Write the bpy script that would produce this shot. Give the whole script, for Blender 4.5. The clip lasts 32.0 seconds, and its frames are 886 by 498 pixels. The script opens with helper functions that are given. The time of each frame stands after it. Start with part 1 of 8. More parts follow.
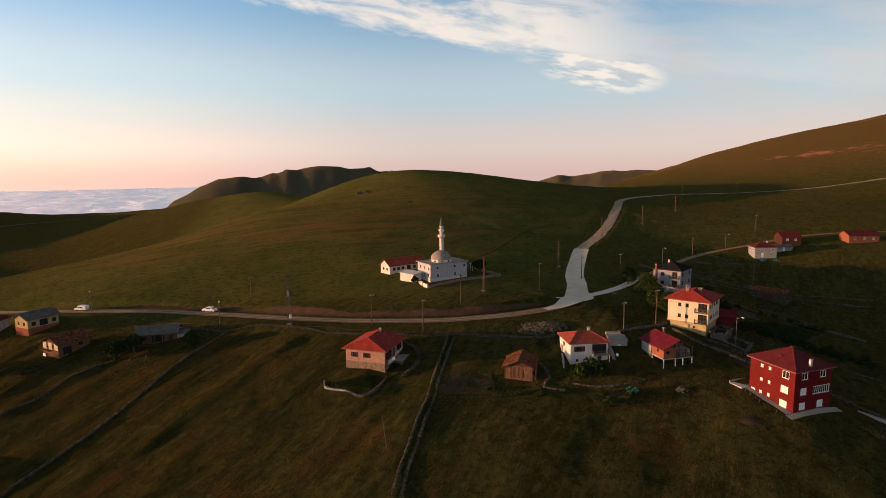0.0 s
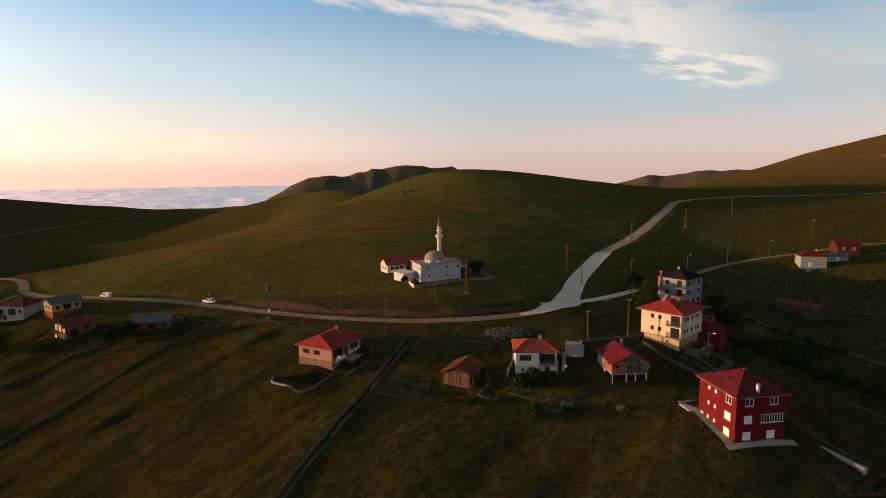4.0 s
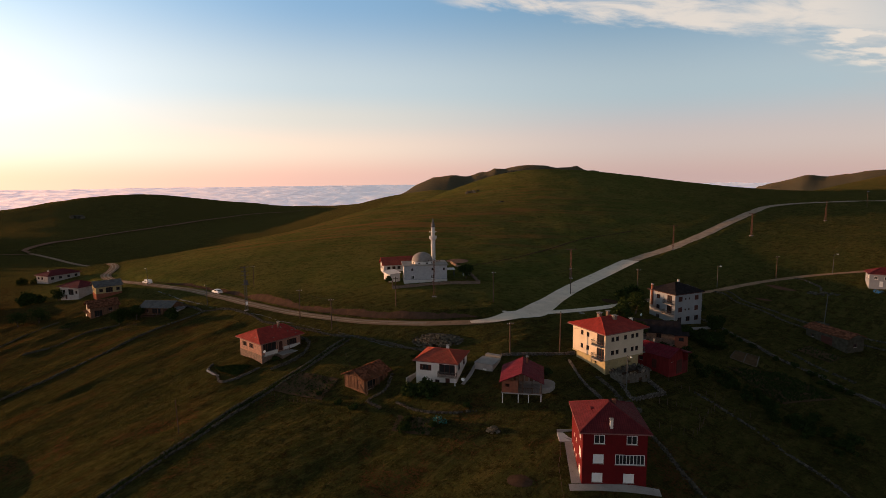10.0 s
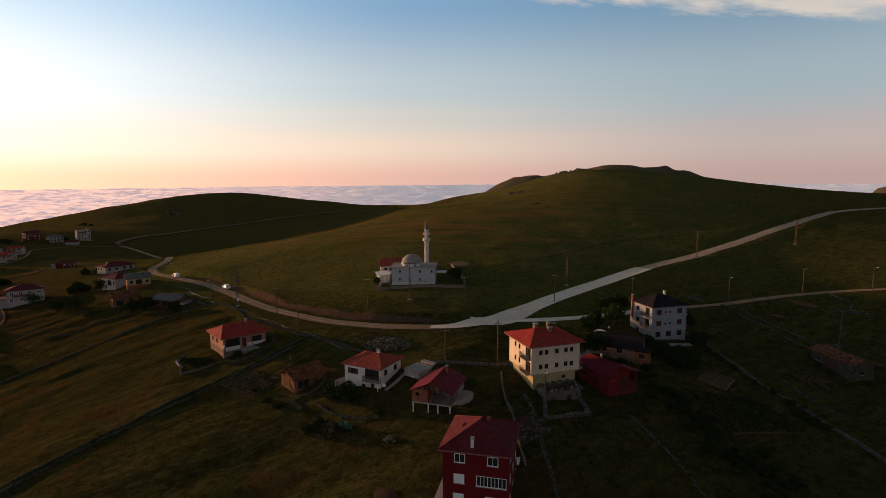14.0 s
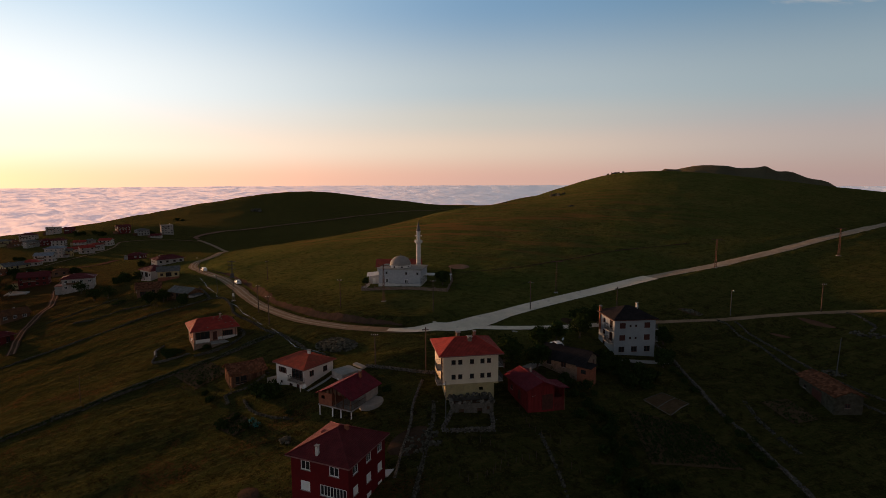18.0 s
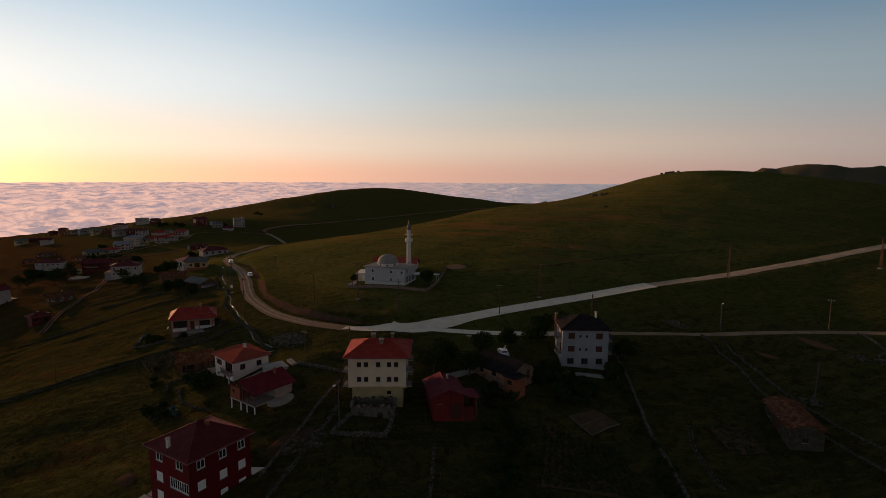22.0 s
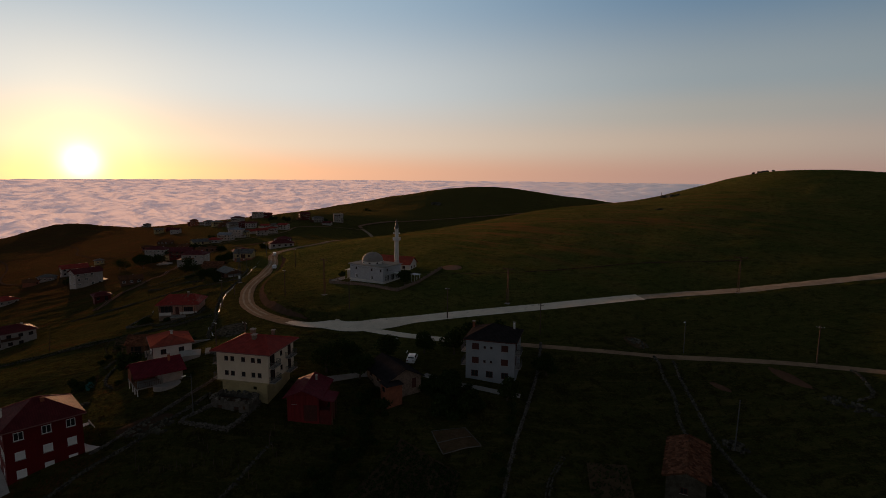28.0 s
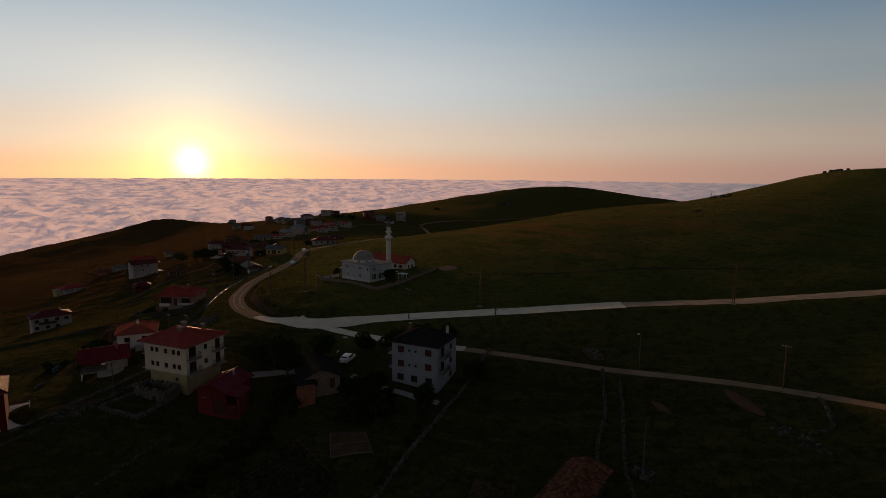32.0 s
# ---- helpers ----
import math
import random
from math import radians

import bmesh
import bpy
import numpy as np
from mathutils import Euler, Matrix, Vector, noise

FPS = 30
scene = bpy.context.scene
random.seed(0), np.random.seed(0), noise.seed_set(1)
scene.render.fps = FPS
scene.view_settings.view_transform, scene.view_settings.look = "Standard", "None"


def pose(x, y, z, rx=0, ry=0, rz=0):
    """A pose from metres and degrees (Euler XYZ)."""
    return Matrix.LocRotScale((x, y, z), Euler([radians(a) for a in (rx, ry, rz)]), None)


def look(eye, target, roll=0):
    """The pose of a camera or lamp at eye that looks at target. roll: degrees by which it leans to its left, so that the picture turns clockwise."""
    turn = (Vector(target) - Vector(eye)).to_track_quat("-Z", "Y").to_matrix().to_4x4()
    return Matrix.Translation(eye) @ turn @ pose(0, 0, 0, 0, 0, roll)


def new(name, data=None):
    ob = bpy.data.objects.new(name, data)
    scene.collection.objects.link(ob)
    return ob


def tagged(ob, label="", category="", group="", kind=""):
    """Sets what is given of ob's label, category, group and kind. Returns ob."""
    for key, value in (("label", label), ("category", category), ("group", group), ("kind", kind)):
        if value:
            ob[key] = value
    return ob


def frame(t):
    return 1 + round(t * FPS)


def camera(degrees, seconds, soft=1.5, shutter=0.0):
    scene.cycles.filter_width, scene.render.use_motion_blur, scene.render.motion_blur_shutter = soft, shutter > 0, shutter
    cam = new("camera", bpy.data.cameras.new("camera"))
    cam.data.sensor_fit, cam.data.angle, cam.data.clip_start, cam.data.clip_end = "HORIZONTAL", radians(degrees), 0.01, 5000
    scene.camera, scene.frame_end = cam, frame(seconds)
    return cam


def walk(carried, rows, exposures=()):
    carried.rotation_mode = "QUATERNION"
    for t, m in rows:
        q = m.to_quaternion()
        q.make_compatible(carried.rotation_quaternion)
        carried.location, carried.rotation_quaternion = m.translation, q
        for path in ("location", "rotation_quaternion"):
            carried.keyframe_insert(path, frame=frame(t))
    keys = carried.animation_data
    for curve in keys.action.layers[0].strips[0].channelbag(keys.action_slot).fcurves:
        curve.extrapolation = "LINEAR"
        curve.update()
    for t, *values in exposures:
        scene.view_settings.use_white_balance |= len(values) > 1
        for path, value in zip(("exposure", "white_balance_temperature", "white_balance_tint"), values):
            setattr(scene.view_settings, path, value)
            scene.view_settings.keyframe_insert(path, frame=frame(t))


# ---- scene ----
cam = camera(78.10, 32.0, soft=0.75)
METRES, EYE, TILT, LEAN, TURN = 250.0, 42.0, -7.673, 0.831, 0.0
ROWS = [
    (0.0, 0.00000, 0.00000, 0.00000, 0.000, 0.000, 0.000),
    (0.5, 0.01502, 0.00114, 0.00027, 1.132, -0.011, -0.185),
    (1.0, 0.02993, 0.00269, 0.00073, 2.254, -0.052, -0.370),
    (1.5, 0.04503, 0.00435, 0.00080, 3.385, -0.053, -0.555),
    (2.0, 0.06003, 0.00651, 0.00108, 4.526, -0.064, -0.731),
    (2.5, 0.07482, 0.00898, 0.00165, 5.637, -0.115, -0.898),
    (3.0, 0.08980, 0.01165, 0.00202, 6.757, -0.137, -1.055),
    (3.5, 0.10457, 0.01462, 0.00230, 7.886, -0.149, -1.223),
    (5.5, 0.16398, 0.02955, 0.00462, 12.481, -0.307, -1.886),
    (6.0, 0.17820, 0.03384, 0.00530, 13.589, -0.349, -2.065),
    (6.5, 0.19252, 0.03862, 0.00598, 14.707, -0.391, -2.235),
    (7.0, 0.20663, 0.04361, 0.00696, 15.804, -0.454, -2.385),
    (7.5, 0.22093, 0.04879, 0.00774, 16.940, -0.496, -2.505),
    (8.0, 0.23502, 0.05438, 0.00872, 18.056, -0.539, -2.635),
    (8.5, 0.24870, 0.06016, 0.00980, 19.152, -0.602, -2.795),
    (9.0, 0.26247, 0.06613, 0.01088, 20.268, -0.654, -2.936),
    (9.5, 0.27622, 0.07241, 0.01176, 21.373, -0.697, -3.067),
    (10.0, 0.29007, 0.07898, 0.01284, 22.518, -0.750, -3.178),
    (10.5, 0.30321, 0.08574, 0.01412, 23.592, -0.813, -3.328),
    (11.0, 0.31663, 0.09290, 0.01549, 24.716, -0.896, -3.469),
    (11.5, 0.33014, 0.10036, 0.01647, 25.870, -0.940, -3.590),
    (12.0, 0.34314, 0.10791, 0.01794, 26.983, -1.023, -3.732),
    (12.5, 0.35613, 0.11585, 0.01952, 28.096, -1.106, -3.863),
    (13.0, 0.36880, 0.12388, 0.02099, 29.198, -1.180, -4.014),
    (13.5, 0.38146, 0.13230, 0.02235, 30.310, -1.243, -4.155),
    (14.0, 0.39381, 0.14072, 0.02422, 31.412, -1.356, -4.296),
    (14.5, 0.40625, 0.14962, 0.02569, 32.524, -1.430, -4.436),
    (16.5, 0.45346, 0.18663, 0.03232, 36.946, -1.784, -5.028),
    (17.0, 0.46483, 0.19668, 0.03407, 38.066, -1.888, -5.168),
    (17.5, 0.47598, 0.20691, 0.03582, 39.145, -1.992, -5.308),
    (18.0, 0.48672, 0.21733, 0.03756, 40.214, -2.105, -5.458),
    (18.5, 0.49744, 0.22804, 0.03940, 41.302, -2.239, -5.627),
    (19.0, 0.50765, 0.23893, 0.04104, 42.381, -2.373, -5.806),
    (19.5, 0.51774, 0.24990, 0.04297, 43.459, -2.536, -5.984),
    (20.0, 0.52752, 0.26106, 0.04490, 44.536, -2.690, -6.143),
    (20.5, 0.53718, 0.27250, 0.04673, 45.613, -2.844, -6.290),
    (21.0, 0.54653, 0.28402, 0.04855, 46.700, -2.987, -6.408),
    (21.5, 0.55566, 0.29572, 0.05047, 47.777, -3.131, -6.535),
    (22.0, 0.56457, 0.30770, 0.05238, 48.873, -3.274, -6.642),
    (22.5, 0.57327, 0.31977, 0.05409, 49.959, -3.398, -6.738),
    (23.0, 0.58175, 0.33211, 0.05609, 51.075, -3.551, -6.823),
    (23.5, 0.58991, 0.34454, 0.05789, 52.160, -3.675, -6.919),
    (24.0, 0.59775, 0.35714, 0.05978, 53.265, -3.828, -7.013),
    (24.5, 0.60528, 0.36992, 0.06167, 54.369, -3.972, -7.087),
    (25.0, 0.61269, 0.38277, 0.06365, 55.463, -4.125, -7.181),
    (25.5, 0.61918, 0.39471, 0.06552, 56.467, -4.269, -7.273),
    (27.5, 0.64576, 0.44860, 0.07306, 60.990, -4.871, -7.648),
    (28.0, 0.65146, 0.46240, 0.07511, 62.112, -5.044, -7.697),
    (28.5, 0.65684, 0.47618, 0.07705, 63.224, -5.197, -7.746),
    (29.0, 0.66200, 0.49003, 0.07898, 64.336, -5.370, -7.784),
    (29.5, 0.66684, 0.50406, 0.08090, 65.457, -5.533, -7.831),
    (30.0, 0.67136, 0.51825, 0.08282, 66.568, -5.695, -7.867),
    (30.5, 0.67556, 0.53232, 0.08473, 67.679, -5.848, -7.903),
    (31.0, 0.67953, 0.54655, 0.08653, 68.779, -5.990, -7.947),
    (31.5, 0.68319, 0.56086, 0.08852, 69.879, -6.143, -7.981),
    (32.0, 0.68643, 0.57523, 0.09031, 70.979, -6.295, -8.014),
]
walk(cam, [(t, pose(0, 0, EYE, TILT, LEAN, TURN) @ pose(METRES * x, METRES * y, METRES * z, 90 + pitch, roll, yaw)) for t, x, y, z, yaw, pitch, roll in ROWS], exposures=[(0,-0.28),(6,-0.42),(9,-0.48),(13,-0.68),(19,-1.0),(25,-1.42),(28,-1.6),(32,-1.7)])

# ---- world, sun ----
SUN_AZ = radians(95.6)            # counted from +y towards -x
SUN_EL = radians(3.0)
SUN_DIR = Vector((-math.sin(SUN_AZ) * math.cos(SUN_EL), math.cos(SUN_AZ) * math.cos(SUN_EL), math.sin(SUN_EL)))


def tree(owner):
    owner.use_nodes = True
    nt = owner.node_tree
    nt.nodes.clear()
    return nt


def node(nt, kind, out=None, **inputs):
    """Add a node; inputs by name (spaces as _) or by index as i0, i1."""
    n = nt.nodes.new(kind)
    for key, value in inputs.items():
        if key.startswith("i") and key[1:].isdigit():
            slot = n.inputs[int(key[1:])]
        elif key.replace("_", " ") in n.inputs:
            slot = n.inputs[key.replace("_", " ")]
        else:
            raise KeyError(key)
        if isinstance(value, bpy.types.NodeSocket):
            nt.links.new(value, slot)
        else:
            slot.default_value = value
    return n


def calc(nt, op, a, b=0.0, c=0.0, clamp=False):
    n = nt.nodes.new("ShaderNodeMath")
    n.operation, n.use_clamp = op, clamp
    for slot, value in zip(n.inputs, (a, b, c)):
        if isinstance(value, bpy.types.NodeSocket):
            nt.links.new(value, slot)
        else:
            slot.default_value = value
    return n.outputs[0]


def remap(nt, value, lo, hi, to_lo=0.0, to_hi=1.0, smooth=True):
    n = node(nt, "ShaderNodeMapRange", i0=value, i1=lo, i2=hi, i3=to_lo, i4=to_hi)
    n.interpolation_type = "SMOOTHSTEP" if smooth else "LINEAR"
    return n.outputs[0]


def blend(nt, fac, a, b, mode="MIX"):
    n = nt.nodes.new("ShaderNodeMix")
    n.data_type, n.blend_type, n.clamp_factor = "RGBA", mode, True
    for slot, value in ((n.inputs[0], fac), (n.inputs[6], a), (n.inputs[7], b)):
        if isinstance(value, bpy.types.NodeSocket):
            nt.links.new(value, slot)
        else:
            slot.default_value = (*value, 1.0) if isinstance(value, tuple) and len(value) == 3 else value
    return n.outputs[2]


def ramp(nt, fac, stops):
    n = nt.nodes.new("ShaderNodeValToRGB")
    nt.links.new(fac, n.inputs[0])
    els = n.color_ramp.elements
    while len(els) < len(stops):
        els.new(0.5)
    for el, (at, col) in zip(els, stops):
        el.position, el.color = at, (*col, 1.0)
    n.color_ramp.interpolation = "EASE"
    return n.outputs[0]


world = bpy.data.worlds.new("sunset_sky")
scene.world = world
nt = tree(world)
way = node(nt, "ShaderNodeTexCoord").outputs["Generated"]
axes = node(nt, "ShaderNodeSeparateXYZ", i0=way)
elev = calc(nt, "MULTIPLY", calc(nt, "ARCSINE", axes.outputs[2]), 180 / math.pi)
high = calc(nt, "DIVIDE", elev, 90.0, clamp=True)
# angle on the ground from the sun's bearing
flat_len = calc(nt, "MAXIMUM", calc(nt, "SQRT", calc(nt, "SUBTRACT", 1.0, calc(nt, "MULTIPLY", axes.outputs[2], axes.outputs[2]))), 0.001)
toward = calc(nt, "ADD", calc(nt, "MULTIPLY", axes.outputs[0], -math.sin(SUN_AZ)), calc(nt, "MULTIPLY", axes.outputs[1], math.cos(SUN_AZ)))
bearing = calc(nt, "MULTIPLY", calc(nt, "ARCCOSINE", calc(nt, "MAXIMUM", calc(nt, "MINIMUM", calc(nt, "DIVIDE", toward, flat_len), 0.9999), -0.9999)), 180 / math.pi)
sky_sun = ramp(nt, high, [(0.0, (1.0, 0.55, 0.40)), (0.035, (0.96, 0.76, 0.64)), (0.09, (0.80, 0.83, 0.85)), (0.19, (0.45, 0.60, 0.74)), (0.24, (0.30, 0.38, 0.46)), (0.34, (0.085, 0.105, 0.13)), (1.0, (0.026, 0.032, 0.042))])
sky_mid = ramp(nt, high, [(0.0, (0.58, 0.35, 0.31)), (0.035, (0.63, 0.48, 0.40)), (0.065, (0.50, 0.46, 0.42)), (0.10, (0.38, 0.43, 0.46)), (0.19, (0.165, 0.285, 0.43)), (0.24, (0.12, 0.18, 0.24)), (0.34, (0.05, 0.062, 0.08)), (1.0, (0.022, 0.027, 0.037))])
sky_far = ramp(nt, high, [(0.0, (0.35, 0.25, 0.255)), (0.035, (0.365, 0.295, 0.295)), (0.09, (0.26, 0.315, 0.35)), (0.19, (0.105, 0.20, 0.30)), (0.24, (0.095, 0.125, 0.155)), (0.34, (0.045, 0.052, 0.066)), (1.0, (0.022, 0.026, 0.035))])
sky = blend(nt, remap(nt, bearing, 16.0, 62.0), sky_sun, sky_mid)
sky = blend(nt, remap(nt, bearing, 52.0, 96.0), sky, sky_far)
# the dim side opposite the sun
sky = blend(nt, remap(nt, bearing, 128.0, 165.0, 0.0, 0.85), sky, ramp(nt, high, [(0.0, (0.07, 0.07, 0.09)), (0.1, (0.09, 0.075, 0.085)), (0.25, (0.05, 0.055, 0.07)), (1.0, (0.012, 0.014, 0.02))]))
# the physical sky underneath, a small share
phys = nt.nodes.new("ShaderNodeTexSky")
phys.sky_type, phys.sun_disc = "NISHITA", False
phys.sun_elevation, phys.sun_rotation = SUN_EL, -SUN_AZ
phys.altitude, phys.air_density, phys.dust_density = 1900.0, 1.0, 1.5
# thin clouds high on the side away from the sun
az = calc(nt, "MULTIPLY", calc(nt, "ARCTAN2", axes.outputs[0], axes.outputs[1]), 180 / math.pi)
band = calc(nt, "ADD", elev, calc(nt, "MULTIPLY", az, 0.18))           # streaks fall towards the right
pos = node(nt, "ShaderNodeCombineXYZ", i0=calc(nt, "MULTIPLY", az, 0.10), i1=calc(nt, "MULTIPLY", band, 0.42), i2=3.1).outputs[0]
warp = node(nt, "ShaderNodeTexNoise", Vector=pos, Scale=1.6, Detail=6.0, Roughness=0.6).outputs[0]
wisp = node(nt, "ShaderNodeTexNoise", Vector=pos, Scale=1.1, Detail=10.0, Roughness=0.6, Distortion=0.5).outputs[0]
bent = calc(nt, "ADD", band, calc(nt, "MULTIPLY", calc(nt, "SUBTRACT", warp, 0.5), 4.2))
mask = calc(nt, "MULTIPLY", remap(nt, bent, 12.7, 14.0), remap(nt, bent, 25.0, 14.6, 0.12, 1.0))
mask = calc(nt, "MULTIPLY", mask, calc(nt, "MULTIPLY", remap(nt, az, -26.0, -17.0), remap(nt, az, 24.0, 9.0, 0.12, 1.0)))
veil = calc(nt, "MULTIPLY", remap(nt, wisp, 0.26, 0.56), mask)
# broken puffs trailing off the end of the band
px = calc(nt, "DIVIDE", calc(nt, "SUBTRACT", az, 15.5), 7.0)
py = calc(nt, "DIVIDE", calc(nt, "SUBTRACT", elev, calc(nt, "SUBTRACT", 13.0, calc(nt, "MULTIPLY", az, 0.20))), 2.3)
near_puff = calc(nt, "SUBTRACT", 1.0, calc(nt, "ADD", calc(nt, "MULTIPLY", px, px), calc(nt, "MULTIPLY", py, py)))
puff = calc(nt, "MULTIPLY", remap(nt, near_puff, 0.0, 0.7), remap(nt, node(nt, "ShaderNodeTexNoise", Vector=pos, Scale=2.6, Detail=8.0, Roughness=0.55).outputs[0], 0.44, 0.60))
veil = calc(nt, "MAXIMUM", veil, puff)
haze = calc(nt, "MULTIPLY", remap(nt, az, 5.0, 26.0), remap(nt, node(nt, "ShaderNodeTexNoise", Vector=pos, Scale=0.8, Detail=8.0, Roughness=0.55).outputs[0], 0.36, 0.64))
haze = calc(nt, "MULTIPLY", haze, calc(nt, "MULTIPLY", remap(nt, elev, 2.0, 6.0), remap(nt, elev, 40.0, 20.0)))
sky = blend(nt, calc(nt, "MULTIPLY", haze, 0.65), sky, (0.325, 0.295, 0.295))
sky = blend(nt, calc(nt, "MULTIPLY", veil, 0.92), sky, (0.53, 0.46, 0.40))
# glow round the sun
sun_cos = node(nt, "ShaderNodeVectorMath", i0=way, i1=(-math.sin(SUN_AZ) * 0.99985, math.cos(SUN_AZ) * 0.99985, 0.0125))
sun_cos.operation = "DOT_PRODUCT"
off = calc(nt, "MULTIPLY", calc(nt, "ARCCOSINE", calc(nt, "MINIMUM", sun_cos.outputs[1], 0.999999)), 180 / math.pi)
core = calc(nt, "EXPONENT", calc(nt, "MULTIPLY", calc(nt, "MULTIPLY", off, off), -0.60))
halo = calc(nt, "EXPONENT", calc(nt, "MULTIPLY", off, -0.36))
wide = calc(nt, "EXPONENT", calc(nt, "MULTIPLY", off, -0.09))


def scaled(col, fac):
    n = nt.nodes.new("ShaderNodeVectorMath")
    n.operation = "SCALE"
    n.inputs[0].default_value = col
    nt.links.new(fac, n.inputs["Scale"])
    return n.outputs[0]


def plus(a, b):
    n = nt.nodes.new("ShaderNodeVectorMath")
    n.operation = "ADD"
    nt.links.new(a, n.inputs[0])
    nt.links.new(b, n.inputs[1])
    return n.outputs[0]


lift = nt.nodes.new("ShaderNodeVectorMath")
lift.operation = "SCALE"
nt.links.new(sky, lift.inputs[0])
lift.inputs["Scale"].default_value = 2.1
nishita = nt.nodes.new("ShaderNodeVectorMath")
nishita.operation = "SCALE"
nt.links.new(phys.outputs[0], nishita.inputs[0])
nishita.inputs["Scale"].default_value = 0.05
total = plus(lift.outputs[0], nishita.outputs[0])
total = plus(total, scaled((9.0, 7.5, 4.0), core))
total = plus(total, scaled((3.2, 2.3, 0.55), halo))
total = plus(total, scaled((0.44, 0.33, 0.19), wide))
back = node(nt, "ShaderNodeBackground", Color=total, Strength=1.0)
nt.links.new(back.outputs[0], node(nt, "ShaderNodeOutputWorld").inputs[0])

sun = new("sun", bpy.data.lights.new("sun", "SUN"))
sun.data.energy, sun.data.angle, sun.data.color = 8.4, radians(0.6), (1.0, 0.52, 0.25)
sun.matrix_world = look((0, 0, 0), -SUN_DIR)

# ---- materials ----
def surface(name, col, col2=None, scale=1.0, rough=0.85, bump=0.3, metal=0.0, stain=None, stain_at=(0.55, 0.75), fine=12.0, coords="Object", stretch=(1, 1, 1), bump_scale=0.02, per_object=0.0):
    """Two-colour surface with coarse and fine variation, stains and relief."""
    m = bpy.data.materials.new(name)
    t = tree(m)
    src = node(t, "ShaderNodeTexCoord").outputs[coords] if coords != "Position" else node(t, "ShaderNodeNewGeometry").outputs["Position"]
    v = node(t, "ShaderNodeMapping", Vector=src, Scale=stretch).outputs[0]
    a = node(t, "ShaderNodeTexNoise", Vector=v, Scale=scale, Detail=6.0, Roughness=0.6).outputs[0]
    b = node(t, "ShaderNodeTexNoise", Vector=v, Scale=scale * fine, Detail=4.0, Roughness=0.7).outputs[0]
    mixv = calc(t, "ADD", calc(t, "MULTIPLY", a, 0.6), calc(t, "MULTIPLY", b, 0.4))
    c = blend(t, remap(t, mixv, 0.35, 0.65), col, col2 or tuple(x * 0.72 for x in col))
    if stain:
        s = node(t, "ShaderNodeTexNoise", Vector=v, Scale=scale * 2.3, Detail=8.0, Roughness=0.65).outputs[0]
        c = blend(t, remap(t, s, *stain_at), c, stain)
    if per_object:
        r = node(t, "ShaderNodeObjectInfo").outputs["Random"]
        r2 = node(t, "ShaderNodeNewGeometry").outputs["Random Per Island"]
        hsv = node(t, "ShaderNodeHueSaturation", Color=c, Value=remap(t, calc(t, "FRACT", calc(t, "ADD", r, r2)), 0, 1, 1 - per_object, 1 + per_object, False))
        c = hsv.outputs[0]
    bmp = node(t, "ShaderNodeBump", Height=mixv, Strength=bump, Distance=bump_scale)
    p = node(t, "ShaderNodeBsdfPrincipled", Base_Color=c, Roughness=rough, Metallic=metal, Normal=bmp.outputs[0])
    p.inputs["Specular IOR Level"].default_value = 0.0 if rough > 0.8 else 0.12
    t.links.new(p.outputs[0], node(t, "ShaderNodeOutputMaterial").inputs[0])
    return m


def sheet_roof(name, col, col2, pitch=0.25, rough=0.45, rust=None):
    """Roof covering with ribs running down the slope (local x decides the rib)."""
    m = bpy.data.materials.new(name)
    t = tree(m)
    uv = node(t, "ShaderNodeTexCoord").outputs["UV"]
    obj = node(t, "ShaderNodeTexCoord").outputs["Object"]
    sep = node(t, "ShaderNodeSeparateXYZ", i0=uv)
    rib = calc(t, "POWER", calc(t, "ABSOLUTE", calc(t, "SINE", calc(t, "MULTIPLY", sep.outputs[0], math.pi / pitch))), 6.0)
    row = calc(t, "FRACT", calc(t, "MULTIPLY", sep.outputs[1], 1 / 0.38))
    a = node(t, "ShaderNodeTexNoise", Vector=obj, Scale=0.8, Detail=7.0, Roughness=0.6).outputs[0]
    b = node(t, "ShaderNodeTexNoise", Vector=obj, Scale=9.0, Detail=4.0, Roughness=0.7).outputs[0]
    c = blend(t, remap(t, a, 0.35, 0.65), col, col2)
    c = blend(t, remap(t, b, 0.55, 0.8, 0, 0.5), c, tuple(x * 0.55 for x in col2))
    if rust:
        c = blend(t, remap(t, node(t, "ShaderNodeTexNoise", Vector=obj, Scale=1.7, Detail=8.0, Roughness=0.7).outputs[0], 0.52, 0.66), c, rust)
    c = blend(t, calc(t, "MULTIPLY", rib, 0.4), c, tuple(x * 0.45 for x in col2))
    c = blend(t, remap(t, row, 0.80, 0.97, 0.0, 0.45), c, tuple(x * 0.4 for x in col2))
    hgt = calc(t, "ADD", calc(t, "MULTIPLY", rib, 0.6), calc(t, "MULTIPLY", row, 0.35))
    bmp = node(t, "ShaderNodeBump", Height=hgt, Strength=0.8, Distance=0.08)
    p = node(t, "ShaderNodeBsdfPrincipled", Base_Color=c, Roughness=calc(t, "ADD", calc(t, "MULTIPLY", a, 0.2), rough + 0.15), Normal=bmp.outputs[0])
    p.inputs["Specular IOR Level"].default_value = 0.06 if rough < 0.6 else 0.0
    t.links.new(p.outputs[0], node(t, "ShaderNodeOutputMaterial").inputs[0])
    return m


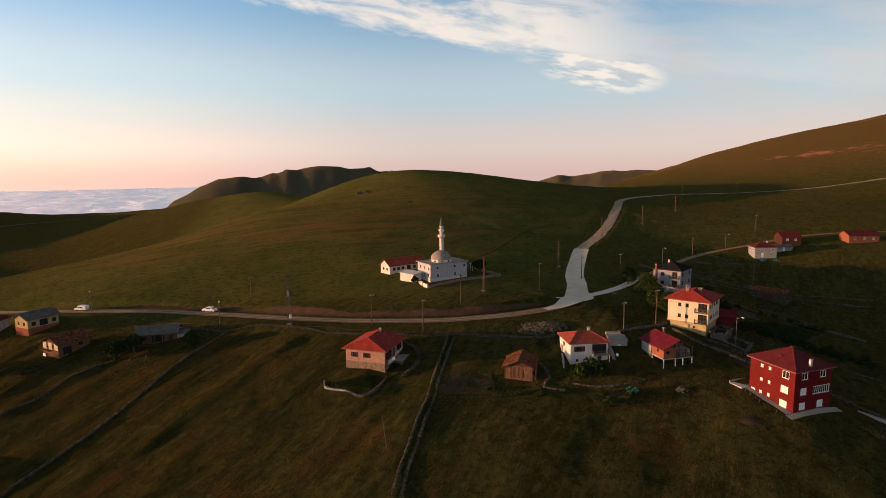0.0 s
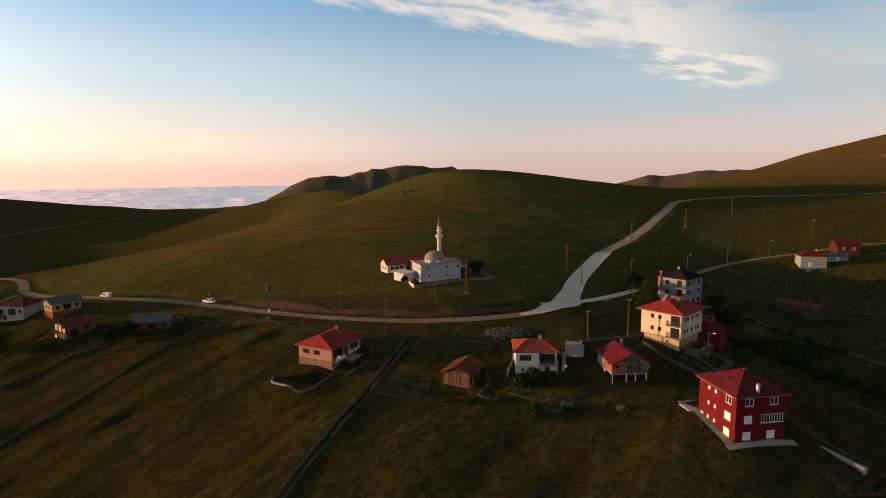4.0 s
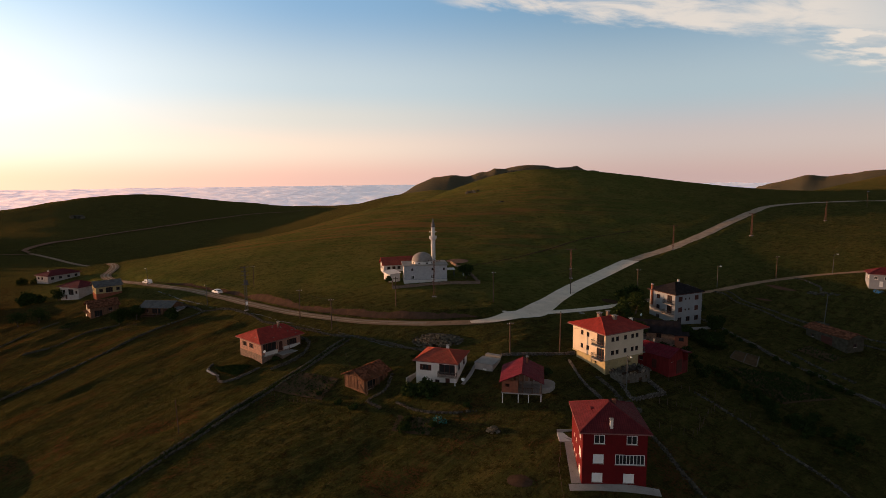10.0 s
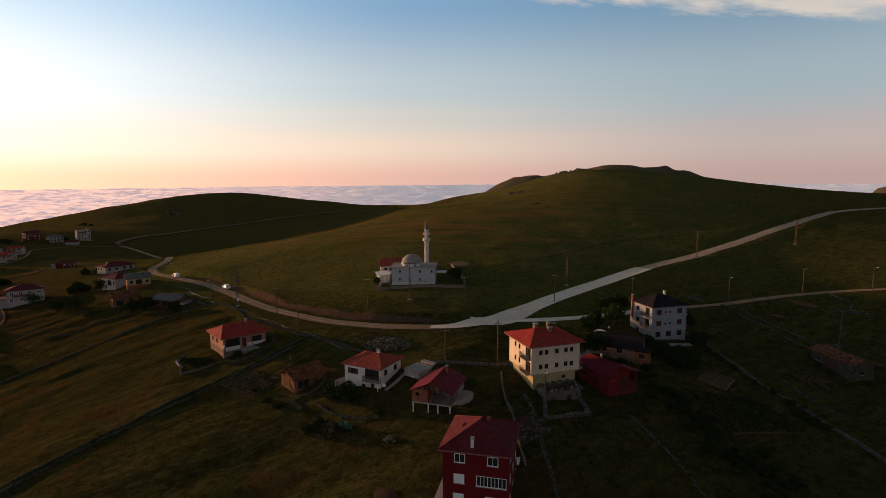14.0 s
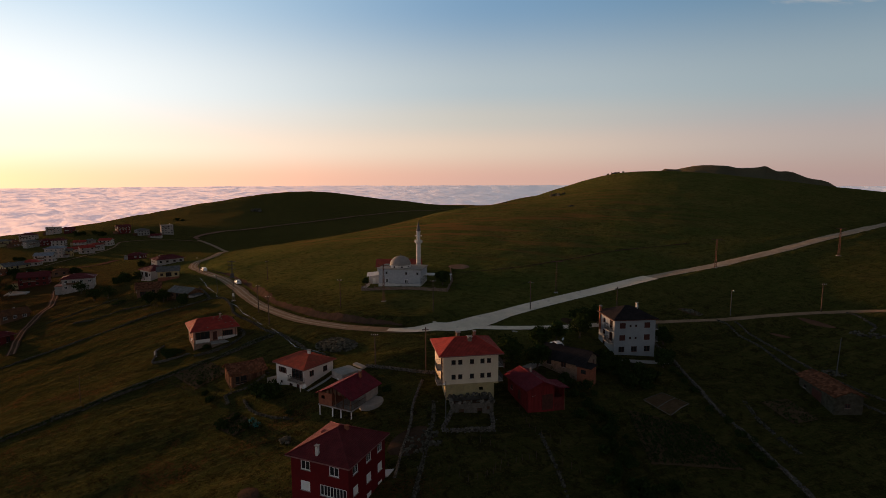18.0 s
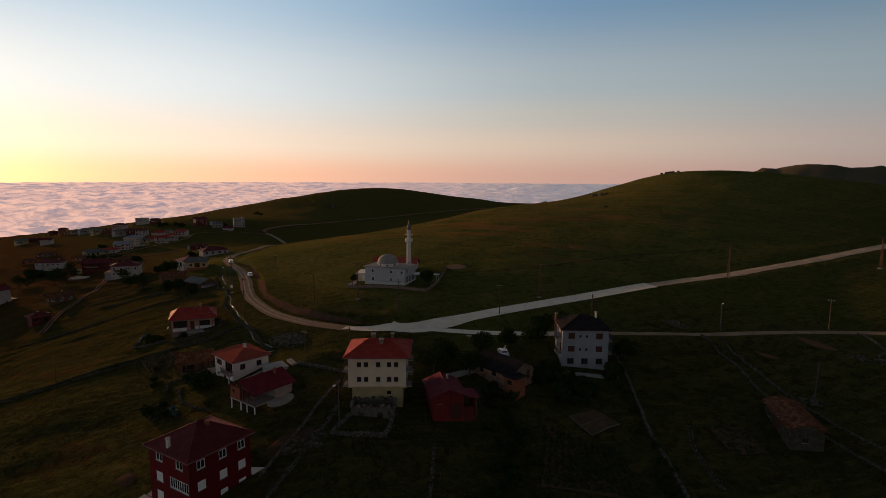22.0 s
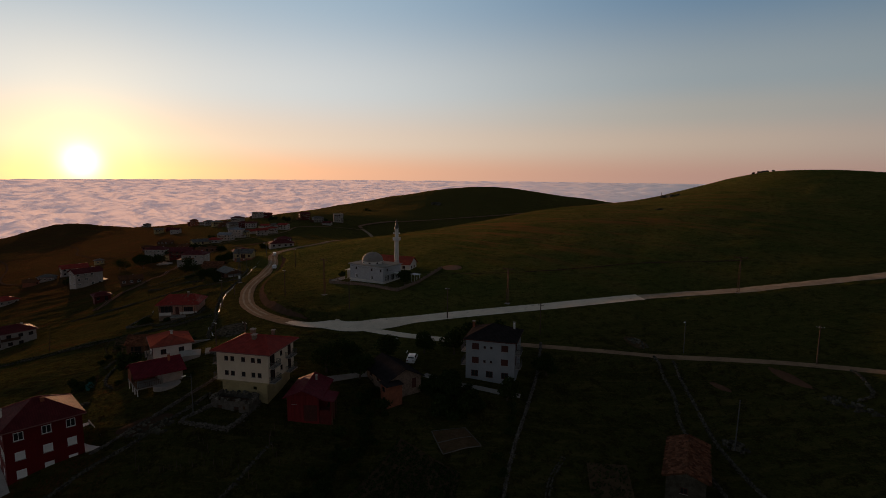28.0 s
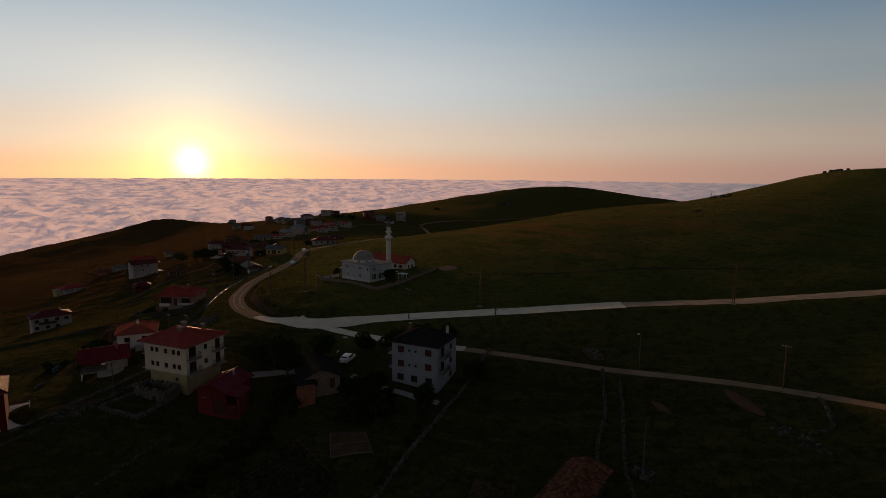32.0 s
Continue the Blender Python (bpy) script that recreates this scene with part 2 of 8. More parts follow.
def ground_material():
    m = bpy.data.materials.new("pasture")
    t = tree(m)
    where = node(t, "ShaderNodeNewGeometry").outputs["Position"]
    sep = node(t, "ShaderNodeSeparateXYZ", i0=where)
    n1 = node(t, "ShaderNodeTexNoise", Vector=where, Scale=0.009, Detail=6.0, Roughness=0.6).outputs[0]
    n2 = node(t, "ShaderNodeTexNoise", Vector=where, Scale=0.055, Detail=7.0, Roughness=0.62).outputs[0]
    n3 = node(t, "ShaderNodeTexNoise", Vector=where, Scale=0.45, Detail=8.0, Roughness=0.70).outputs[0]
    n4 = node(t, "ShaderNodeTexNoise", Vector=where, Scale=2.6, Detail=5.0, Roughness=0.75).outputs[0]
    # grass combed along the slope
    turned = node(t, "ShaderNodeMapping", Vector=where, Rotation=(0, 0, radians(-62))).outputs[0]
    comb = node(t, "ShaderNodeMapping", Vector=turned, Scale=(0.05, 0.24, 0.1)).outputs[0]
    s1 = node(t, "ShaderNodeTexNoise", Vector=comb, Scale=1.0, Detail=7.0, Roughness=0.62, Distortion=0.5).outputs[0]
    s2 = node(t, "ShaderNodeTexNoise", Vector=comb, Scale=3.1, Detail=6.0, Roughness=0.68, Distortion=0.3).outputs[0]
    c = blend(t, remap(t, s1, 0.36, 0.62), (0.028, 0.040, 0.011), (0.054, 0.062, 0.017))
    c = blend(t, remap(t, s2, 0.50, 0.61, 0.0, 0.8), c, (0.092, 0.082, 0.026))
    c = blend(t, remap(t, n3, 0.48, 0.62, 0.0, 0.85), c, (0.012, 0.019, 0.006))
    c = blend(t, remap(t, n4, 0.53, 0.66, 0.0, 0.85), c, (0.108, 0.094, 0.032))
    n5 = node(t, "ShaderNodeTexNoise", Vector=where, Scale=1.15, Detail=6.0, Roughness=0.72, Distortion=0.8).outputs[0]
    c = blend(t, remap(t, n5, 0.48, 0.38, 0.0, 0.7), c, (0.011, 0.017, 0.005))
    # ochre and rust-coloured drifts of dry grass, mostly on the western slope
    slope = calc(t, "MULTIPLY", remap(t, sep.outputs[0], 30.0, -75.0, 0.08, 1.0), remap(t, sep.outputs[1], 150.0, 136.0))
    # the whole slope below the road is darker
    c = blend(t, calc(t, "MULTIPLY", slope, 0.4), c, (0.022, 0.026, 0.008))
    dry = calc(t, "MULTIPLY", remap(t, s1, 0.46, 0.64), remap(t, n2, 0.40, 0.60, 0.25, 1.0))
    c = blend(t, calc(t, "MULTIPLY", slope, calc(t, "MULTIPLY", dry, 0.45)), c, blend(t, remap(t, n1, 0.42, 0.6), (0.105, 0.042, 0.014), (0.098, 0.030, 0.012)))
    # the steep brown country under the village; its tint also paints in the reddish haze
    brown = calc(t, "MULTIPLY", remap(t, sep.outputs[0], -70.0, -230.0), remap(t, sep.outputs[1], 205.0, 120.0))
    c = blend(t, calc(t, "MULTIPLY", brown, remap(t, n2, 0.36, 0.62, 0.55, 0.95)), c, (0.044, 0.022, 0.011))
    # short grazed grass above the roads is paler, less so on the shaded east side
    grazed_lit = calc(t, "MULTIPLY", remap(t, sep.outputs[1], 144.0, 172.0), calc(t, "SUBTRACT", 1.0, calc(t, "MULTIPLY", remap(t, sep.outputs[0], 50.0, 85.0), remap(t, sep.outputs[1], 250.0, 205.0))))
    grazed_lit = calc(t, "MULTIPLY", grazed_lit, remap(t, calc(t, "ADD", sep.outputs[0], calc(t, "MULTIPLY", sep.outputs[1], 0.25)), -170.0, -110.0))
    # shade of the hill's eastern side put into the colour
    grazed_lit = calc(t, "MULTIPLY", grazed_lit, remap(t, sep.outputs[0], 130.0, 20.0, 0.35, 1.0))
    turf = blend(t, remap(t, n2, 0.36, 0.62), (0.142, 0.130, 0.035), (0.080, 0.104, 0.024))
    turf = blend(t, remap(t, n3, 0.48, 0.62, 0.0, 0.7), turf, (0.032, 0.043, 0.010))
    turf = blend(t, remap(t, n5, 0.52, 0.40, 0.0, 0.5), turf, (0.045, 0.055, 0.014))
    c = blend(t, calc(t, "MULTIPLY", grazed_lit, 0.85), c, turf)
    # dry reddish weeds in drifts
    d = node(t, "ShaderNodeTexNoise", Vector=where, Scale=0.045, Detail=8.0, Roughness=0.7, Distortion=0.6).outputs[0]
    low = calc(t, "MULTIPLY", remap(t, sep.outputs[1], 128.0, 95.0), remap(t, calc(t, "MULTIPLY", remap(t, d, 0.50, 0.62), remap(t, n4, 0.42, 0.6)), 0.1, 0.8))
    c = blend(t, calc(t, "MULTIPLY", low, 0.8), c, (0.105, 0.040, 0.018))
    # straw-coloured terracettes on the hillside
    st = node(t, "ShaderNodeMapping", Vector=node(t, "ShaderNodeMapping", Vector=where, Rotation=(0, 0, radians(-10))).outputs[0], Scale=(0.017, 0.15, 0.02)).outputs[0]
    te = node(t, "ShaderNodeTexNoise", Vector=st, Scale=1.0, Detail=9.0, Roughness=0.68, Distortion=0.4).outputs[0]
    hill = calc(t, "MULTIPLY", remap(t, sep.outputs[1], 205.0, 250.0), remap(t, sep.outputs[1], 420.0, 330.0))
    hill = calc(t, "MULTIPLY", hill, remap(t, sep.outputs[0], 90.0, -30.0))
    hill = calc(t, "MULTIPLY", hill, remap(t, calc(t, "ADD", sep.outputs[0], calc(t, "MULTIPLY", sep.outputs[1], 0.25)), -150.0, -90.0))
    c = blend(t, calc(t, "MULTIPLY", hill, remap(t, te, 0.48, 0.60, 0, 0.85)), c, (0.175, 0.090, 0.032))
    c = blend(t, calc(t, "MULTIPLY", hill, remap(t, te, 0.44, 0.36, 0, 0.6)), c, (0.040, 0.052, 0.012))
    # red scree on the far eastern hill
    sc = node(t, "ShaderNodeTexNoise", Vector=where, Scale=0.012, Detail=9.0, Roughness=0.7).outputs[0]
    east = calc(t, "MULTIPLY", remap(t, sep.outputs[0], 230.0, 400.0), remap(t, sep.outputs[1], 470.0, 640.0))
    east = calc(t, "MULTIPLY", east, remap(t, calc(t, "ADD", sep.outputs[0], sep.outputs[1]), 2400.0, 2000.0))
    c = blend(t, calc(t, "MULTIPLY", east, 0.6), c, (0.125, 0.074, 0.030))
    c = blend(t, calc(t, "MULTIPLY", east, remap(t, sc, 0.60, 0.68)), c, (0.36, 0.15, 0.08))
    # bare rock on the far ranges
    c = blend(t, remap(t, sep.outputs[1], 1700.0, 2200.0), c, blend(t, remap(t, n3, 0.42, 0.6), (0.088, 0.086, 0.058), (0.040, 0.046, 0.034)))
    hgt = calc(t, "ADD", calc(t, "ADD", calc(t, "MULTIPLY", n3, 0.6), calc(t, "MULTIPLY", n4, 0.5)), calc(t, "ADD", calc(t, "MULTIPLY", s2, 0.6), calc(t, "MULTIPLY", n5, 0.45)))
    bmp = node(t, "ShaderNodeBump", Height=hgt, Strength=1.0, Distance=1.5)
    p = node(t, "ShaderNodeBsdfPrincipled", Base_Color=c, Roughness=0.95, Normal=bmp.outputs[0])
    p.inputs["Specular IOR Level"].default_value = 0.0
    p.inputs["Sheen Weight"].default_value = 0.12
    p.inputs["Sheen Roughness"].default_value = 0.5
    p.inputs["Sheen Tint"].default_value = (0.62, 0.33, 0.11, 1.0)
    t.links.new(p.outputs[0], node(t, "ShaderNodeOutputMaterial").inputs[0])
    return m


def glass_material():
    m = bpy.data.materials.new("window_glass")
    t = tree(m)
    n = node(t, "ShaderNodeTexNoise", Vector=node(t, "ShaderNodeTexCoord").outputs["Object"], Scale=1.5, Detail=3.0).outputs[0]
    p = node(t, "ShaderNodeBsdfPrincipled", Base_Color=blend(t, n, (0.012, 0.014, 0.016), (0.035, 0.035, 0.035)), Roughness=0.08)
    t.links.new(p.outputs[0], node(t, "ShaderNodeOutputMaterial").inputs[0])
    return m


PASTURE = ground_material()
GLASS = glass_material()
GRAVEL = surface("gravel_road", (0.44, 0.34, 0.25), (0.30, 0.225, 0.16), 0.35, 0.95, 0.5, coords="Position", fine=9, stain=(0.20, 0.17, 0.12))
DIRTROAD = surface("brown_dirt_road", (0.33, 0.215, 0.135), (0.22, 0.143, 0.09), 0.3, 0.95, 0.5, coords="Position", fine=9, stain=(0.12, 0.09, 0.05))
FARDIRT = surface("reddish_dirt_road", (0.26, 0.15, 0.10), (0.18, 0.105, 0.07), 0.2, 0.95, 0.6, coords="Position", fine=7)
CONCRETE = surface("concrete_road", (0.80, 0.67, 0.53), (0.66, 0.55, 0.43), 0.25, 0.9, 0.3, coords="Position", fine=14, stain=(0.40, 0.33, 0.26))
EARTH = surface("cut_earth", (0.098, 0.057, 0.038), (0.058, 0.036, 0.025), 0.5, 0.95, 0.9, coords="Position", fine=5, stain=(0.07, 0.06, 0.025), bump_scale=0.25)
TRACK = surface("dirt_track", (0.085, 0.052, 0.034), (0.055, 0.034, 0.022), 0.3, 0.95, 1.0, coords="Position", fine=7, stain=(0.03, 0.026, 0.012), bump_scale=0.5)
STONE = surface("field_stone", (0.115, 0.10, 0.078), (0.055, 0.052, 0.036), 1.3, 0.9, 0.6, coords="Position", fine=5, stain=(0.05, 0.05, 0.025), per_object=0.5)
PALESTONE = surface("pale_field_stone", (0.155, 0.132, 0.112), (0.085, 0.077, 0.062), 1.3, 0.9, 0.6, coords="Position", fine=5, stain=(0.07, 0.07, 0.035), per_object=0.5)
MAROONWALL = surface("dark_red_paint", (0.13, 0.022, 0.02), (0.08, 0.016, 0.015), 1.0, 0.8, 0.3, stain=(0.10, 0.05, 0.04))
WHITE = surface("white_plaster", (0.64, 0.60, 0.56), (0.54, 0.50, 0.46), 0.5, 0.85, 0.2, stain=(0.45, 0.41, 0.36), stain_at=(0.60, 0.82))
CREAM = surface("cream_plaster", (0.66, 0.54, 0.40), (0.56, 0.45, 0.33), 0.4, 0.85, 0.2, stain=(0.48, 0.38, 0.24), stain_at=(0.62, 0.82))
OCHRE = surface("ochre_plaster", (0.42, 0.33, 0.17), (0.31, 0.245, 0.13), 0.4, 0.9, 0.3, stain=(0.25, 0.21, 0.13), stain_at=(0.5, 0.75))
PINK = surface("rough_pink_plaster", (0.47, 0.245, 0.175), (0.32, 0.175, 0.13), 0.8, 0.9, 0.5, stain=(0.24, 0.17, 0.13), stain_at=(0.48, 0.66))
FASCIA = surface("faded_pink_fascia", (0.24, 0.11, 0.10), (0.18, 0.08, 0.075), 1.2, 0.7, 0.1)
RED = surface("red_painted_plaster", (0.13, 0.007, 0.008), (0.095, 0.006, 0.007), 0.5, 0.7, 0.2, stain=(0.15, 0.025, 0.022), stain_at=(0.62, 0.75))
REDWOOD = surface("red_painted_boards", (0.20, 0.022, 0.022), (0.12, 0.014, 0.014), 1.0, 0.7, 0.4, stretch=(3, 3, 0.4), per_object=0.18)
PALEWALL = surface("weathered_pale_plaster", (0.45, 0.39, 0.355), (0.33, 0.285, 0.255), 0.5, 0.9, 0.3, stain=(0.22, 0.19, 0.16), stain_at=(0.52, 0.75))
BLUEGREY = surface("pale_blue_grey_plaster", (0.44, 0.44, 0.455), (0.34, 0.34, 0.355), 1.4, 0.85, 0.2, stain=(0.36, 0.36, 0.38), stain_at=(0.62, 0.8))
# darker copy of the blue-grey plaster, shade of the walls put into its colour
SHADEBLUE = surface("shaded_blue_grey_plaster", (0.27, 0.28, 0.295), (0.225, 0.235, 0.25), 0.4, 0.85, 0.2, stain=(0.25, 0.25, 0.26), stain_at=(0.62, 0.8))
TILE = surface("old_clay_tile", (0.19, 0.075, 0.04), (0.10, 0.045, 0.028), 1.2, 0.9, 0.4, stain=(0.13, 0.10, 0.07), per_object=0.45)
OLDSTONE = surface("rubble_stone", (0.27, 0.185, 0.14), (0.13, 0.095, 0.072), 2.2, 0.95, 0.9, fine=4, stain=(0.30, 0.22, 0.17), bump_scale=0.08)
GREY = surface("grey_render", (0.34, 0.31, 0.285), (0.24, 0.22, 0.20), 0.6, 0.9, 0.4, stain=(0.18, 0.16, 0.14))
BRICKISH = surface("hollow_brick", (0.29, 0.105, 0.06), (0.19, 0.07, 0.045), 1.5, 0.9, 0.5, stain=(0.16, 0.08, 0.05))
WOOD = surface("weathered_boards", (0.16, 0.085, 0.052), (0.08, 0.045, 0.03), 1.2, 0.85, 0.5, stretch=(5, 5, 0.6), stain=(0.20, 0.14, 0.10), per_object=0.4)
POLEWOOD = surface("pole_timber", (0.13, 0.085, 0.06), (0.075, 0.053, 0.04), 2.0, 0.85, 0.4, stretch=(4, 4, 0.3))
DARKWOOD = surface("dark_wood_trim", (0.09, 0.03, 0.022), (0.05, 0.02, 0.016), 2.0, 0.6, 0.3)
REDBROWN = surface("red_brown_paint", (0.075, 0.026, 0.021), (0.055, 0.02, 0.017), 1.5, 0.6, 0.2)
WHITEPAINT = surface("white_paint", (0.78, 0.77, 0.74), (0.66, 0.64, 0.6), 1.2, 0.5, 0.1)
STEEL = surface("galvanised_steel", (0.12, 0.115, 0.11), (0.07, 0.07, 0.068), 3.0, 0.85, 0.2)
RUSTY = surface("rusty_lattice_steel", (0.17, 0.08, 0.055), (0.10, 0.055, 0.04), 3.0, 0.8, 0.3)
LEAD = surface("lead_dome_sheet", (0.30, 0.26, 0.23), (0.22, 0.19, 0.17), 0.9, 0.8, 0.3, metal=0.0, stain=(0.17, 0.16, 0.15))
CONEGREY = surface("dark_cone_sheet", (0.13, 0.12, 0.115), (0.09, 0.085, 0.08), 1.0, 0.6, 0.2)
SLABSTONE = surface("pale_slab", (0.37, 0.34, 0.31), (0.27, 0.245, 0.22), 0.5, 0.9, 0.3, stain=(0.30, 0.27, 0.22))
LEAF = surface("leaf", (0.040, 0.056, 0.016), (0.021, 0.032, 0.010), 1.5, 0.9, 0.2, coords="Position", per_object=0.4)
WEED = surface("dry_weed", (0.075, 0.056, 0.022), (0.045, 0.034, 0.014), 0.2, 0.9, 0.2, coords="Position", per_object=0.5)
BARK = surface("bark", (0.13, 0.095, 0.07), (0.07, 0.05, 0.04), 3.0, 0.95, 0.6)
SCRAPE = surface("bare_red_soil", (0.135, 0.070, 0.043), (0.09, 0.048, 0.031), 0.4, 0.95, 0.6, coords="Position", fine=6, stain=(0.08, 0.05, 0.03))
SOIL = surface("tilled_soil", (0.11, 0.069, 0.040), (0.066, 0.044, 0.024), 0.7, 0.98, 0.9, coords="Position", fine=5, bump_scale=0.15, stain=(0.05, 0.055, 0.02))
CARPAINT = surface("car_white", (0.80, 0.80, 0.80), (0.72, 0.72, 0.72), 1.0, 0.25, 0.0)
RUBBER = surface("rubber", (0.03, 0.03, 0.03), (0.02, 0.02, 0.02), 3.0, 0.8, 0.2)
BLUEPLASTIC = surface("blue_tarpaulin", (0.05, 0.20, 0.42), (0.03, 0.12, 0.28), 2.0, 0.5, 0.3)
TEAL = surface("teal_tarpaulin", (0.03, 0.16, 0.14), (0.02, 0.09, 0.08), 2.0, 0.5, 0.3)
ROOF_RED = sheet_roof("red_tile_roof", (0.37, 0.046, 0.033), (0.27, 0.036, 0.027))
ROOF_WINE = sheet_roof("wine_red_metal_roof", (0.18, 0.018, 0.031), (0.125, 0.014, 0.023), 0.22, 0.4)
ROOF_MAROON = sheet_roof("maroon_sheet_roof", (0.135, 0.022, 0.025), (0.095, 0.017, 0.019), 0.3, 0.45)
ROOF_CLAY = sheet_roof("clay_tile_roof", (0.37, 0.085, 0.058), (0.28, 0.066, 0.046), 0.25, 0.7, (0.22, 0.085, 0.05))
ROOF_OLD = sheet_roof("old_brown_tile_roof", (0.17, 0.072, 0.036), (0.10, 0.048, 0.028), 0.25, 0.85, (0.11, 0.075, 0.05))
ROOF_DARK = sheet_roof("dark_slate_roof", (0.036, 0.030, 0.031), (0.024, 0.021, 0.022), 0.25, 0.6)
ROOF_GREY = sheet_roof("grey_tin_roof", (0.16, 0.155, 0.15), (0.10, 0.098, 0.095), 0.2, 0.45, (0.20, 0.15, 0.12))
ROOF_SLATE = sheet_roof("blue_grey_sheet_roof", (0.27, 0.29, 0.33), (0.20, 0.215, 0.245), 0.3, 0.5)
ROOF_PALE = sheet_roof("pale_sheet_roof", (0.70, 0.68, 0.66), (0.58, 0.56, 0.54), 0.3, 0.5)

# ---- the lie of the land ----
# spot heights (x, y, z) of the village slope and of the hills round it
NEAR = np.array([
    (0, 178, 8.4), (12, 158, 7.6), (44, 166, 6.0), (-70, 160, 2.4), (-114, 166, 1.8), (-164, 187, -3.2), (20, 138, 4.8),
    (24, 131, 4.4), (-13, 116, -0.9), (-58, 142, 1.5), (30, 114, 1.3), (46, 111, 1.1), (62, 93, -2.0), (58, 127, 4.2),
    (77, 172, 3.0), (113, 182, -2.5), (70, 139, 1.6), (70, 154, 3.2), (134, 228, 6.0), (152, 238, 9.6), (180, 234, 11.0),
    (73, 249, 11.0), (30, 105, -1.4), (-67, 71, -17.0), (0, 75, -7.0), (105, 150, -4.0), (100, 100, -6.0), (-103, 144, -1.5)], float)
WEST = np.array([
    (-195, 81, -20), (-183, 46, -27), (-181, 138, -9), (-307, 116, -22), (-407, 184, -22), (-209, 192, -6.5), (-780, 279, -29.6), (-904, 104, -57),
    (-500, 349, -27), (-578, 347, -17.6), (-952, 805, 7.5), (-700, 1030, -26), (-700, 755, -40), (-1250, -80, -125), (-200, -150, -63.5), (-800, -300, -109.5),
    (-420, 560, -46.7), (-280, 430, -33), (-300, 900, 19.7), (-950, 500, -32.6), (-1000, -60, -64.7), (-600, -100, -81), (-450, 40, -41)], float)
HILL = np.array([
    (-56, 377, 30.6), (-48, 451, 45.2), (-26, 481, 46.8), (128, 396, 23.7), (322, 506, 31.8), (490, 985, 76), (850, 900, 145.7), (255, 860, 21), (150, 650, 21.3),
    (260, 60, -13.8), (300, 200, 10), (50, -60, -39.7), (-150, 300, 8.1), (-115, 335, 20.1), (-190, 270, 0.1), (700, 300, 42.6), (-130, 390, 15.2), (60, 1000, -60), (700, 700, 127)], float)


def ramp01(v, lo, hi):
    t = np.clip((v - lo) / (hi - lo), 0, 1)
    return t * t * (3 - 2 * t)


def plate(points, smooth):
    """A thin plate through spot heights: weights and plane."""
    n = len(points)
    d = np.hypot(points[:, None, 0] - points[None, :, 0], points[:, None, 1] - points[None, :, 1]) / 100
    k = np.where(d > 0, d * d * np.log(np.maximum(d, 1e-9)), 0) + smooth * np.eye(n)
    p = np.c_[np.ones(n), points[:, :2] / 100]
    a = np.block([[k, p], [p.T, np.zeros((3, 3))]])
    return np.linalg.solve(a, np.r_[points[:, 2], 0, 0, 0])


SPOTS = np.r_[NEAR, WEST, HILL]
WEIGHTS = plate(SPOTS, 0.002)
WAVES = np.random.RandomState(5).uniform(0, 6.28, (5, 2))


def lumps(x, y):
    """Gentle unevenness at several sizes."""
    z = np.zeros_like(x)
    for i, (size, amp) in enumerate(((47, 0.30), (23, 0.22), (12, 0.15), (7, 0.09), (4.2, 0.06))):
        a, b = WAVES[i]
        z = z + amp * (np.sin(x / size * 2.1 + a + 1.3 * np.sin(y / size + b)) * np.cos(y / size * 1.7 + b + 1.1 * np.sin(x / size * 0.8 + a)))
    return z


TABLE = np.random.RandomState(17).uniform(-1, 1, (256, 256))


def cells(u, v):
    """Smooth random heights on a unit lattice."""
    i, j = np.floor(u).astype(int), np.floor(v).astype(int)
    a, b = u - i, v - j
    a, b = a * a * (3 - 2 * a), b * b * (3 - 2 * b)
    g = lambda p, q: TABLE[p % 256, q % 256]
    return (g(i, j) * (1 - a) + g(i + 1, j) * a) * (1 - b) + (g(i, j + 1) * (1 - a) + g(i + 1, j + 1) * a) * b


def tussocks(x, y):
    """Wind-combed ridges of rough grass on the village slope, terracettes on the hill."""
    c, s = math.cos(radians(62)), math.sin(radians(62))
    w = 3.0 * cells(x / 31, y / 31)
    u, v = c * x + s * y + w, -s * x + c * y + w
    low = 0.42 * cells(u / 24, v / 6.5) + 0.20 * cells(u / 10 + 40, v / 3.1) + 0.11 * cells(u / 4.5, v / 1.9 + 70)
    h = 0.16 * cells(x / 30 + 9, (y - 0.2 * x + 2 * w) / 5.0) + 0.07 * cells(x / 9, y / 2.6 + 33)
    west = 0.55 + 0.45 * ramp01(x, 40, -50)
    below = ramp01(y, 152, 138)
    return low * west * below + h * (1 - below)


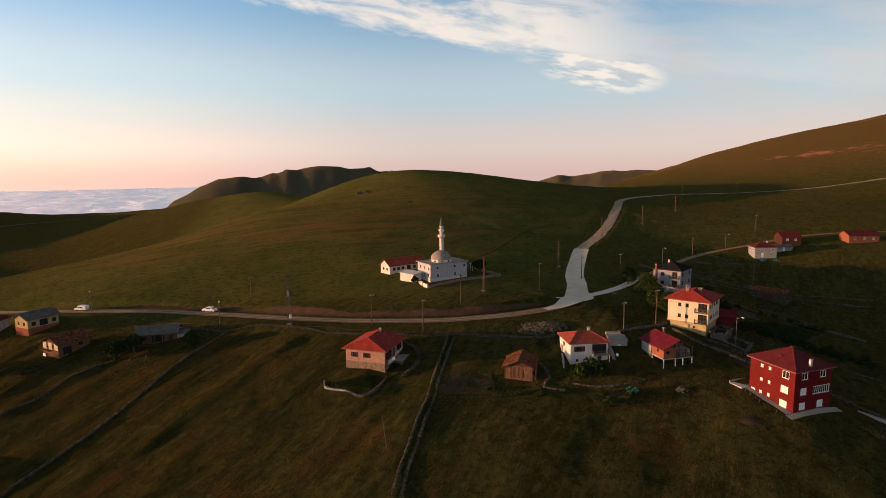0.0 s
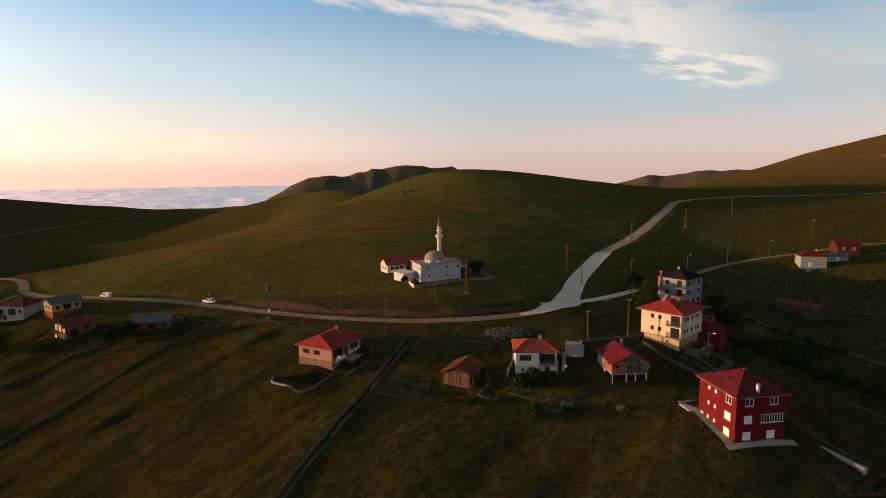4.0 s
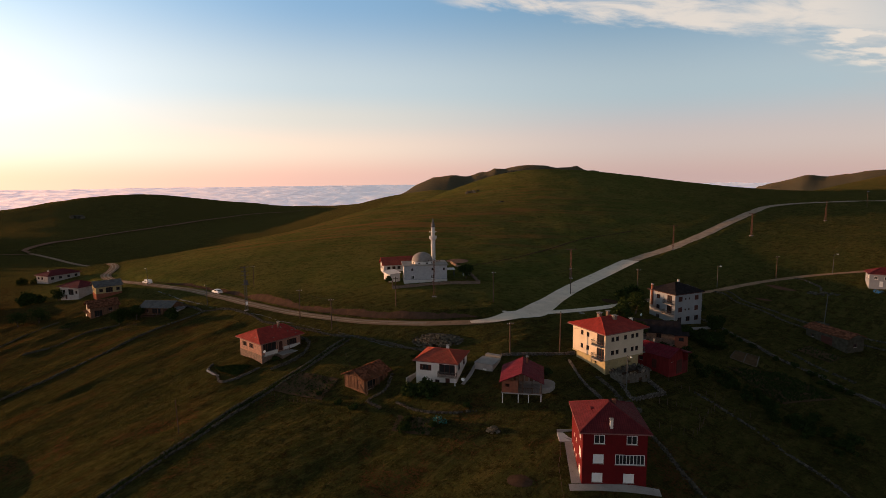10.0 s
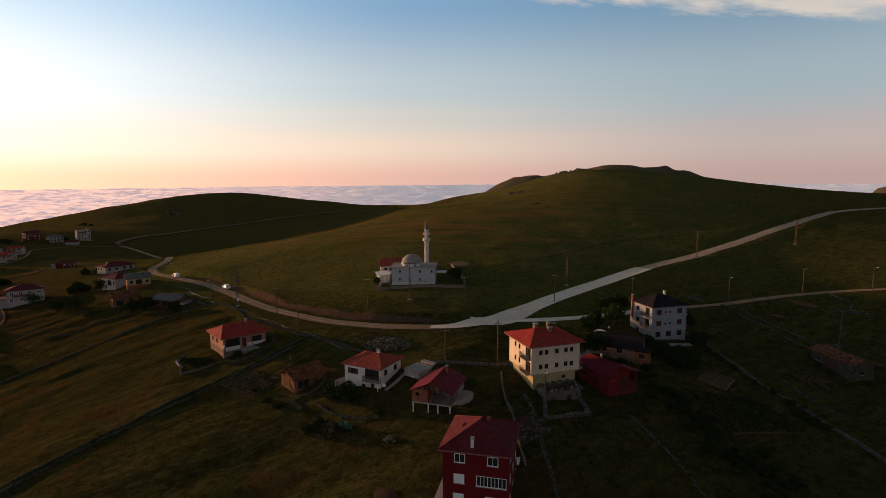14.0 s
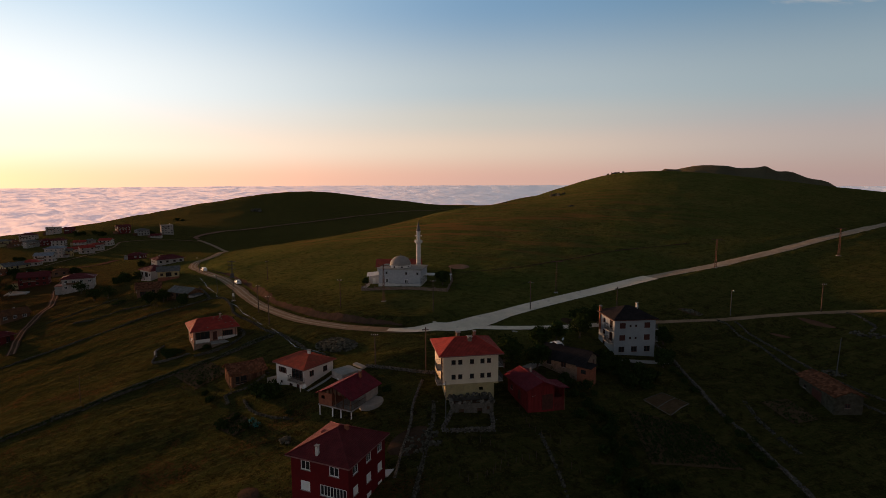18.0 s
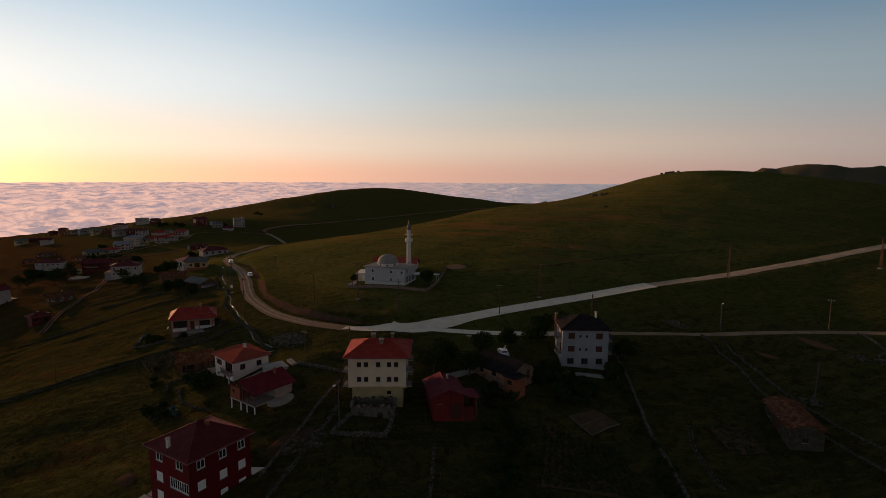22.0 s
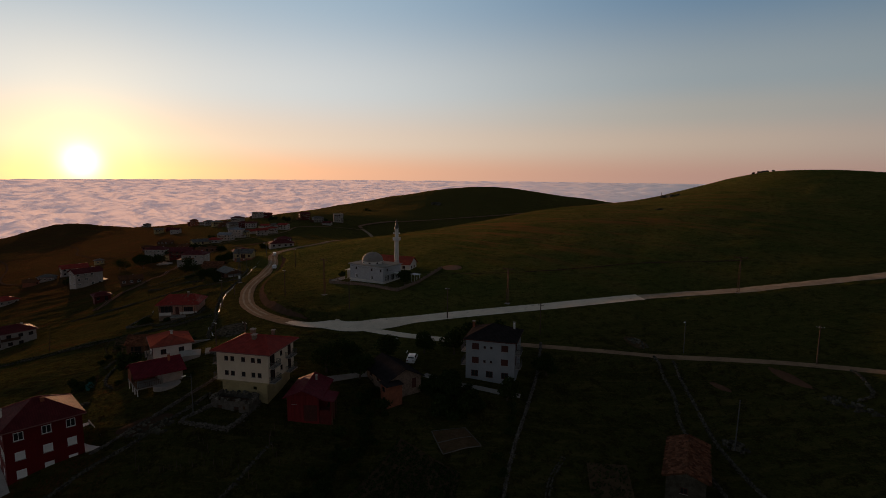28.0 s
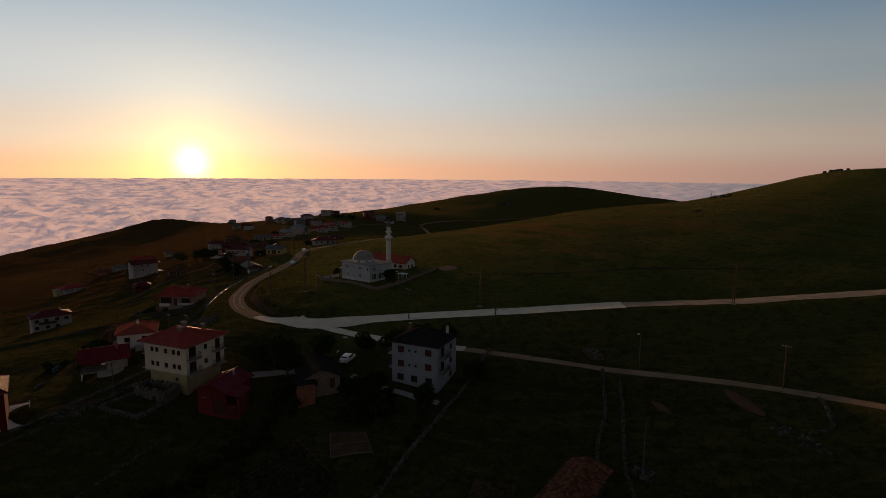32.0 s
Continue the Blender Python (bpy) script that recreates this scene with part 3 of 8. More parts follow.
def lie(x, y):
    """Height of the natural ground."""
    x, y = np.asarray(x, float), np.asarray(y, float)
    z = WEIGHTS[-3] + WEIGHTS[-2] * x / 100 + WEIGHTS[-1] * y / 100
    for (px, py, _), w in zip(SPOTS, WEIGHTS):
        d2 = ((x - px) ** 2 + (y - py) ** 2) / 1e4
        z = z + w * 0.5 * d2 * np.log(np.maximum(d2, 1e-12))
    r = np.hypot(x, y - 200)
    # the uplands end in steep slopes under the cloud, but for the far ranges
    edge = np.clip((r - 1150) / 550, 0, 1)
    edge = edge * edge * (3 - 2 * edge)
    z = np.clip(z, -150, 230) * (1 - edge) + edge * -320.0
    z = z + 13 * np.exp(-((x + 985) ** 2 + (y + 22) ** 2) / 60.0 ** 2)
    rough = np.clip((r - 500) / 700, 0, 1)
    z = z + lumps(x, y) * (1 - 0.55 * ramp01(y, 140, 190)) * (1 + 4 * rough) + rough * 9 * lumps(x / 9 + 40, y / 9)
    z = z + tussocks(x, y) * ramp01(r, 480, 300)
    # two far ranges: crest heights by bearing, at a set distance
    for prof, far, deep in RANGES:
        deg = np.degrees(np.arctan2(-x, y))
        rr = np.hypot(x, y)
        crest = np.interp(deg, prof[:, 0], prof[:, 1], left=-320, right=-320)
        craggy = 5 * np.sin(deg * 1.9 + 1.5 * np.sin(deg * 0.8)) * np.sin(deg * 1.1) + 2.5 * np.sin(deg * 2.7 + rr / 160)
        z = np.maximum(z, -320 + (crest + craggy + 320) * np.exp(-((rr - far) / deep) ** 2) + rough * 3 * lumps(x / 3, y / 3 + 70))
    return z


RANGES = [
    (np.array([(-1.5, -320), (1, -30), (2.9, 20), (4.7, 52), (6.4, 69), (7.5, 85), (8.7, 82), (11.8, 101), (13.4, 97), (15.2, 74), (15.9, 80), (16.5, 68), (19.3, 47), (21, 53), (23.2, 22), (23.8, 4), (26.5, -62), (30, -320)]), 2800, 420),
    (np.array([(-30, -320), (-26.0, -10), (-22.8, 47), (-20.9, 58), (-18.5, 60), (-16.3, 54), (-14.1, 32), (-11.7, 34), (-10.2, 8), (-8.2, -25), (-5, -320)]), 3500, 500)]


def smooth_line(points, step=2.0):
    """A smooth line through plan points, sampled about every step metres."""
    p = np.array(points, float)
    p = np.r_[[2 * p[0] - p[1]], p, [2 * p[-1] - p[-2]]]
    out = []
    for i in range(1, len(p) - 2):
        n = max(2, int(np.hypot(*(p[i + 1] - p[i])) / step))
        for k in range(n):
            t = k / n
            a, b, c, d = p[i - 1:i + 3]
            out.append(0.5 * ((2 * b) + (c - a) * t + (2 * a - 5 * b + 4 * c - d) * t * t + (3 * b - a - 3 * c + d) * t ** 3))
    out.append(p[-2])
    return np.array(out)


ROAD_WEST = smooth_line([(-495, 346), (-440, 338), (-361, 312), (-294, 276), (-206, 221), (-172, 192), (-140, 175), (-113, 167), (-87, 162), (-63, 155), (-46, 149), (-27, 143), (-7, 139.5), (8, 139.3), (21, 142), (31, 147), (38, 156)])
ROAD_NORTH = smooth_line([(38, 156), (42, 170), (45, 186), (51, 207), (60, 234), (73, 257), (88, 289), (110, 345), (122, 378), (140, 404), (165, 424), (194, 440), (282, 446), (371, 461), (520, 500)])
ROAD_FAR = smooth_line([(-495, 346), (-512, 353), (-574, 430), (-690, 575), (-739, 735), (-724, 845), (-690, 920), (-655, 985)], 5)
ROAD_EAST = smooth_line([(40, 158), (51, 166.5), (60, 177), (67, 188), (77, 200), (86, 209), (98, 223), (115, 235), (135, 241), (156, 248), (173, 250.5), (215, 247), (300, 250)])
TRACK_LINE = smooth_line([(-215, 140), (-190, 131), (-152, 120), (-130, 109), (-107, 98.5), (-90, 93)])


def nearest(x, y, line):
    """Distance to a line, its nearest sample, and the side (+ to its left)."""
    best = np.full(x.shape, 1e9)
    idx = np.zeros(x.shape, int)
    for i, (px, py) in enumerate(line):
        d = (x - px) ** 2 + (y - py) ** 2
        m = d < best
        best[m], idx[m] = d[m], i
    nxt = np.minimum(idx + 1, len(line) - 1)
    prv = np.maximum(nxt - 1, 0)
    t = line[nxt] - line[prv]
    t = t / np.maximum(np.hypot(t[..., 0], t[..., 1])[..., None], 1e-9)
    off_x, off_y = x - line[idx][..., 0], y - line[idx][..., 1]
    side = t[..., 0] * off_y - t[..., 1] * off_x
    along = t[..., 0] * off_x + t[..., 1] * off_y
    return np.sqrt(best), np.where(np.abs(along) < 4, side, np.sqrt(best)), idx


def level(line, width=15):
    z = lie(line[:, 0], line[:, 1])
    pad = np.r_[np.full(width, z[0]), z, np.full(width, z[-1])]
    return np.convolve(pad, np.ones(2 * width + 1) / (2 * width + 1), "valid")


ROADS = [(ROAD_WEST, level(ROAD_WEST), 3.4, True), (ROAD_NORTH, level(ROAD_NORTH), 3.6, False), (ROAD_EAST, level(ROAD_EAST), 2.3, False)]


def ground(x, y):
    """Height of the finished ground, with the roads cut into it."""
    x, y = np.atleast_1d(np.asarray(x, float)), np.atleast_1d(np.asarray(y, float))
    z = lie(x, y)
    for line, zs, half, cut in ROADS:
        lo, hi = line.min(0) - 25, line.max(0) + 25
        m = (x > lo[0]) & (x < hi[0]) & (y > lo[1]) & (y < hi[1])
        if not m.any():
            continue
        d, side, idx = nearest(x[m], y[m], line)
        zz = z[m]
        if cut:
            here = ramp01(x[m], -120, -60) * ramp01(x[m], 44, 30)
            up = (side > 0) & (d < 25)
            zz = np.where(up, zz + here * 0.9 * ramp01(d, half, half + 2.2) * np.exp(-np.maximum(d - half - 2, 0) / 9), zz)
            reach = np.where(side > 0, 6 - 3.8 * here, 6.0)
        else:
            reach = np.full(d.shape, 5.0)
        w = ramp01(d, half + 0.4, half + 0.4 + reach)
        z[m] = zs[idx] * (1 - w) + zz * w
    return z


def mesh_object(name, verts, faces, material, parent=None, smooth=False):
    me = bpy.data.meshes.new(name)
    me.from_pydata([tuple(map(float, v)) for v in verts], [], faces)
    me.materials.append(material)
    if smooth:
        me.polygons.foreach_set("use_smooth", [True] * len(me.polygons))
    me.update()
    ob = new(name, me)
    if parent:
        ob.parent = parent
    return ob


def grid_faces(rows, cols):
    i = np.arange((rows - 1) * cols).reshape(rows - 1, cols)[:, :-1].ravel()
    return np.c_[i, i + 1, i + cols + 1, i + cols].tolist()


def graded(lo, hi, start, end, fine, growth):
    """Coordinates with fine steps from lo to hi and growing ones out to start and end."""
    mid = list(np.arange(lo, hi + fine / 2, fine))
    left, right, s = [], [], fine
    v = lo
    while v > start:
        s = min(s * growth, 45)
        v -= s
        left.append(v)
    v, s = mid[-1], fine
    while v < end:
        s = min(s * growth, 45)
        v += s
        right.append(v)
    return np.array(left[::-1] + mid + right)


GX = graded(-150, 130, -2600, 2300, 1.0, 1.032)
GY = graded(68, 215, -900, 3900, 1.0, 1.032)
mx, my = np.meshgrid(GX, GY)
mz = ground(mx.ravel(), my.ravel())
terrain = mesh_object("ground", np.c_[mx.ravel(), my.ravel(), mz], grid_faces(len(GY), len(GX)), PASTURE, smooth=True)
tagged(terrain, "dark green upland pasture on rolling treeless hills", "ground", kind="structure")
HEIGHTS = mz.reshape(len(GY), len(GX))


def top_z(x, y):
    """Height of the ground mesh itself."""
    x, y = np.atleast_1d(np.asarray(x, float)), np.atleast_1d(np.asarray(y, float))
    i = np.clip(np.searchsorted(GX, x) - 1, 0, len(GX) - 2)
    j = np.clip(np.searchsorted(GY, y) - 1, 0, len(GY) - 2)
    u, v = (x - GX[i]) / (GX[i + 1] - GX[i]), (y - GY[j]) / (GY[j + 1] - GY[j])
    return (HEIGHTS[j, i] * (1 - u) + HEIGHTS[j, i + 1] * u) * (1 - v) + (HEIGHTS[j + 1, i] * (1 - u) + HEIGHTS[j + 1, i + 1] * u) * v


def gz(x, y):
    return float(top_z(x, y)[0])



def ribbon(name, line, half, material, lift=0.05, across=6, wobble=0.25, seed=1):
    """A road surface laid along a line, with uneven edges."""
    rng = np.random.RandomState(seed)
    t = np.gradient(line, axis=0)
    t /= np.hypot(t[:, 0], t[:, 1])[:, None]
    nrm = np.c_[-t[:, 1], t[:, 0]]
    n = len(line)
    ease = np.convolve(rng.uniform(-1, 1, n + 4), np.ones(5) / 5, "valid"), np.convolve(rng.uniform(-1, 1, n + 4), np.ones(5) / 5, "valid")
    verts = []
    for i in range(n):
        a, b = -half + wobble * ease[0][i] * 2, half + wobble * ease[1][i] * 2
        for k in range(across):
            s = a + (b - a) * k / (across - 1)
            x, y = line[i] + nrm[i] * s
            verts.append((x, y, lift + 0.05 * (1 - (s / half) ** 2)))
    verts = np.array(verts)
    verts[:, 2] += top_z(verts[:, 0], verts[:, 1])
    return mesh_object(name, verts, grid_faces(n, across), material, smooth=True)


road = ribbon("road_west", ROAD_WEST, 2.15, DIRTROAD, 0.09)
tagged(road, "brown gravel road winding along the foot of the hill", "road", kind="structure")
road = ribbon("road_north", ROAD_NORTH, 2.6, GRAVEL, 0.08, seed=2)
tagged(road, "pale gravel road climbing over the saddle", "road", kind="structure")
road = ribbon("road_east", ROAD_EAST, 1.35, DIRTROAD, 0.07, seed=3)
tagged(road, "narrow gravel lane leading to the upper houses", "road", kind="structure")
road = ribbon("road_far", ROAD_FAR, 2.3, FARDIRT, 1.1, across=4, seed=4)
tagged(road, "far dirt road crossing the dark valley side", "road", kind="structure")
road = ribbon("track", TRACK_LINE, 1.5, TRACK, 0.16, across=4, seed=5)
tagged(road, "worn dirt track across the lower meadow", "road", kind="structure")
for s in (-0.75, 0.75):
    t = np.gradient(TRACK_LINE, axis=0)
    t /= np.hypot(t[:, 0], t[:, 1])[:, None]
    road = ribbon("wheel_rut", TRACK_LINE + np.c_[-t[:, 1], t[:, 0]] * s, 0.26, FARDIRT, 0.22, across=3, wobble=0.12, seed=int(40 + s * 4))
    tagged(road, "pale wheel rut worn into the dirt track", "road", kind="structure")
for k, pts in enumerate(([(-800, 20), (-760, 5), (-655, 26), (-520, 40), (-386, 69), (-330, 105)], [(-731, -74), (-655, -47), (-448, -7), (-330, 14), (-262, 40)])):
    road = ribbon("track", smooth_line(pts, 6), 0.9, TRACK, 0.5, across=4, seed=20 + k)
    tagged(road, "faint dirt track on the brown ridge below the village", "road", kind="structure")
for k, (pts, half, mat, label) in enumerate((([(-352, 164), (-365, 174), (-386, 194), (-416, 219), (-450, 242), (-479, 256)], 1.1, DIRTROAD, "pale village lane climbing between the houses"),
                                        ([(-479, 256), (-492, 267), (-494, 303), (-484, 340)], 1.2, FARDIRT, "faint lane leading on towards the far road"),
                                        ([(-294, 167), (-286, 174), (-287, 181), (-303, 191), (-319, 200)], 3.0, SCRAPE, "strip of bare reddish soil between the plots"),
                                        ([(-258, 131), (-215, 118), (-212, 106)], 1.2, SCRAPE, "bare reddish earth beside the village hedge"))):
    road = ribbon("village_lane", smooth_line(pts, 3), half, mat, 0.3, across=4, seed=50 + k)
    tagged(road, label, "road", kind="structure")
road = ribbon("track", smooth_line([(5, 197), (9, 203), (13.5, 208.5), (20, 220), (27, 235), (35, 253), (44, 266), (56, 280)], 2), 0.35, TRACK, 0.14, across=4, wobble=0.2, seed=61)
tagged(road, "faint worn footpath climbing across the grassy hill", "road", kind="structure")
# wheel ruts worn into the western road
for k, s in enumerate((-0.8, 0.8)):
    t = np.gradient(ROAD_WEST, axis=0)
    t /= np.hypot(t[:, 0], t[:, 1])[:, None]
    road = ribbon("wheel_rut", (ROAD_WEST + np.c_[-t[:, 1], t[:, 0]] * s)[(ROAD_WEST[:, 0] < 18) & (ROAD_WEST[:, 0] > -480)], 0.30, GRAVEL, 0.17, across=3, wobble=0.12, seed=30 + k)
    tagged(road, "pale wheel rut worn into the gravel road", "road", kind="structure")
# concrete section at the junction
i0 = int(np.argmin(np.hypot(ROAD_WEST[:, 0] - 27.5, ROAD_WEST[:, 1] - 144.8)))
i1 = int(np.argmin(np.hypot(ROAD_NORTH[:, 0] - 60, ROAD_NORTH[:, 1] - 234)))

# ---- building kit ----
def part(name, bm, material, parent, label=""):
    """Link a bmesh as one mesh object under a thing or a part."""
    me = bpy.data.meshes.new(name)
    bm.to_mesh(me)
    bm.free()
    me.materials.append(material)
    ob = new(name, me)
    ob.parent = parent
    if label:
        ob["label"] = label
    return ob


def thing(name, x, y, z, turn=0.0, label="", category="", group="", kind=""):
    ob = new(name)
    ob.empty_display_size = 0.5
    ob.matrix_basis = pose(x, y, z, 0, 0, turn)
    return tagged(ob, label, category, group, kind)


def box(bm, x0, y0, z0, x1, y1, z1, turn=None):
    v = [bm.verts.new(c) for c in ((x0, y0, z0), (x1, y0, z0), (x1, y1, z0), (x0, y1, z0), (x0, y0, z1), (x1, y0, z1), (x1, y1, z1), (x0, y1, z1))]
    for f in ((3, 2, 1, 0), (4, 5, 6, 7), (0, 1, 5, 4), (1, 2, 6, 5), (2, 3, 7, 6), (3, 0, 4, 7)):
        bm.faces.new([v[i] for i in f])
    if turn:
        bmesh.ops.transform(bm, matrix=turn, verts=v)
    return v


def box_part(name, dims, material, parent, label="", turn=None, bevel=0.0):
    bm = bmesh.new()
    box(bm, *dims, turn=turn)
    if bevel:
        bmesh.ops.bevel(bm, geom=bm.edges[:], offset=bevel, segments=1, affect="EDGES")
    return part(name, bm, material, parent, label)


def tube(bm, a, b, r0, r1=None, sides=8):
    """A tapered round bar from a to b."""
    r1 = r0 if r1 is None else r1
    a, b = Vector(a), Vector(b)
    q = (b - a).to_track_quat("Z", "Y")
    ring = []
    for c, r in ((a, r0), (b, r1)):
        ring.append([bm.verts.new(c + q @ Vector((r * math.cos(k * 2 * math.pi / sides), r * math.sin(k * 2 * math.pi / sides), 0))) for k in range(sides)])
    for k in range(sides):
        j = (k + 1) % sides
        bm.faces.new((ring[0][k], ring[0][j], ring[1][j], ring[1][k]))
    bm.faces.new(ring[0][::-1])
    bm.faces.new(ring[1])


def lathe(bm, profile, sides=24):
    rings = []
    for r, z in profile:
        if r < 1e-4:
            rings.append([bm.verts.new((0, 0, z))])
        else:
            rings.append([bm.verts.new((r * math.cos(k * 2 * math.pi / sides), r * math.sin(k * 2 * math.pi / sides), z)) for k in range(sides)])
    for a, b in zip(rings, rings[1:]):
        for k in range(sides):
            j = (k + 1) % sides
            f = [a[k % len(a)], a[j % len(a)], b[j % len(b)], b[k % len(b)]]
            f = [v for i, v in enumerate(f) if v not in f[:i]]
            if len(f) > 2:
                bm.faces.new(f)


def face_frames(w, d):
    """Start, direction and outward normal of the four walls of a box, seen from outside, left to right."""
    return {"front": (Vector((-w / 2, -d / 2, 0)), Vector((1, 0, 0)), Vector((0, -1, 0)), w),
            "right": (Vector((w / 2, -d / 2, 0)), Vector((0, 1, 0)), Vector((1, 0, 0)), d),
            "back": (Vector((w / 2, d / 2, 0)), Vector((-1, 0, 0)), Vector((0, 1, 0)), w),
            "left": (Vector((-w / 2, d / 2, 0)), Vector((0, -1, 0)), Vector((-1, 0, 0)), d)}


def shell(w, d, z0, z1, holes, reveal=0.16):
    """Four walls with real openings: holes as (face, u of the middle, sill, width, height)."""
    bm = bmesh.new()
    for name, (p, u, n, length) in face_frames(w, d).items():
        mine = [(c - a / 2, c + a / 2, s, s + b) for f, c, s, a, b in holes if f == name]
        us = sorted({0.0, length, *[h[0] for h in mine], *[h[1] for h in mine]})
        zs = sorted({z0, z1, *[h[2] for h in mine], *[h[3] for h in mine]})
        for ua, ub in zip(us, us[1:]):
            for za, zb in zip(zs, zs[1:]):
                cu, cz = (ua + ub) / 2, (za + zb) / 2
                if any(h[0] < cu < h[1] and h[2] < cz < h[3] for h in mine):
                    continue
                bm.faces.new([bm.verts.new(p + u * a + Vector((0, 0, z))) for a, z in ((ua, za), (ub, za), (ub, zb), (ua, zb))])
        for ua, ub, za, zb in mine:
            out = [p + u * a + Vector((0, 0, z)) for a, z in ((ua, za), (ub, za), (ub, zb), (ua, zb))]
            inn = [c - n * reveal for c in out]
            for i in range(4):
                j = (i + 1) % 4
                bm.faces.new([bm.verts.new(c) for c in (out[j], out[i], inn[i], inn[j])])
    bmesh.ops.remove_doubles(bm, verts=bm.verts[:], dist=0.001)
    return bm


def window(parent, w, d, face, u, sill, a, b, style="plain", trim=None):
    """A window in a wall opening: frame, mullion, panes and sill, or a closed shutter."""
    p, du, n, _ = face_frames(w, d)[face]
    at = p + du * u + Vector((0, 0, sill))
    rot = Matrix.Translation(at) @ Matrix(((du.x, -n.x, 0, 0), (du.y, -n.y, 0, 0), (0, 0, 1, 0), (0, 0, 0, 1)))
    trim = trim or WHITEPAINT
    ob = new("window")
    ob.parent = parent
    ob.matrix_basis = rot

    if style in ("shutter", "blind"):
        bm = bmesh.new()
        box(bm, -a / 2, 0.03, 0, a / 2, 0.07, b)
        part("shutter", bm, WHITEPAINT if style == "shutter" else REDBROWN, ob, "closed white roller shutter" if style == "shutter" else "closed red-brown shutter")
        bm = bmesh.new()
        box(bm, -a / 2 - 0.06, -0.06, -0.07, a / 2 + 0.06, 0.1, 0)
        part("sill", bm, SLABSTONE, ob)
        return ob
    if style == "door":
        bm = bmesh.new()
        box(bm, -a / 2, 0.05, 0, a / 2, 0.1, b)
        box(bm, -a / 2 + 0.12, 0.035, 0.15, a / 2 - 0.12, 0.051, b * 0.45)
        box(bm, -a / 2 + 0.12, 0.035, b * 0.52, a / 2 - 0.12, 0.051, b - 0.15)
        part("door_leaf", bm, trim, ob)
        return ob
    bm = bmesh.new()
    f = 0.07 if a < 0.9 else 0.09
    box(bm, -a / 2, 0.02, 0, -a / 2 + f, 0.12, b)
    box(bm, a / 2 - f, 0.02, 0, a / 2, 0.12, b)
    box(bm, -a / 2 + f, 0.02, 0, a / 2 - f, 0.12, f)
    box(bm, -a / 2 + f, 0.02, b - f, a / 2 - f, 0.12, b)
    n_mull = {"plain": 1 if a > 0.8 else 0, "wide": 2, "strip": max(2, int(a / 0.55))}.get(style, 1)
    cells = np.linspace(-a / 2 + f, a / 2 - f, n_mull + 2)
    for c in cells[1:-1]:
        box(bm, c - 0.035, 0.022, f, c + 0.035, 0.118, b - f)
    part("window_frame", bm, trim, ob)
    for c0, c1 in zip(cells, cells[1:]):
        box_part("pane", (c0, 0.08, f, c1, 0.095, b - f), GLASS, ob)
    bm = bmesh.new()
    box(bm, -a / 2 - 0.07, -0.06, -0.06, a / 2 + 0.07, 0.02, 0)
    part("sill", bm, SLABSTONE, ob)
    if style == "leaves":
        for sx in (-1, 1):
            box_part("shutter_leaf", (sx * a / 2 if sx > 0 else -a / 2 - a * 0.42, -0.05, 0, sx * a / 2 + a * 0.42 if sx > 0 else -a / 2, -0.012, b), DARKWOOD, ob)
    return ob


def uv_roof(bm):
    """UVs in metres: u along the eave, v down the slope."""
    layer = bm.loops.layers.uv.verify()
    for f in bm.faces:
        f.normal_update()
        n = f.normal
        along = Vector((-n.y, n.x, 0))
        along = along.normalized() if along.length > 1e-4 else Vector((1, 0, 0))
        down = n.cross(along)
        for lp in f.loops:
            lp[layer].uv = (lp.vert.co.dot(along), lp.vert.co.dot(down))


def hip_roof(parent, w, d, z, over, rise, material, trim=None, name="roof", cap=None, hip=1.0):
    """A hipped roof with thickness, fascia and ridge caps; a small hip leaves a long ridge."""
    a, b = w / 2 + over, d / 2 + over
    r = min(a, b) * 0.999 * hip
    ra, rb = max(a - r, 0.02), max(b - r, 0.02)
    bm = bmesh.new()
    t = 0.16
    low = [bm.verts.new(c) for c in ((-a, -b, z), (a, -b, z), (a, b, z), (-a, b, z))]
    mid = [bm.verts.new((v.co.x, v.co.y, z + t)) for v in low]
    if a >= b:
        r0, r1 = bm.verts.new((-ra, 0, z + t + rise)), bm.verts.new((ra, 0, z + t + rise))
        tops = [(mid[0], mid[1], r1, r0), (mid[1], mid[2], r1), (mid[2], mid[3], r0, r1), (mid[3], mid[0], r0)]
        ends = {0: r0, 1: r1, 2: r1, 3: r0}
    else:
        r0, r1 = bm.verts.new((0, -rb, z + t + rise)), bm.verts.new((0, rb, z + t + rise))
        tops = [(mid[0], mid[1], r0), (mid[1], mid[2], r1, r0), (mid[2], mid[3], r1), (mid[3], mid[0], r0, r1)]
        ends = {0: r0, 1: r0, 2: r1, 3: r1}
    for f in tops:
        bm.faces.new(f)
    bm.faces.new(low[::-1])
    for i in range(4):
        j = (i + 1) % 4
        bm.faces.new((low[i], low[j], mid[j], mid[i]))
    uv_roof(bm)
    hips = [(mid[i].co.copy(), ends[i].co.copy()) for i in range(4)] + [(r0.co.copy(), r1.co.copy())]
    ob = part(name, bm, material, parent)
    bm = bmesh.new()
    for p, q in hips:
        if (q - p).length > 0.1:
            tube(bm, p + Vector((0, 0, 0.01)), q + Vector((0, 0, 0.01)), 0.085, sides=6)
    part("ridge_cap", bm, cap or material, ob)
    bm = bmesh.new()
    for x0, y0, x1, y1 in ((-a - 0.03, -b - 0.035, a + 0.03, -b - 0.003), (-a - 0.03, b + 0.003, a + 0.03, b + 0.035), (-a - 0.035, -b, -a - 0.003, b), (a + 0.003, -b, a + 0.035, b)):
        box(bm, x0, y0, z - 0.03, x1, y1, z + t - 0.02)
    part("fascia", bm, trim or FASCIA, ob)
    return ob


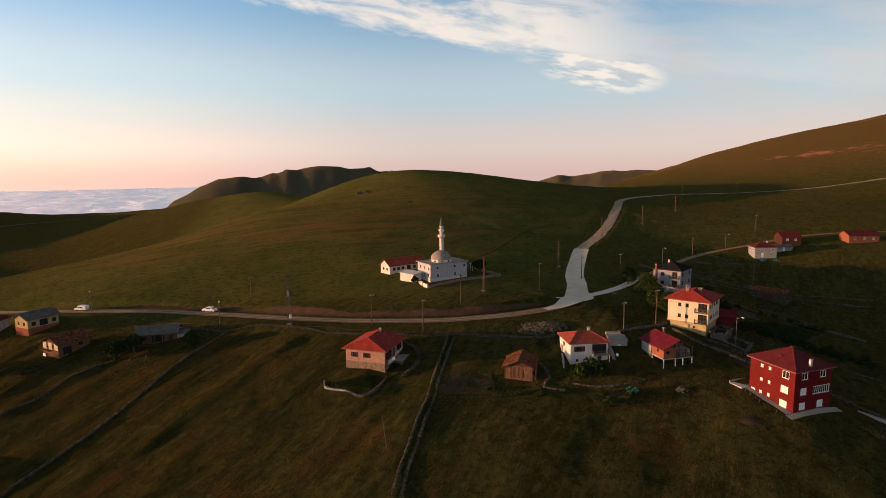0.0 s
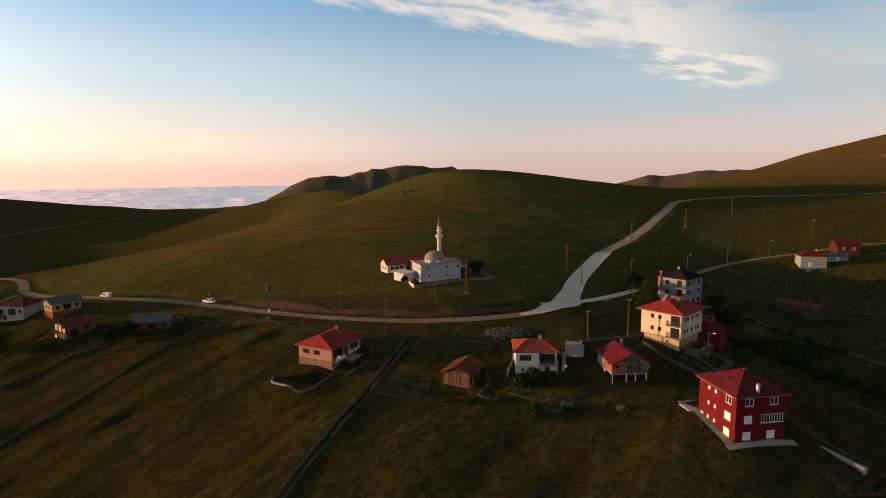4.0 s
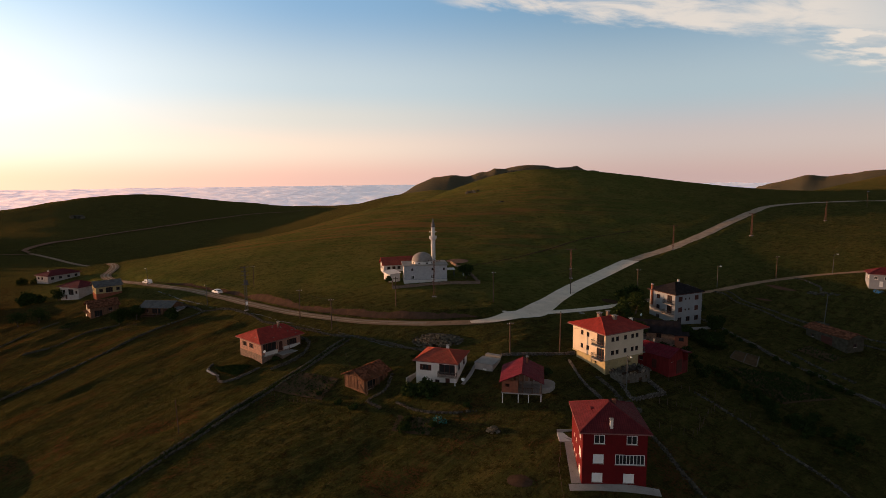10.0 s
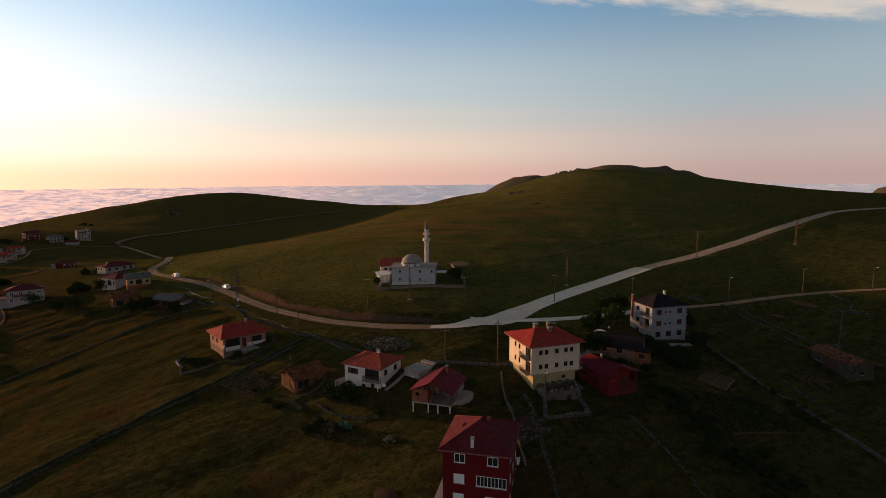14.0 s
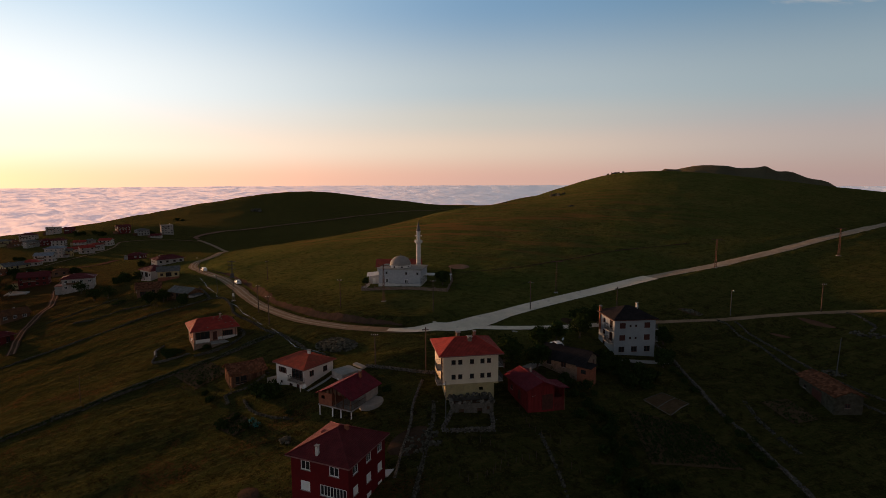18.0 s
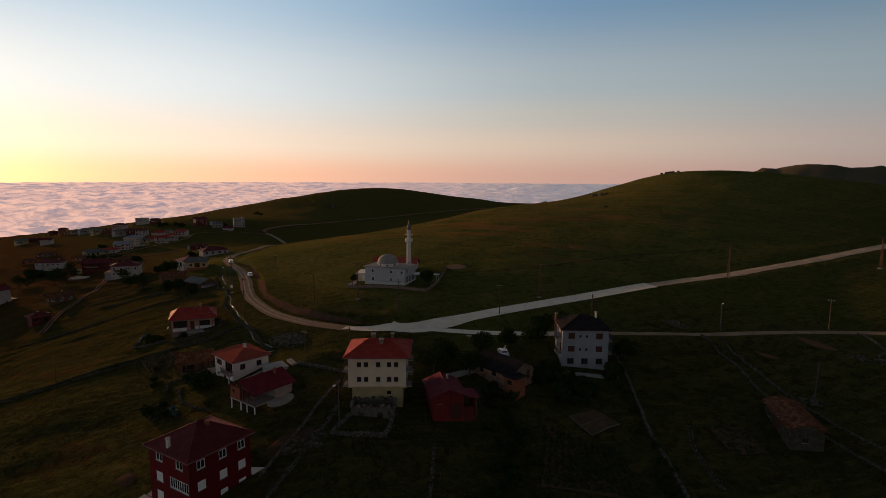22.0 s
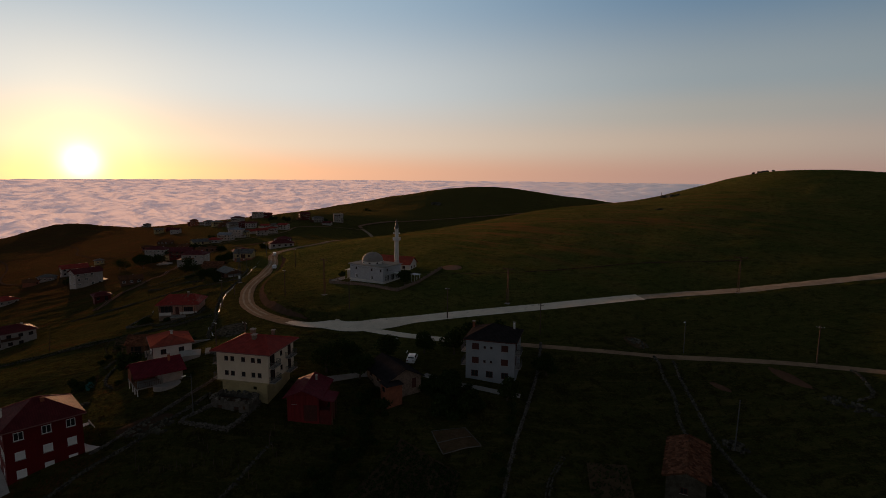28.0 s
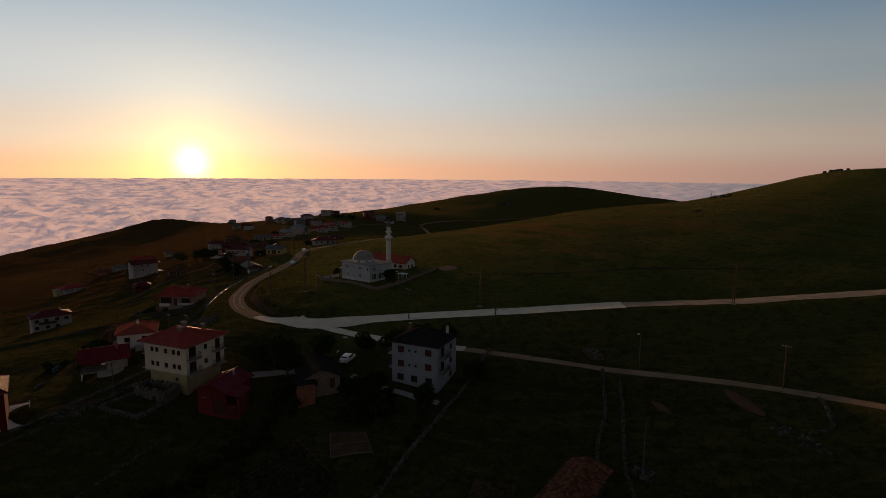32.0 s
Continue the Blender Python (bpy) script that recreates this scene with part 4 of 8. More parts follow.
def gable_roof(parent, w, d, z, over, rise, material, wall=None, along="x", trim=None, name="roof", thick=0.12, sag=0.0):
    """A gabled roof whose ridge runs along x or y, and the gable triangles."""
    if along == "y":
        w, d = d, w
    turn = Matrix.Rotation(radians(90), 4, "Z") if along == "y" else Matrix.Identity(4)
    a, b = w / 2 + over, d / 2 + over
    k = rise / (d / 2)
    ze = z - over * k
    bm = bmesh.new()
    n = 8
    rows = []
    for i in range(n + 1):
        x = -a + 2 * a * i / n
        dip = sag * math.sin(math.pi * i / n)
        rows.append([bm.verts.new(c) for c in ((x, -b, ze), (x, 0, z + rise - dip), (x, b, ze), (x, b, ze - thick), (x, 0, z + rise - thick - dip), (x, -b, ze - thick))])
    for p, q in zip(rows, rows[1:]):
        for s in range(6):
            e = (s + 1) % 6
            bm.faces.new((p[s], q[s], q[e], p[e]))
    for rr, flip in ((rows[0], False), (rows[-1], True)):
        for quad in ((rr[0], rr[1], rr[4], rr[5]), (rr[1], rr[2], rr[3], rr[4])):
            bm.faces.new(quad if not flip else quad[::-1])
    bmesh.ops.recalc_face_normals(bm, faces=bm.faces[:])
    uv_roof(bm)
    bmesh.ops.transform(bm, matrix=turn, verts=bm.verts[:])
    ob = part(name, bm, material, parent)
    bm = bmesh.new()
    tube(bm, (-a, 0, z + rise + 0.03 - sag * 0.5), (a, 0, z + rise + 0.03 - sag * 0.5), 0.09, sides=6)
    bmesh.ops.transform(bm, matrix=turn, verts=bm.verts[:])
    part("ridge_cap", bm, material, ob)
    if wall:
        for sx in (-1, 1):
            bm = bmesh.new()
            x0, x1 = sx * w / 2, sx * (w / 2 - 0.2)
            tri = [(0 + x, y, zz) for x in (x0, x1) for y, zz in ((-d / 2, z), (d / 2, z), (0, z + rise - thick))]
            v = [bm.verts.new(c) for c in tri]
            for f in ((0, 1, 2), (5, 4, 3), (0, 3, 4, 1), (1, 4, 5, 2), (2, 5, 3, 0)):
                bm.faces.new([v[i] for i in f])
            bmesh.ops.recalc_face_normals(bm, faces=bm.faces[:])
            bmesh.ops.transform(bm, matrix=turn, verts=bm.verts[:])
            part("gable", bm, wall, parent)
    return ob


def chimney(parent, x, y, z0, z1, size=0.55, material=None, cap=True):
    bm = bmesh.new()
    box(bm, x - size / 2, y - size / 2, z0, x + size / 2, y + size / 2, z1)
    ob = part("chimney", bm, material or WHITE, parent)
    if cap:
        bm = bmesh.new()
        box(bm, x - size * 0.68, y - size * 0.68, z1 + 0.18, x + size * 0.68, y + size * 0.68, z1 + 0.26)
        for sx in (-1, 1):
            for sy in (-1, 1):
                box(bm, x + sx * size * 0.4 - 0.05, y + sy * size * 0.4 - 0.05, z1, x + sx * size * 0.4 + 0.05, y + sy * size * 0.4 + 0.05, z1 + 0.18)
        part("chimney_cap", bm, SLABSTONE, ob)
    return ob


def railing(parent, points, z, height=0.95, material=None, gap=0.16):
    """A balcony railing along plan points at floor level z: rails, posts and bars."""
    material = material or STEEL
    ob = new("railing")
    ob.parent = parent
    for p, q in zip(points, points[1:]):
        p, q = Vector((*p, z)), Vector((*q, z))
        up = Vector((0, 0, height))
        for h in (0.08, 1.0):
            bm = bmesh.new()
            tube(bm, p + up * h, q + up * h, 0.035, sides=6)
            part("rail", bm, material, ob)
        bm = bmesh.new()
        tube(bm, (0, 0, 0), up, 0.024, sides=4)
        n = max(1, int((q - p).length / gap))
        first = part("bar", bm, material, ob)
        first.location = p
        for i in range(1, n + 1):
            more = new("bar", first.data)
            more.parent = ob
            more.location = p.lerp(q, i / n)
    return ob


def balcony(parent, x0, y0, x1, y1, z, sides, material=None):
    """A slab with a railing along the listed plan points."""
    ob = box_part("balcony", (x0, y0, z - 0.16, x1, y1, z), SLABSTONE, parent)
    railing(ob, sides, z, material=material)
    return ob


def house(x, y, z, turn, w, d, h, wall, label, name="house", base=1.2, windows=(), roof="hip", roof_mat=None, rise=1.8, over=0.5, chimneys=(), trim=None, along="x", plinth=None, sag=0.0, category="house", group="", roof_trim=None, hip=1.0):
    """A house: walls with openings, windows, roof and chimneys. windows: (face, u, sill, width, height, style)."""
    ob = thing(name, x, y, z, turn, label, category, group)
    part("wall", shell(w, d, -base, h, [q[:5] for q in windows]), wall, ob)
    # dark rooms behind the openings
    inner = bmesh.new()
    box(inner, -w / 2 + 0.2, -d / 2 + 0.2, -base + 0.1, w / 2 - 0.2, d / 2 - 0.2, h - 0.05)
    part("inner_shell", inner, GREY, ob)
    if plinth:
        bm = bmesh.new()
        for p, u, n, length in face_frames(w + 0.08, d + 0.08).values():
            q = p + u * length
            inn = n * -0.12
            lo, hi = Vector((0, 0, -base)), Vector((0, 0, plinth[0]))
            for quad in ((p + lo, q + lo, q + hi, p + hi), (p + hi, q + hi, q + hi + inn, p + hi + inn)):
                bm.faces.new([bm.verts.new(c) for c in quad])
        part("plinth", bm, plinth[1], ob)
    for f, u, s, a, b, *style in windows:
        window(ob, w, d, f, u, s, a, b, style[0] if style else "plain", trim)
    if roof == "hip":
        hip_roof(ob, w, d, h, over, rise, roof_mat or ROOF_RED, trim=roof_trim, hip=hip)
    elif roof == "gable":
        gable_roof(ob, w, d, h, over, rise, roof_mat or ROOF_RED, wall, along, sag=sag)
    elif roof == "flat":
        box_part("roof", (-w / 2 - over, -d / 2 - over, h, w / 2 + over, d / 2 + over, h + 0.2), roof_mat or SLABSTONE, ob)
    for c in chimneys:
        chimney(ob, *c)
    return ob


def stones(bm_verts, faces, rng, x, y, z, s):
    """Add one rough stone."""
    k = len(bm_verts)
    c = np.array([(-1, -1, -1), (1, -1, -1), (1, 1, -1), (-1, 1, -1), (-0.8, -0.8, 1), (0.8, -0.8, 1), (0.8, 0.8, 1), (-0.8, 0.8, 1)], float)
    c = c * (np.array([s, s * rng.uniform(0.6, 1.0), s * rng.uniform(0.45, 0.8)]) / 2) * rng.uniform(0.75, 1.2, (8, 3))
    a = rng.uniform(0, 6.28)
    ca, sa = math.cos(a), math.sin(a)
    for p in c:
        bm_verts.append((x + p[0] * ca - p[1] * sa, y + p[0] * sa + p[1] * ca, z + p[2]))
    for f in ((3, 2, 1, 0), (4, 5, 6, 7), (0, 1, 5, 4), (1, 2, 6, 5), (2, 3, 7, 6), (3, 0, 4, 7)):
        faces.append([k + i for i in f])

# ---- the houses ----
def red_house():
    wins = [("front", 2.3, 6.6, 1.45, 1.3), ("front", 6.7, 6.6, 1.45, 1.3), ("front", 2.2, 3.7, 1.45, 1.35, "shutter"), ("front", 6.5, 3.6, 4.0, 1.5, "strip"),
            ("front", 2.1, 0.95, 1.45, 1.35, "shutter"), ("front", 6.4, 0.95, 1.45, 1.35, "shutter")]
    wins += [("left", 7.6, 6.5, 1.4, 1.4), ("left", 7.5, 3.7, 1.5, 1.35, "shutter"), ("left", 7.4, 0.95, 1.5, 1.35, "shutter")]
    wins += [("left", u, s, 0.55, 0.6, "shutter") for u in (2.6, 4.3) for s in (7.0, 4.3, 1.8)] + [("left", 0.9, 0.3, 0.9, 2.0, "door")]
    wins += [("right", u, s, 1.2, 1.25, k) for s, k in ((6.6, "plain"), (3.7, "shutter"), (0.95, "shutter")) for u in (1.7, 5.0, 8.0)]
    ob = house(65.1, 99.4, -2.0, 17.9, 8.8, 9.5, 8.25, RED, "three-storey house with deep red walls and white shutters", windows=wins, rise=2.5, over=0.5, roof_mat=ROOF_MAROON, base=2.5,
               chimneys=[(-0.46, -4.35, 8.6, 9.9, 0.4, WHITE)])
    box_part("roof_vent", (0.65, 0.3, 10.3, 1.15, 0.8, 10.95), BRICKISH, ob)
    box_part("roof_hatch", (-2.6, -0.4, 9.55, -1.9, 0.3, 9.85), ROOF_MAROON, ob)
    # raised terrace along the uphill wall, with steps
    box_part("terrace", (-6.2, 4.78, -1.5, 4.6, 7.6, 2.0), GREY, ob)
    box_part("terrace_slab", (-6.35, 4.78, 2.0, 4.75, 7.75, 2.16), WHITE, ob)
    box_part("terrace_wall", (-6.35, 7.6, 2.16, 1.2, 7.75, 2.6), SLABSTONE, ob)
    for i in range(7):
        box_part("step", (4.75 + 0.32 * i, 5.2, -1.5, 5.07 + 0.32 * i, 7.2, 1.85 - 0.27 * i), SLABSTONE, ob)
    return ob


def cream_house():
    wins = [("front", u, s, 0.75, 0.85) for s in (0.9, 3.55) for u in (1.9, 3.1, 5.2, 7.1, 8.3)]
    wins += [("left", u, s, 0.75, 0.9) for s in (0.9, 3.6) for u in (2.7, 4.4)] + [("left", 7.9, s, 2.0, 2.1, "wide") for s in (0.1, 2.8)]
    wins += [("right", 1.5, s, 1.6, 2.1, "wide") for s in (0.1, 2.8)] + [("right", 4.6, s, 0.8, 0.9) for s in (0.9, 3.6)] + [("right", 7.6, s, 1.2, 2.0, "wide") for s in (0.1, 2.8)]
    ob = house(61.5, 131.8, 6.2, 50.1, 10.0, 9.2, 5.25, CREAM, "cream three-storey house with a red hipped roof", windows=wins, rise=1.8, over=0.8, roof_mat=ROOF_RED, hip=0.72, base=0.0,
               chimneys=[(-1.2, 1.2, 6.0, 7.6, 0.7, OLDSTONE), (0.5, -1.2, 6.0, 7.35, 0.7, OLDSTONE), (2.2, 2.4, 6.0, 7.3, 0.5, OLDSTONE)], trim=DARKWOOD)
    box_part("floor_slab", (-5.05, -4.65, -0.25, 5.05, 4.65, 0.0), OCHRE, ob)
    part("ground_floor", shell(8.8, 8.2, -5.2, -0.25, [("left", 5.5, -1.4, 0.5, 0.4), ("front", 6.4, -1.6, 0.7, 0.6)]), OCHRE, ob, "ochre ground floor set back")
    for z in (0.06, 2.72):
        balcony(ob, -6.0, -4.4, -5.01, -1.7, z, [(-5.05, -1.75), (-5.95, -1.75), (-5.95, -4.35), (-5.05, -4.35)])
        balcony(ob, 5.01, -4.4, 6.0, -1.8, z, [(5.05, -4.35), (5.95, -4.35), (5.95, -1.85), (5.05, -1.85)])
        balcony(ob, 5.01, 1.4, 6.0, 4.2, z, [(5.05, 1.45), (5.95, 1.45), (5.95, 4.15), (5.05, 4.15)])
    return ob


def white_house():
    wins = [("front", 2.0, 2.6, 1.3, 1.15, "leaves"), ("front", 6.4, 2.0, 3.2, 2.1, "wide"), ("front", 1.5, 0.4, 0.6, 0.5), ("front", 4.4, 0.3, 0.9, 0.6), ("front", 6.5, 0.15, 0.9, 1.5, "door"),
            ("right", 2.0, 2.6, 1.1, 1.1), ("right", 5.5, 2.6, 1.1, 1.1), ("left", 3.0, 2.6, 1.0, 1.0)]
    ob = house(30.8, 118.1, 1.2, 5.0, 8.3, 7.6, 4.4, WHITE, "white two-storey house with a clay tile roof", windows=wins, rise=1.5, over=0.5, roof_mat=ROOF_CLAY, hip=0.75, base=2.2, chimneys=[(1.2, 0.2, 5.2, 6.6, 0.5)], trim=DARKWOOD)
    balcony(ob, 0.6, -4.9, 4.4, -3.81, 1.95, [(0.65, -3.85), (0.65, -4.85), (4.35, -4.85), (4.35, -3.85)])
    bm = bmesh.new()
    tube(bm, (4.15, -4.75, -1.2), (4.15, -4.75, 1.8), 0.09)
    part("post", bm, WHITEPAINT, ob)
    return ob


def pink_house():
    wins = [("front", 2.2, 2.9, 1.0, 1.1, "leaves"), ("front", 5.2, 2.9, 1.0, 1.1, "leaves"), ("front", 3.9, 0.6, 0.45, 0.45),
            ("right", 2.2, 2.5, 3.4, 1.9, "wide"), ("right", 5.1, 1.95, 1.0, 2.2, "door"), ("right", 8.2, 2.7, 2.6, 1.4, "strip")]
    ob = house(-16.3, 122.4, -0.9, -18.0, 9.5, 10.6, 4.7, PINK, "old house with peeling pink plaster and a faded red roof", windows=wins, rise=2.1, over=0.7, roof_mat=ROOF_RED, hip=0.45, base=2.0, chimneys=[(0.5, 2.0, 5.9, 7.5, 0.45, OLDSTONE)], trim=DARKWOOD, plinth=(1.9, OLDSTONE))
    box_part("terrace", (4.85, -1.4, -2.2, 7.2, 4.8, 1.55), OLDSTONE, ob)
    box_part("terrace_slab", (4.85, -1.5, 1.55, 7.3, 4.9, 1.68), SLABSTONE, ob)
    box_part("parapet", (5.5, -4.9, 1.9, 5.62, -1.6, 2.7), WHITE, ob, "whitewashed balcony parapet")
    box_part("white_panel", (4.755, 0.5, 1.7, 4.79, 5.25, 2.65), WHITE, ob, "whitewashed lower wall under the veranda windows")
    box_part("balcony_floor", (4.82, -4.9, 1.72, 5.7, -1.5, 1.88), SLABSTONE, ob)
    for y in (-4.8, -1.7, 1.5, 4.7):
        box_part("veranda_post", (5.45, y, 1.68, 5.57, y + 0.12, 4.7), WOOD, ob)
    for i in range(6):
        box_part("step", (7.3, 3.2, -2.0, 7.6 + 0.3 * i, 4.8, 1.4 - 0.24 * i), SLABSTONE, ob)
    # stones weighing down the roof sheets
    rng = np.random.RandomState(8)
    for i in range(26):
        v, f = [], []
        x, y = rng.uniform(-4.6, 4.6), rng.uniform(-5.2, 5.2)
        z = 4.86 + 2.1 * min(1 - abs(x) / 5.45, (6.0 - abs(y)) / 2.45)
        stones(v, f, rng, x, y, z + 0.06, rng.uniform(0.18, 0.34))
        mesh_object("roof_stone", v, f, OLDSTONE, ob)
    return ob


def lay_tiles(ob, w, d, z, rise, over, along, sag, seed):
    """Loose overlapping clay tiles in uneven courses on both slopes of a gabled roof."""
    rng = np.random.RandomState(seed)
    if along == "y":
        w, d = d, w
    slope = rise / (d / 2)
    turn = Matrix.Rotation(radians(90), 4, "Z") if along == "y" else Matrix.Identity(4)
    v, f = [], []
    for side in (-1, 1):
        for y in np.arange(0.12, d / 2 + over, 0.36):
            for x in np.arange(-w / 2 - over + 0.1, w / 2 + over, 0.42):
                if rng.uniform() < 0.05:
                    continue
                px, py = x + rng.uniform(-0.06, 0.06), y + rng.uniform(-0.07, 0.07)
                a, b = rng.uniform(0.17, 0.22), rng.uniform(0.18, 0.26)
                zz = z + rise - slope * py - sag * math.sin(math.pi * (px + w / 2 + over) / (w + 2 * over)) + 0.045 + rng.uniform(0, 0.05)
                tip = rng.uniform(-0.05, 0.05)
                k = len(v)
                for dx, dy, dz in ((-a, -b, 0), (a, -b, 0), (a, b, 0), (-a, b, 0), (-a * 0.8, -b, 0.07), (a * 0.8, -b, 0.07), (a * 0.8, b, 0.07), (-a * 0.8, b, 0.07)):
                    q = turn @ Vector((px + dx + tip * dy, side * (py + dy), zz + dz - slope * dy))
                    v.append(tuple(q))
                f += [tuple(k + i for i in t) for t in ((4, 5, 6, 7), (0, 1, 5, 4), (1, 2, 6, 5), (2, 3, 7, 6), (3, 0, 4, 7))]
    tiles = mesh_object("roof_tiles", v, f, TILE, ob)
    tiles["kind"] = "stuff"
    return tiles


def barn():
    ob = house(16.1, 113.1, -0.3, -15.0, 5.8, 6.8, 2.5, WOOD, "weathered timber barn with a sagging brown tile roof", name="barn", category="barn", base=1.6, windows=[("front", 1.2, 1.5, 0.45, 0.45), ("front", 4.4, 0.1, 1.1, 1.8, "door"), ("right", 1.9, 0.1, 2.4, 1.7, "wide")],
               roof="gable", rise=1.35, over=0.5, roof_mat=ROOF_OLD, trim=WOOD, sag=0.22, along="y")
    lay_tiles(ob, 5.8, 6.8, 2.5, 1.35, 0.5, "y", 0.22, 61)
    rng = np.random.RandomState(19)
    for i in range(20):
        x = -2.85 + 5.7 * (i + 0.5) / 20
        if 3.7 < x + 2.9 < 5.1:
            continue
        box_part("board", (x - 0.13, -3.44 - rng.uniform(0, 0.04), rng.uniform(-0.25, 0.15), x + 0.12, -3.405, 2.3 + rng.uniform(-0.15, 0.2)), WOOD, ob)
    for i in range(22):
        y = -3.35 + 6.7 * (i + 0.5) / 22
        if 0.5 < y + 3.4 < 3.2:
            continue
        box_part("board", (2.905, y - 0.14, rng.uniform(-0.3, 0.2), 2.94 + rng.uniform(0, 0.04), y + 0.13, 2.3 + rng.uniform(-0.2, 0.15)), WOOD, ob)
    for y in (-3.3, -1.8, 0.1):
        box_part("prop", (3.5, y - 0.06, -1.4, 3.62, y + 0.06, 2.1), POLEWOOD, ob)
    box_part("rail", (3.52, -3.4, 0.75, 3.6, 0.2, 0.87), POLEWOOD, ob)
    # planks leaning against the walls
    for i, (x, y, a) in enumerate(((3.4, 1.6, 38), (3.5, 2.2, 44), (3.3, 2.9, 33), (3.1, -3.8, 30))):
        plank = box_part("leaning_plank", (-0.1, -0.04, -0.2, 0.1, 0.04, 2.6), WOOD, ob)
        plank.matrix_basis = pose(x + 0.8, y, -0.5, 0, -a, 12 * i)
    return ob


def stilt_house():
    ob = thing("stilt_house", 48.2, 115.2, 1.1, 13.0, "half-built hut on white stilts with a wine-red roof", "house")
    box_part("floor_slab", (-3.6, -4.2, 1.85, 3.6, 4.0, 2.05), SLABSTONE, ob)
    for x in (-3.4, -0.6, 1.2, 3.4):
        for y in (-4.0, 0.0):
            box_part("stilt", (x - 0.085, y - 0.085, -1.2, x + 0.085, y + 0.085, 1.85), WHITEPAINT, ob)
    part("brick_room", shell(2.9, 4.0, 2.05, 4.3, [("front", 1.0, 3.1, 0.7, 0.6), ("left", 2.0, 3.1, 0.6, 0.6)]), BRICKISH, ob).location = (-2.1, -2.1, 0)
    part("back_wall", shell(7.0, 3.6, -1.0, 4.3, []), GREY, ob).location = (0, 2.1, 0)
    for x in (0.2, 1.8, 3.35):
        box_part("porch_post", (x - 0.07, -4.1, 2.05, x + 0.07, -3.96, 4.4), WOOD, ob)
    railing(ob, [(-0.6, -4.1), (3.45, -4.1), (3.45, 0.2)], 2.05, material=WOOD, gap=0.3)
    for i in range(9):
        x = -3.4 + 0.85 * i
        hh = 4.3 + 1.5 * (1 - abs(x) / 3.6)
        box_part("gable_board", (x - 0.3, -3.98, 4.3, x + 0.3, -3.94, hh - 0.25), WOOD, ob)
    gable_roof(ob, 7.0, 8.2, 4.3, 0.45, 1.6, ROOF_WINE, None, "y")
    chimney(ob, 0.8, 2.2, 5.2, 6.6, 0.4, BRICKISH)
    return ob


def grey_house():
    wins = [("front", u, s, 1.35, 1.25, "blind") for s in (6.1, 3.35) for u in (1.9, 7.6)] + [("front", u, s, 0.45, 0.5) for s in (6.4, 3.6) for u in (3.7, 5.0)] + [("front", u, 0.7, 1.35, 1.25) for u in (1.8, 4.7, 7.7)]
    wins += [("left", 6.8, s, 1.6, 2.0, "wide") for s in (5.6, 2.9)] + [("left", 3.0, s, 1.1, 1.1) for s in (6.1, 3.35, 0.7)]
    wins += [("right", 2.2, s, 1.6, 2.0, "wide") for s in (5.6, 2.9)] + [("right", 6.0, s, 1.1, 1.1) for s in (6.1, 3.35, 0.7)]
    ob = house(74.3, 175.3, 3.0, 46.7, 9.5, 8.6, 8.0, SHADEBLUE, "pale blue-grey three-storey house with brown window frames", windows=wins, rise=2.1, over=0.45, roof_mat=ROOF_DARK, base=2.0, trim=DARKWOOD,
               chimneys=[(-4.9, 3.4, 4.0, 9.4, 0.45, BRICKISH), (3.6, 2.6, 8.3, 10.0, 0.4)], roof_trim=DARKWOOD)
    for z in (5.5, 2.8):
        balcony(ob, -5.8, -4.1, -4.76, -1.0, z, [(-4.8, -1.05), (-5.75, -1.05), (-5.75, -4.05), (-4.8, -4.05)])
        balcony(ob, 4.76, -3.6, 5.8, -0.6, z, [(4.8, -3.55), (5.75, -3.55), (5.75, -0.65), (4.8, -0.65)])
    return ob


def stone_shed():
    ob = house(112.4, 185.0, -2.6, -53.0, 11.6, 5.2, 3.7, STONE, "low stone shed with a patched orange tile roof", name="shed", category="shed", base=1.8, windows=[("front", 2.0, 1.5, 0.8, 0.7), ("front", 6.0, 0.6, 3.2, 2.0, "door"), ("right", 2.4, 1.2, 1.0, 0.9)],
                 roof="gable", rise=0.9, over=0.5, roof_mat=ROOF_OLD, trim=DARKWOOD, sag=0.1)
    lay_tiles(ob, 11.6, 5.2, 3.7, 0.9, 0.5, "x", 0.1, 62)
    return ob


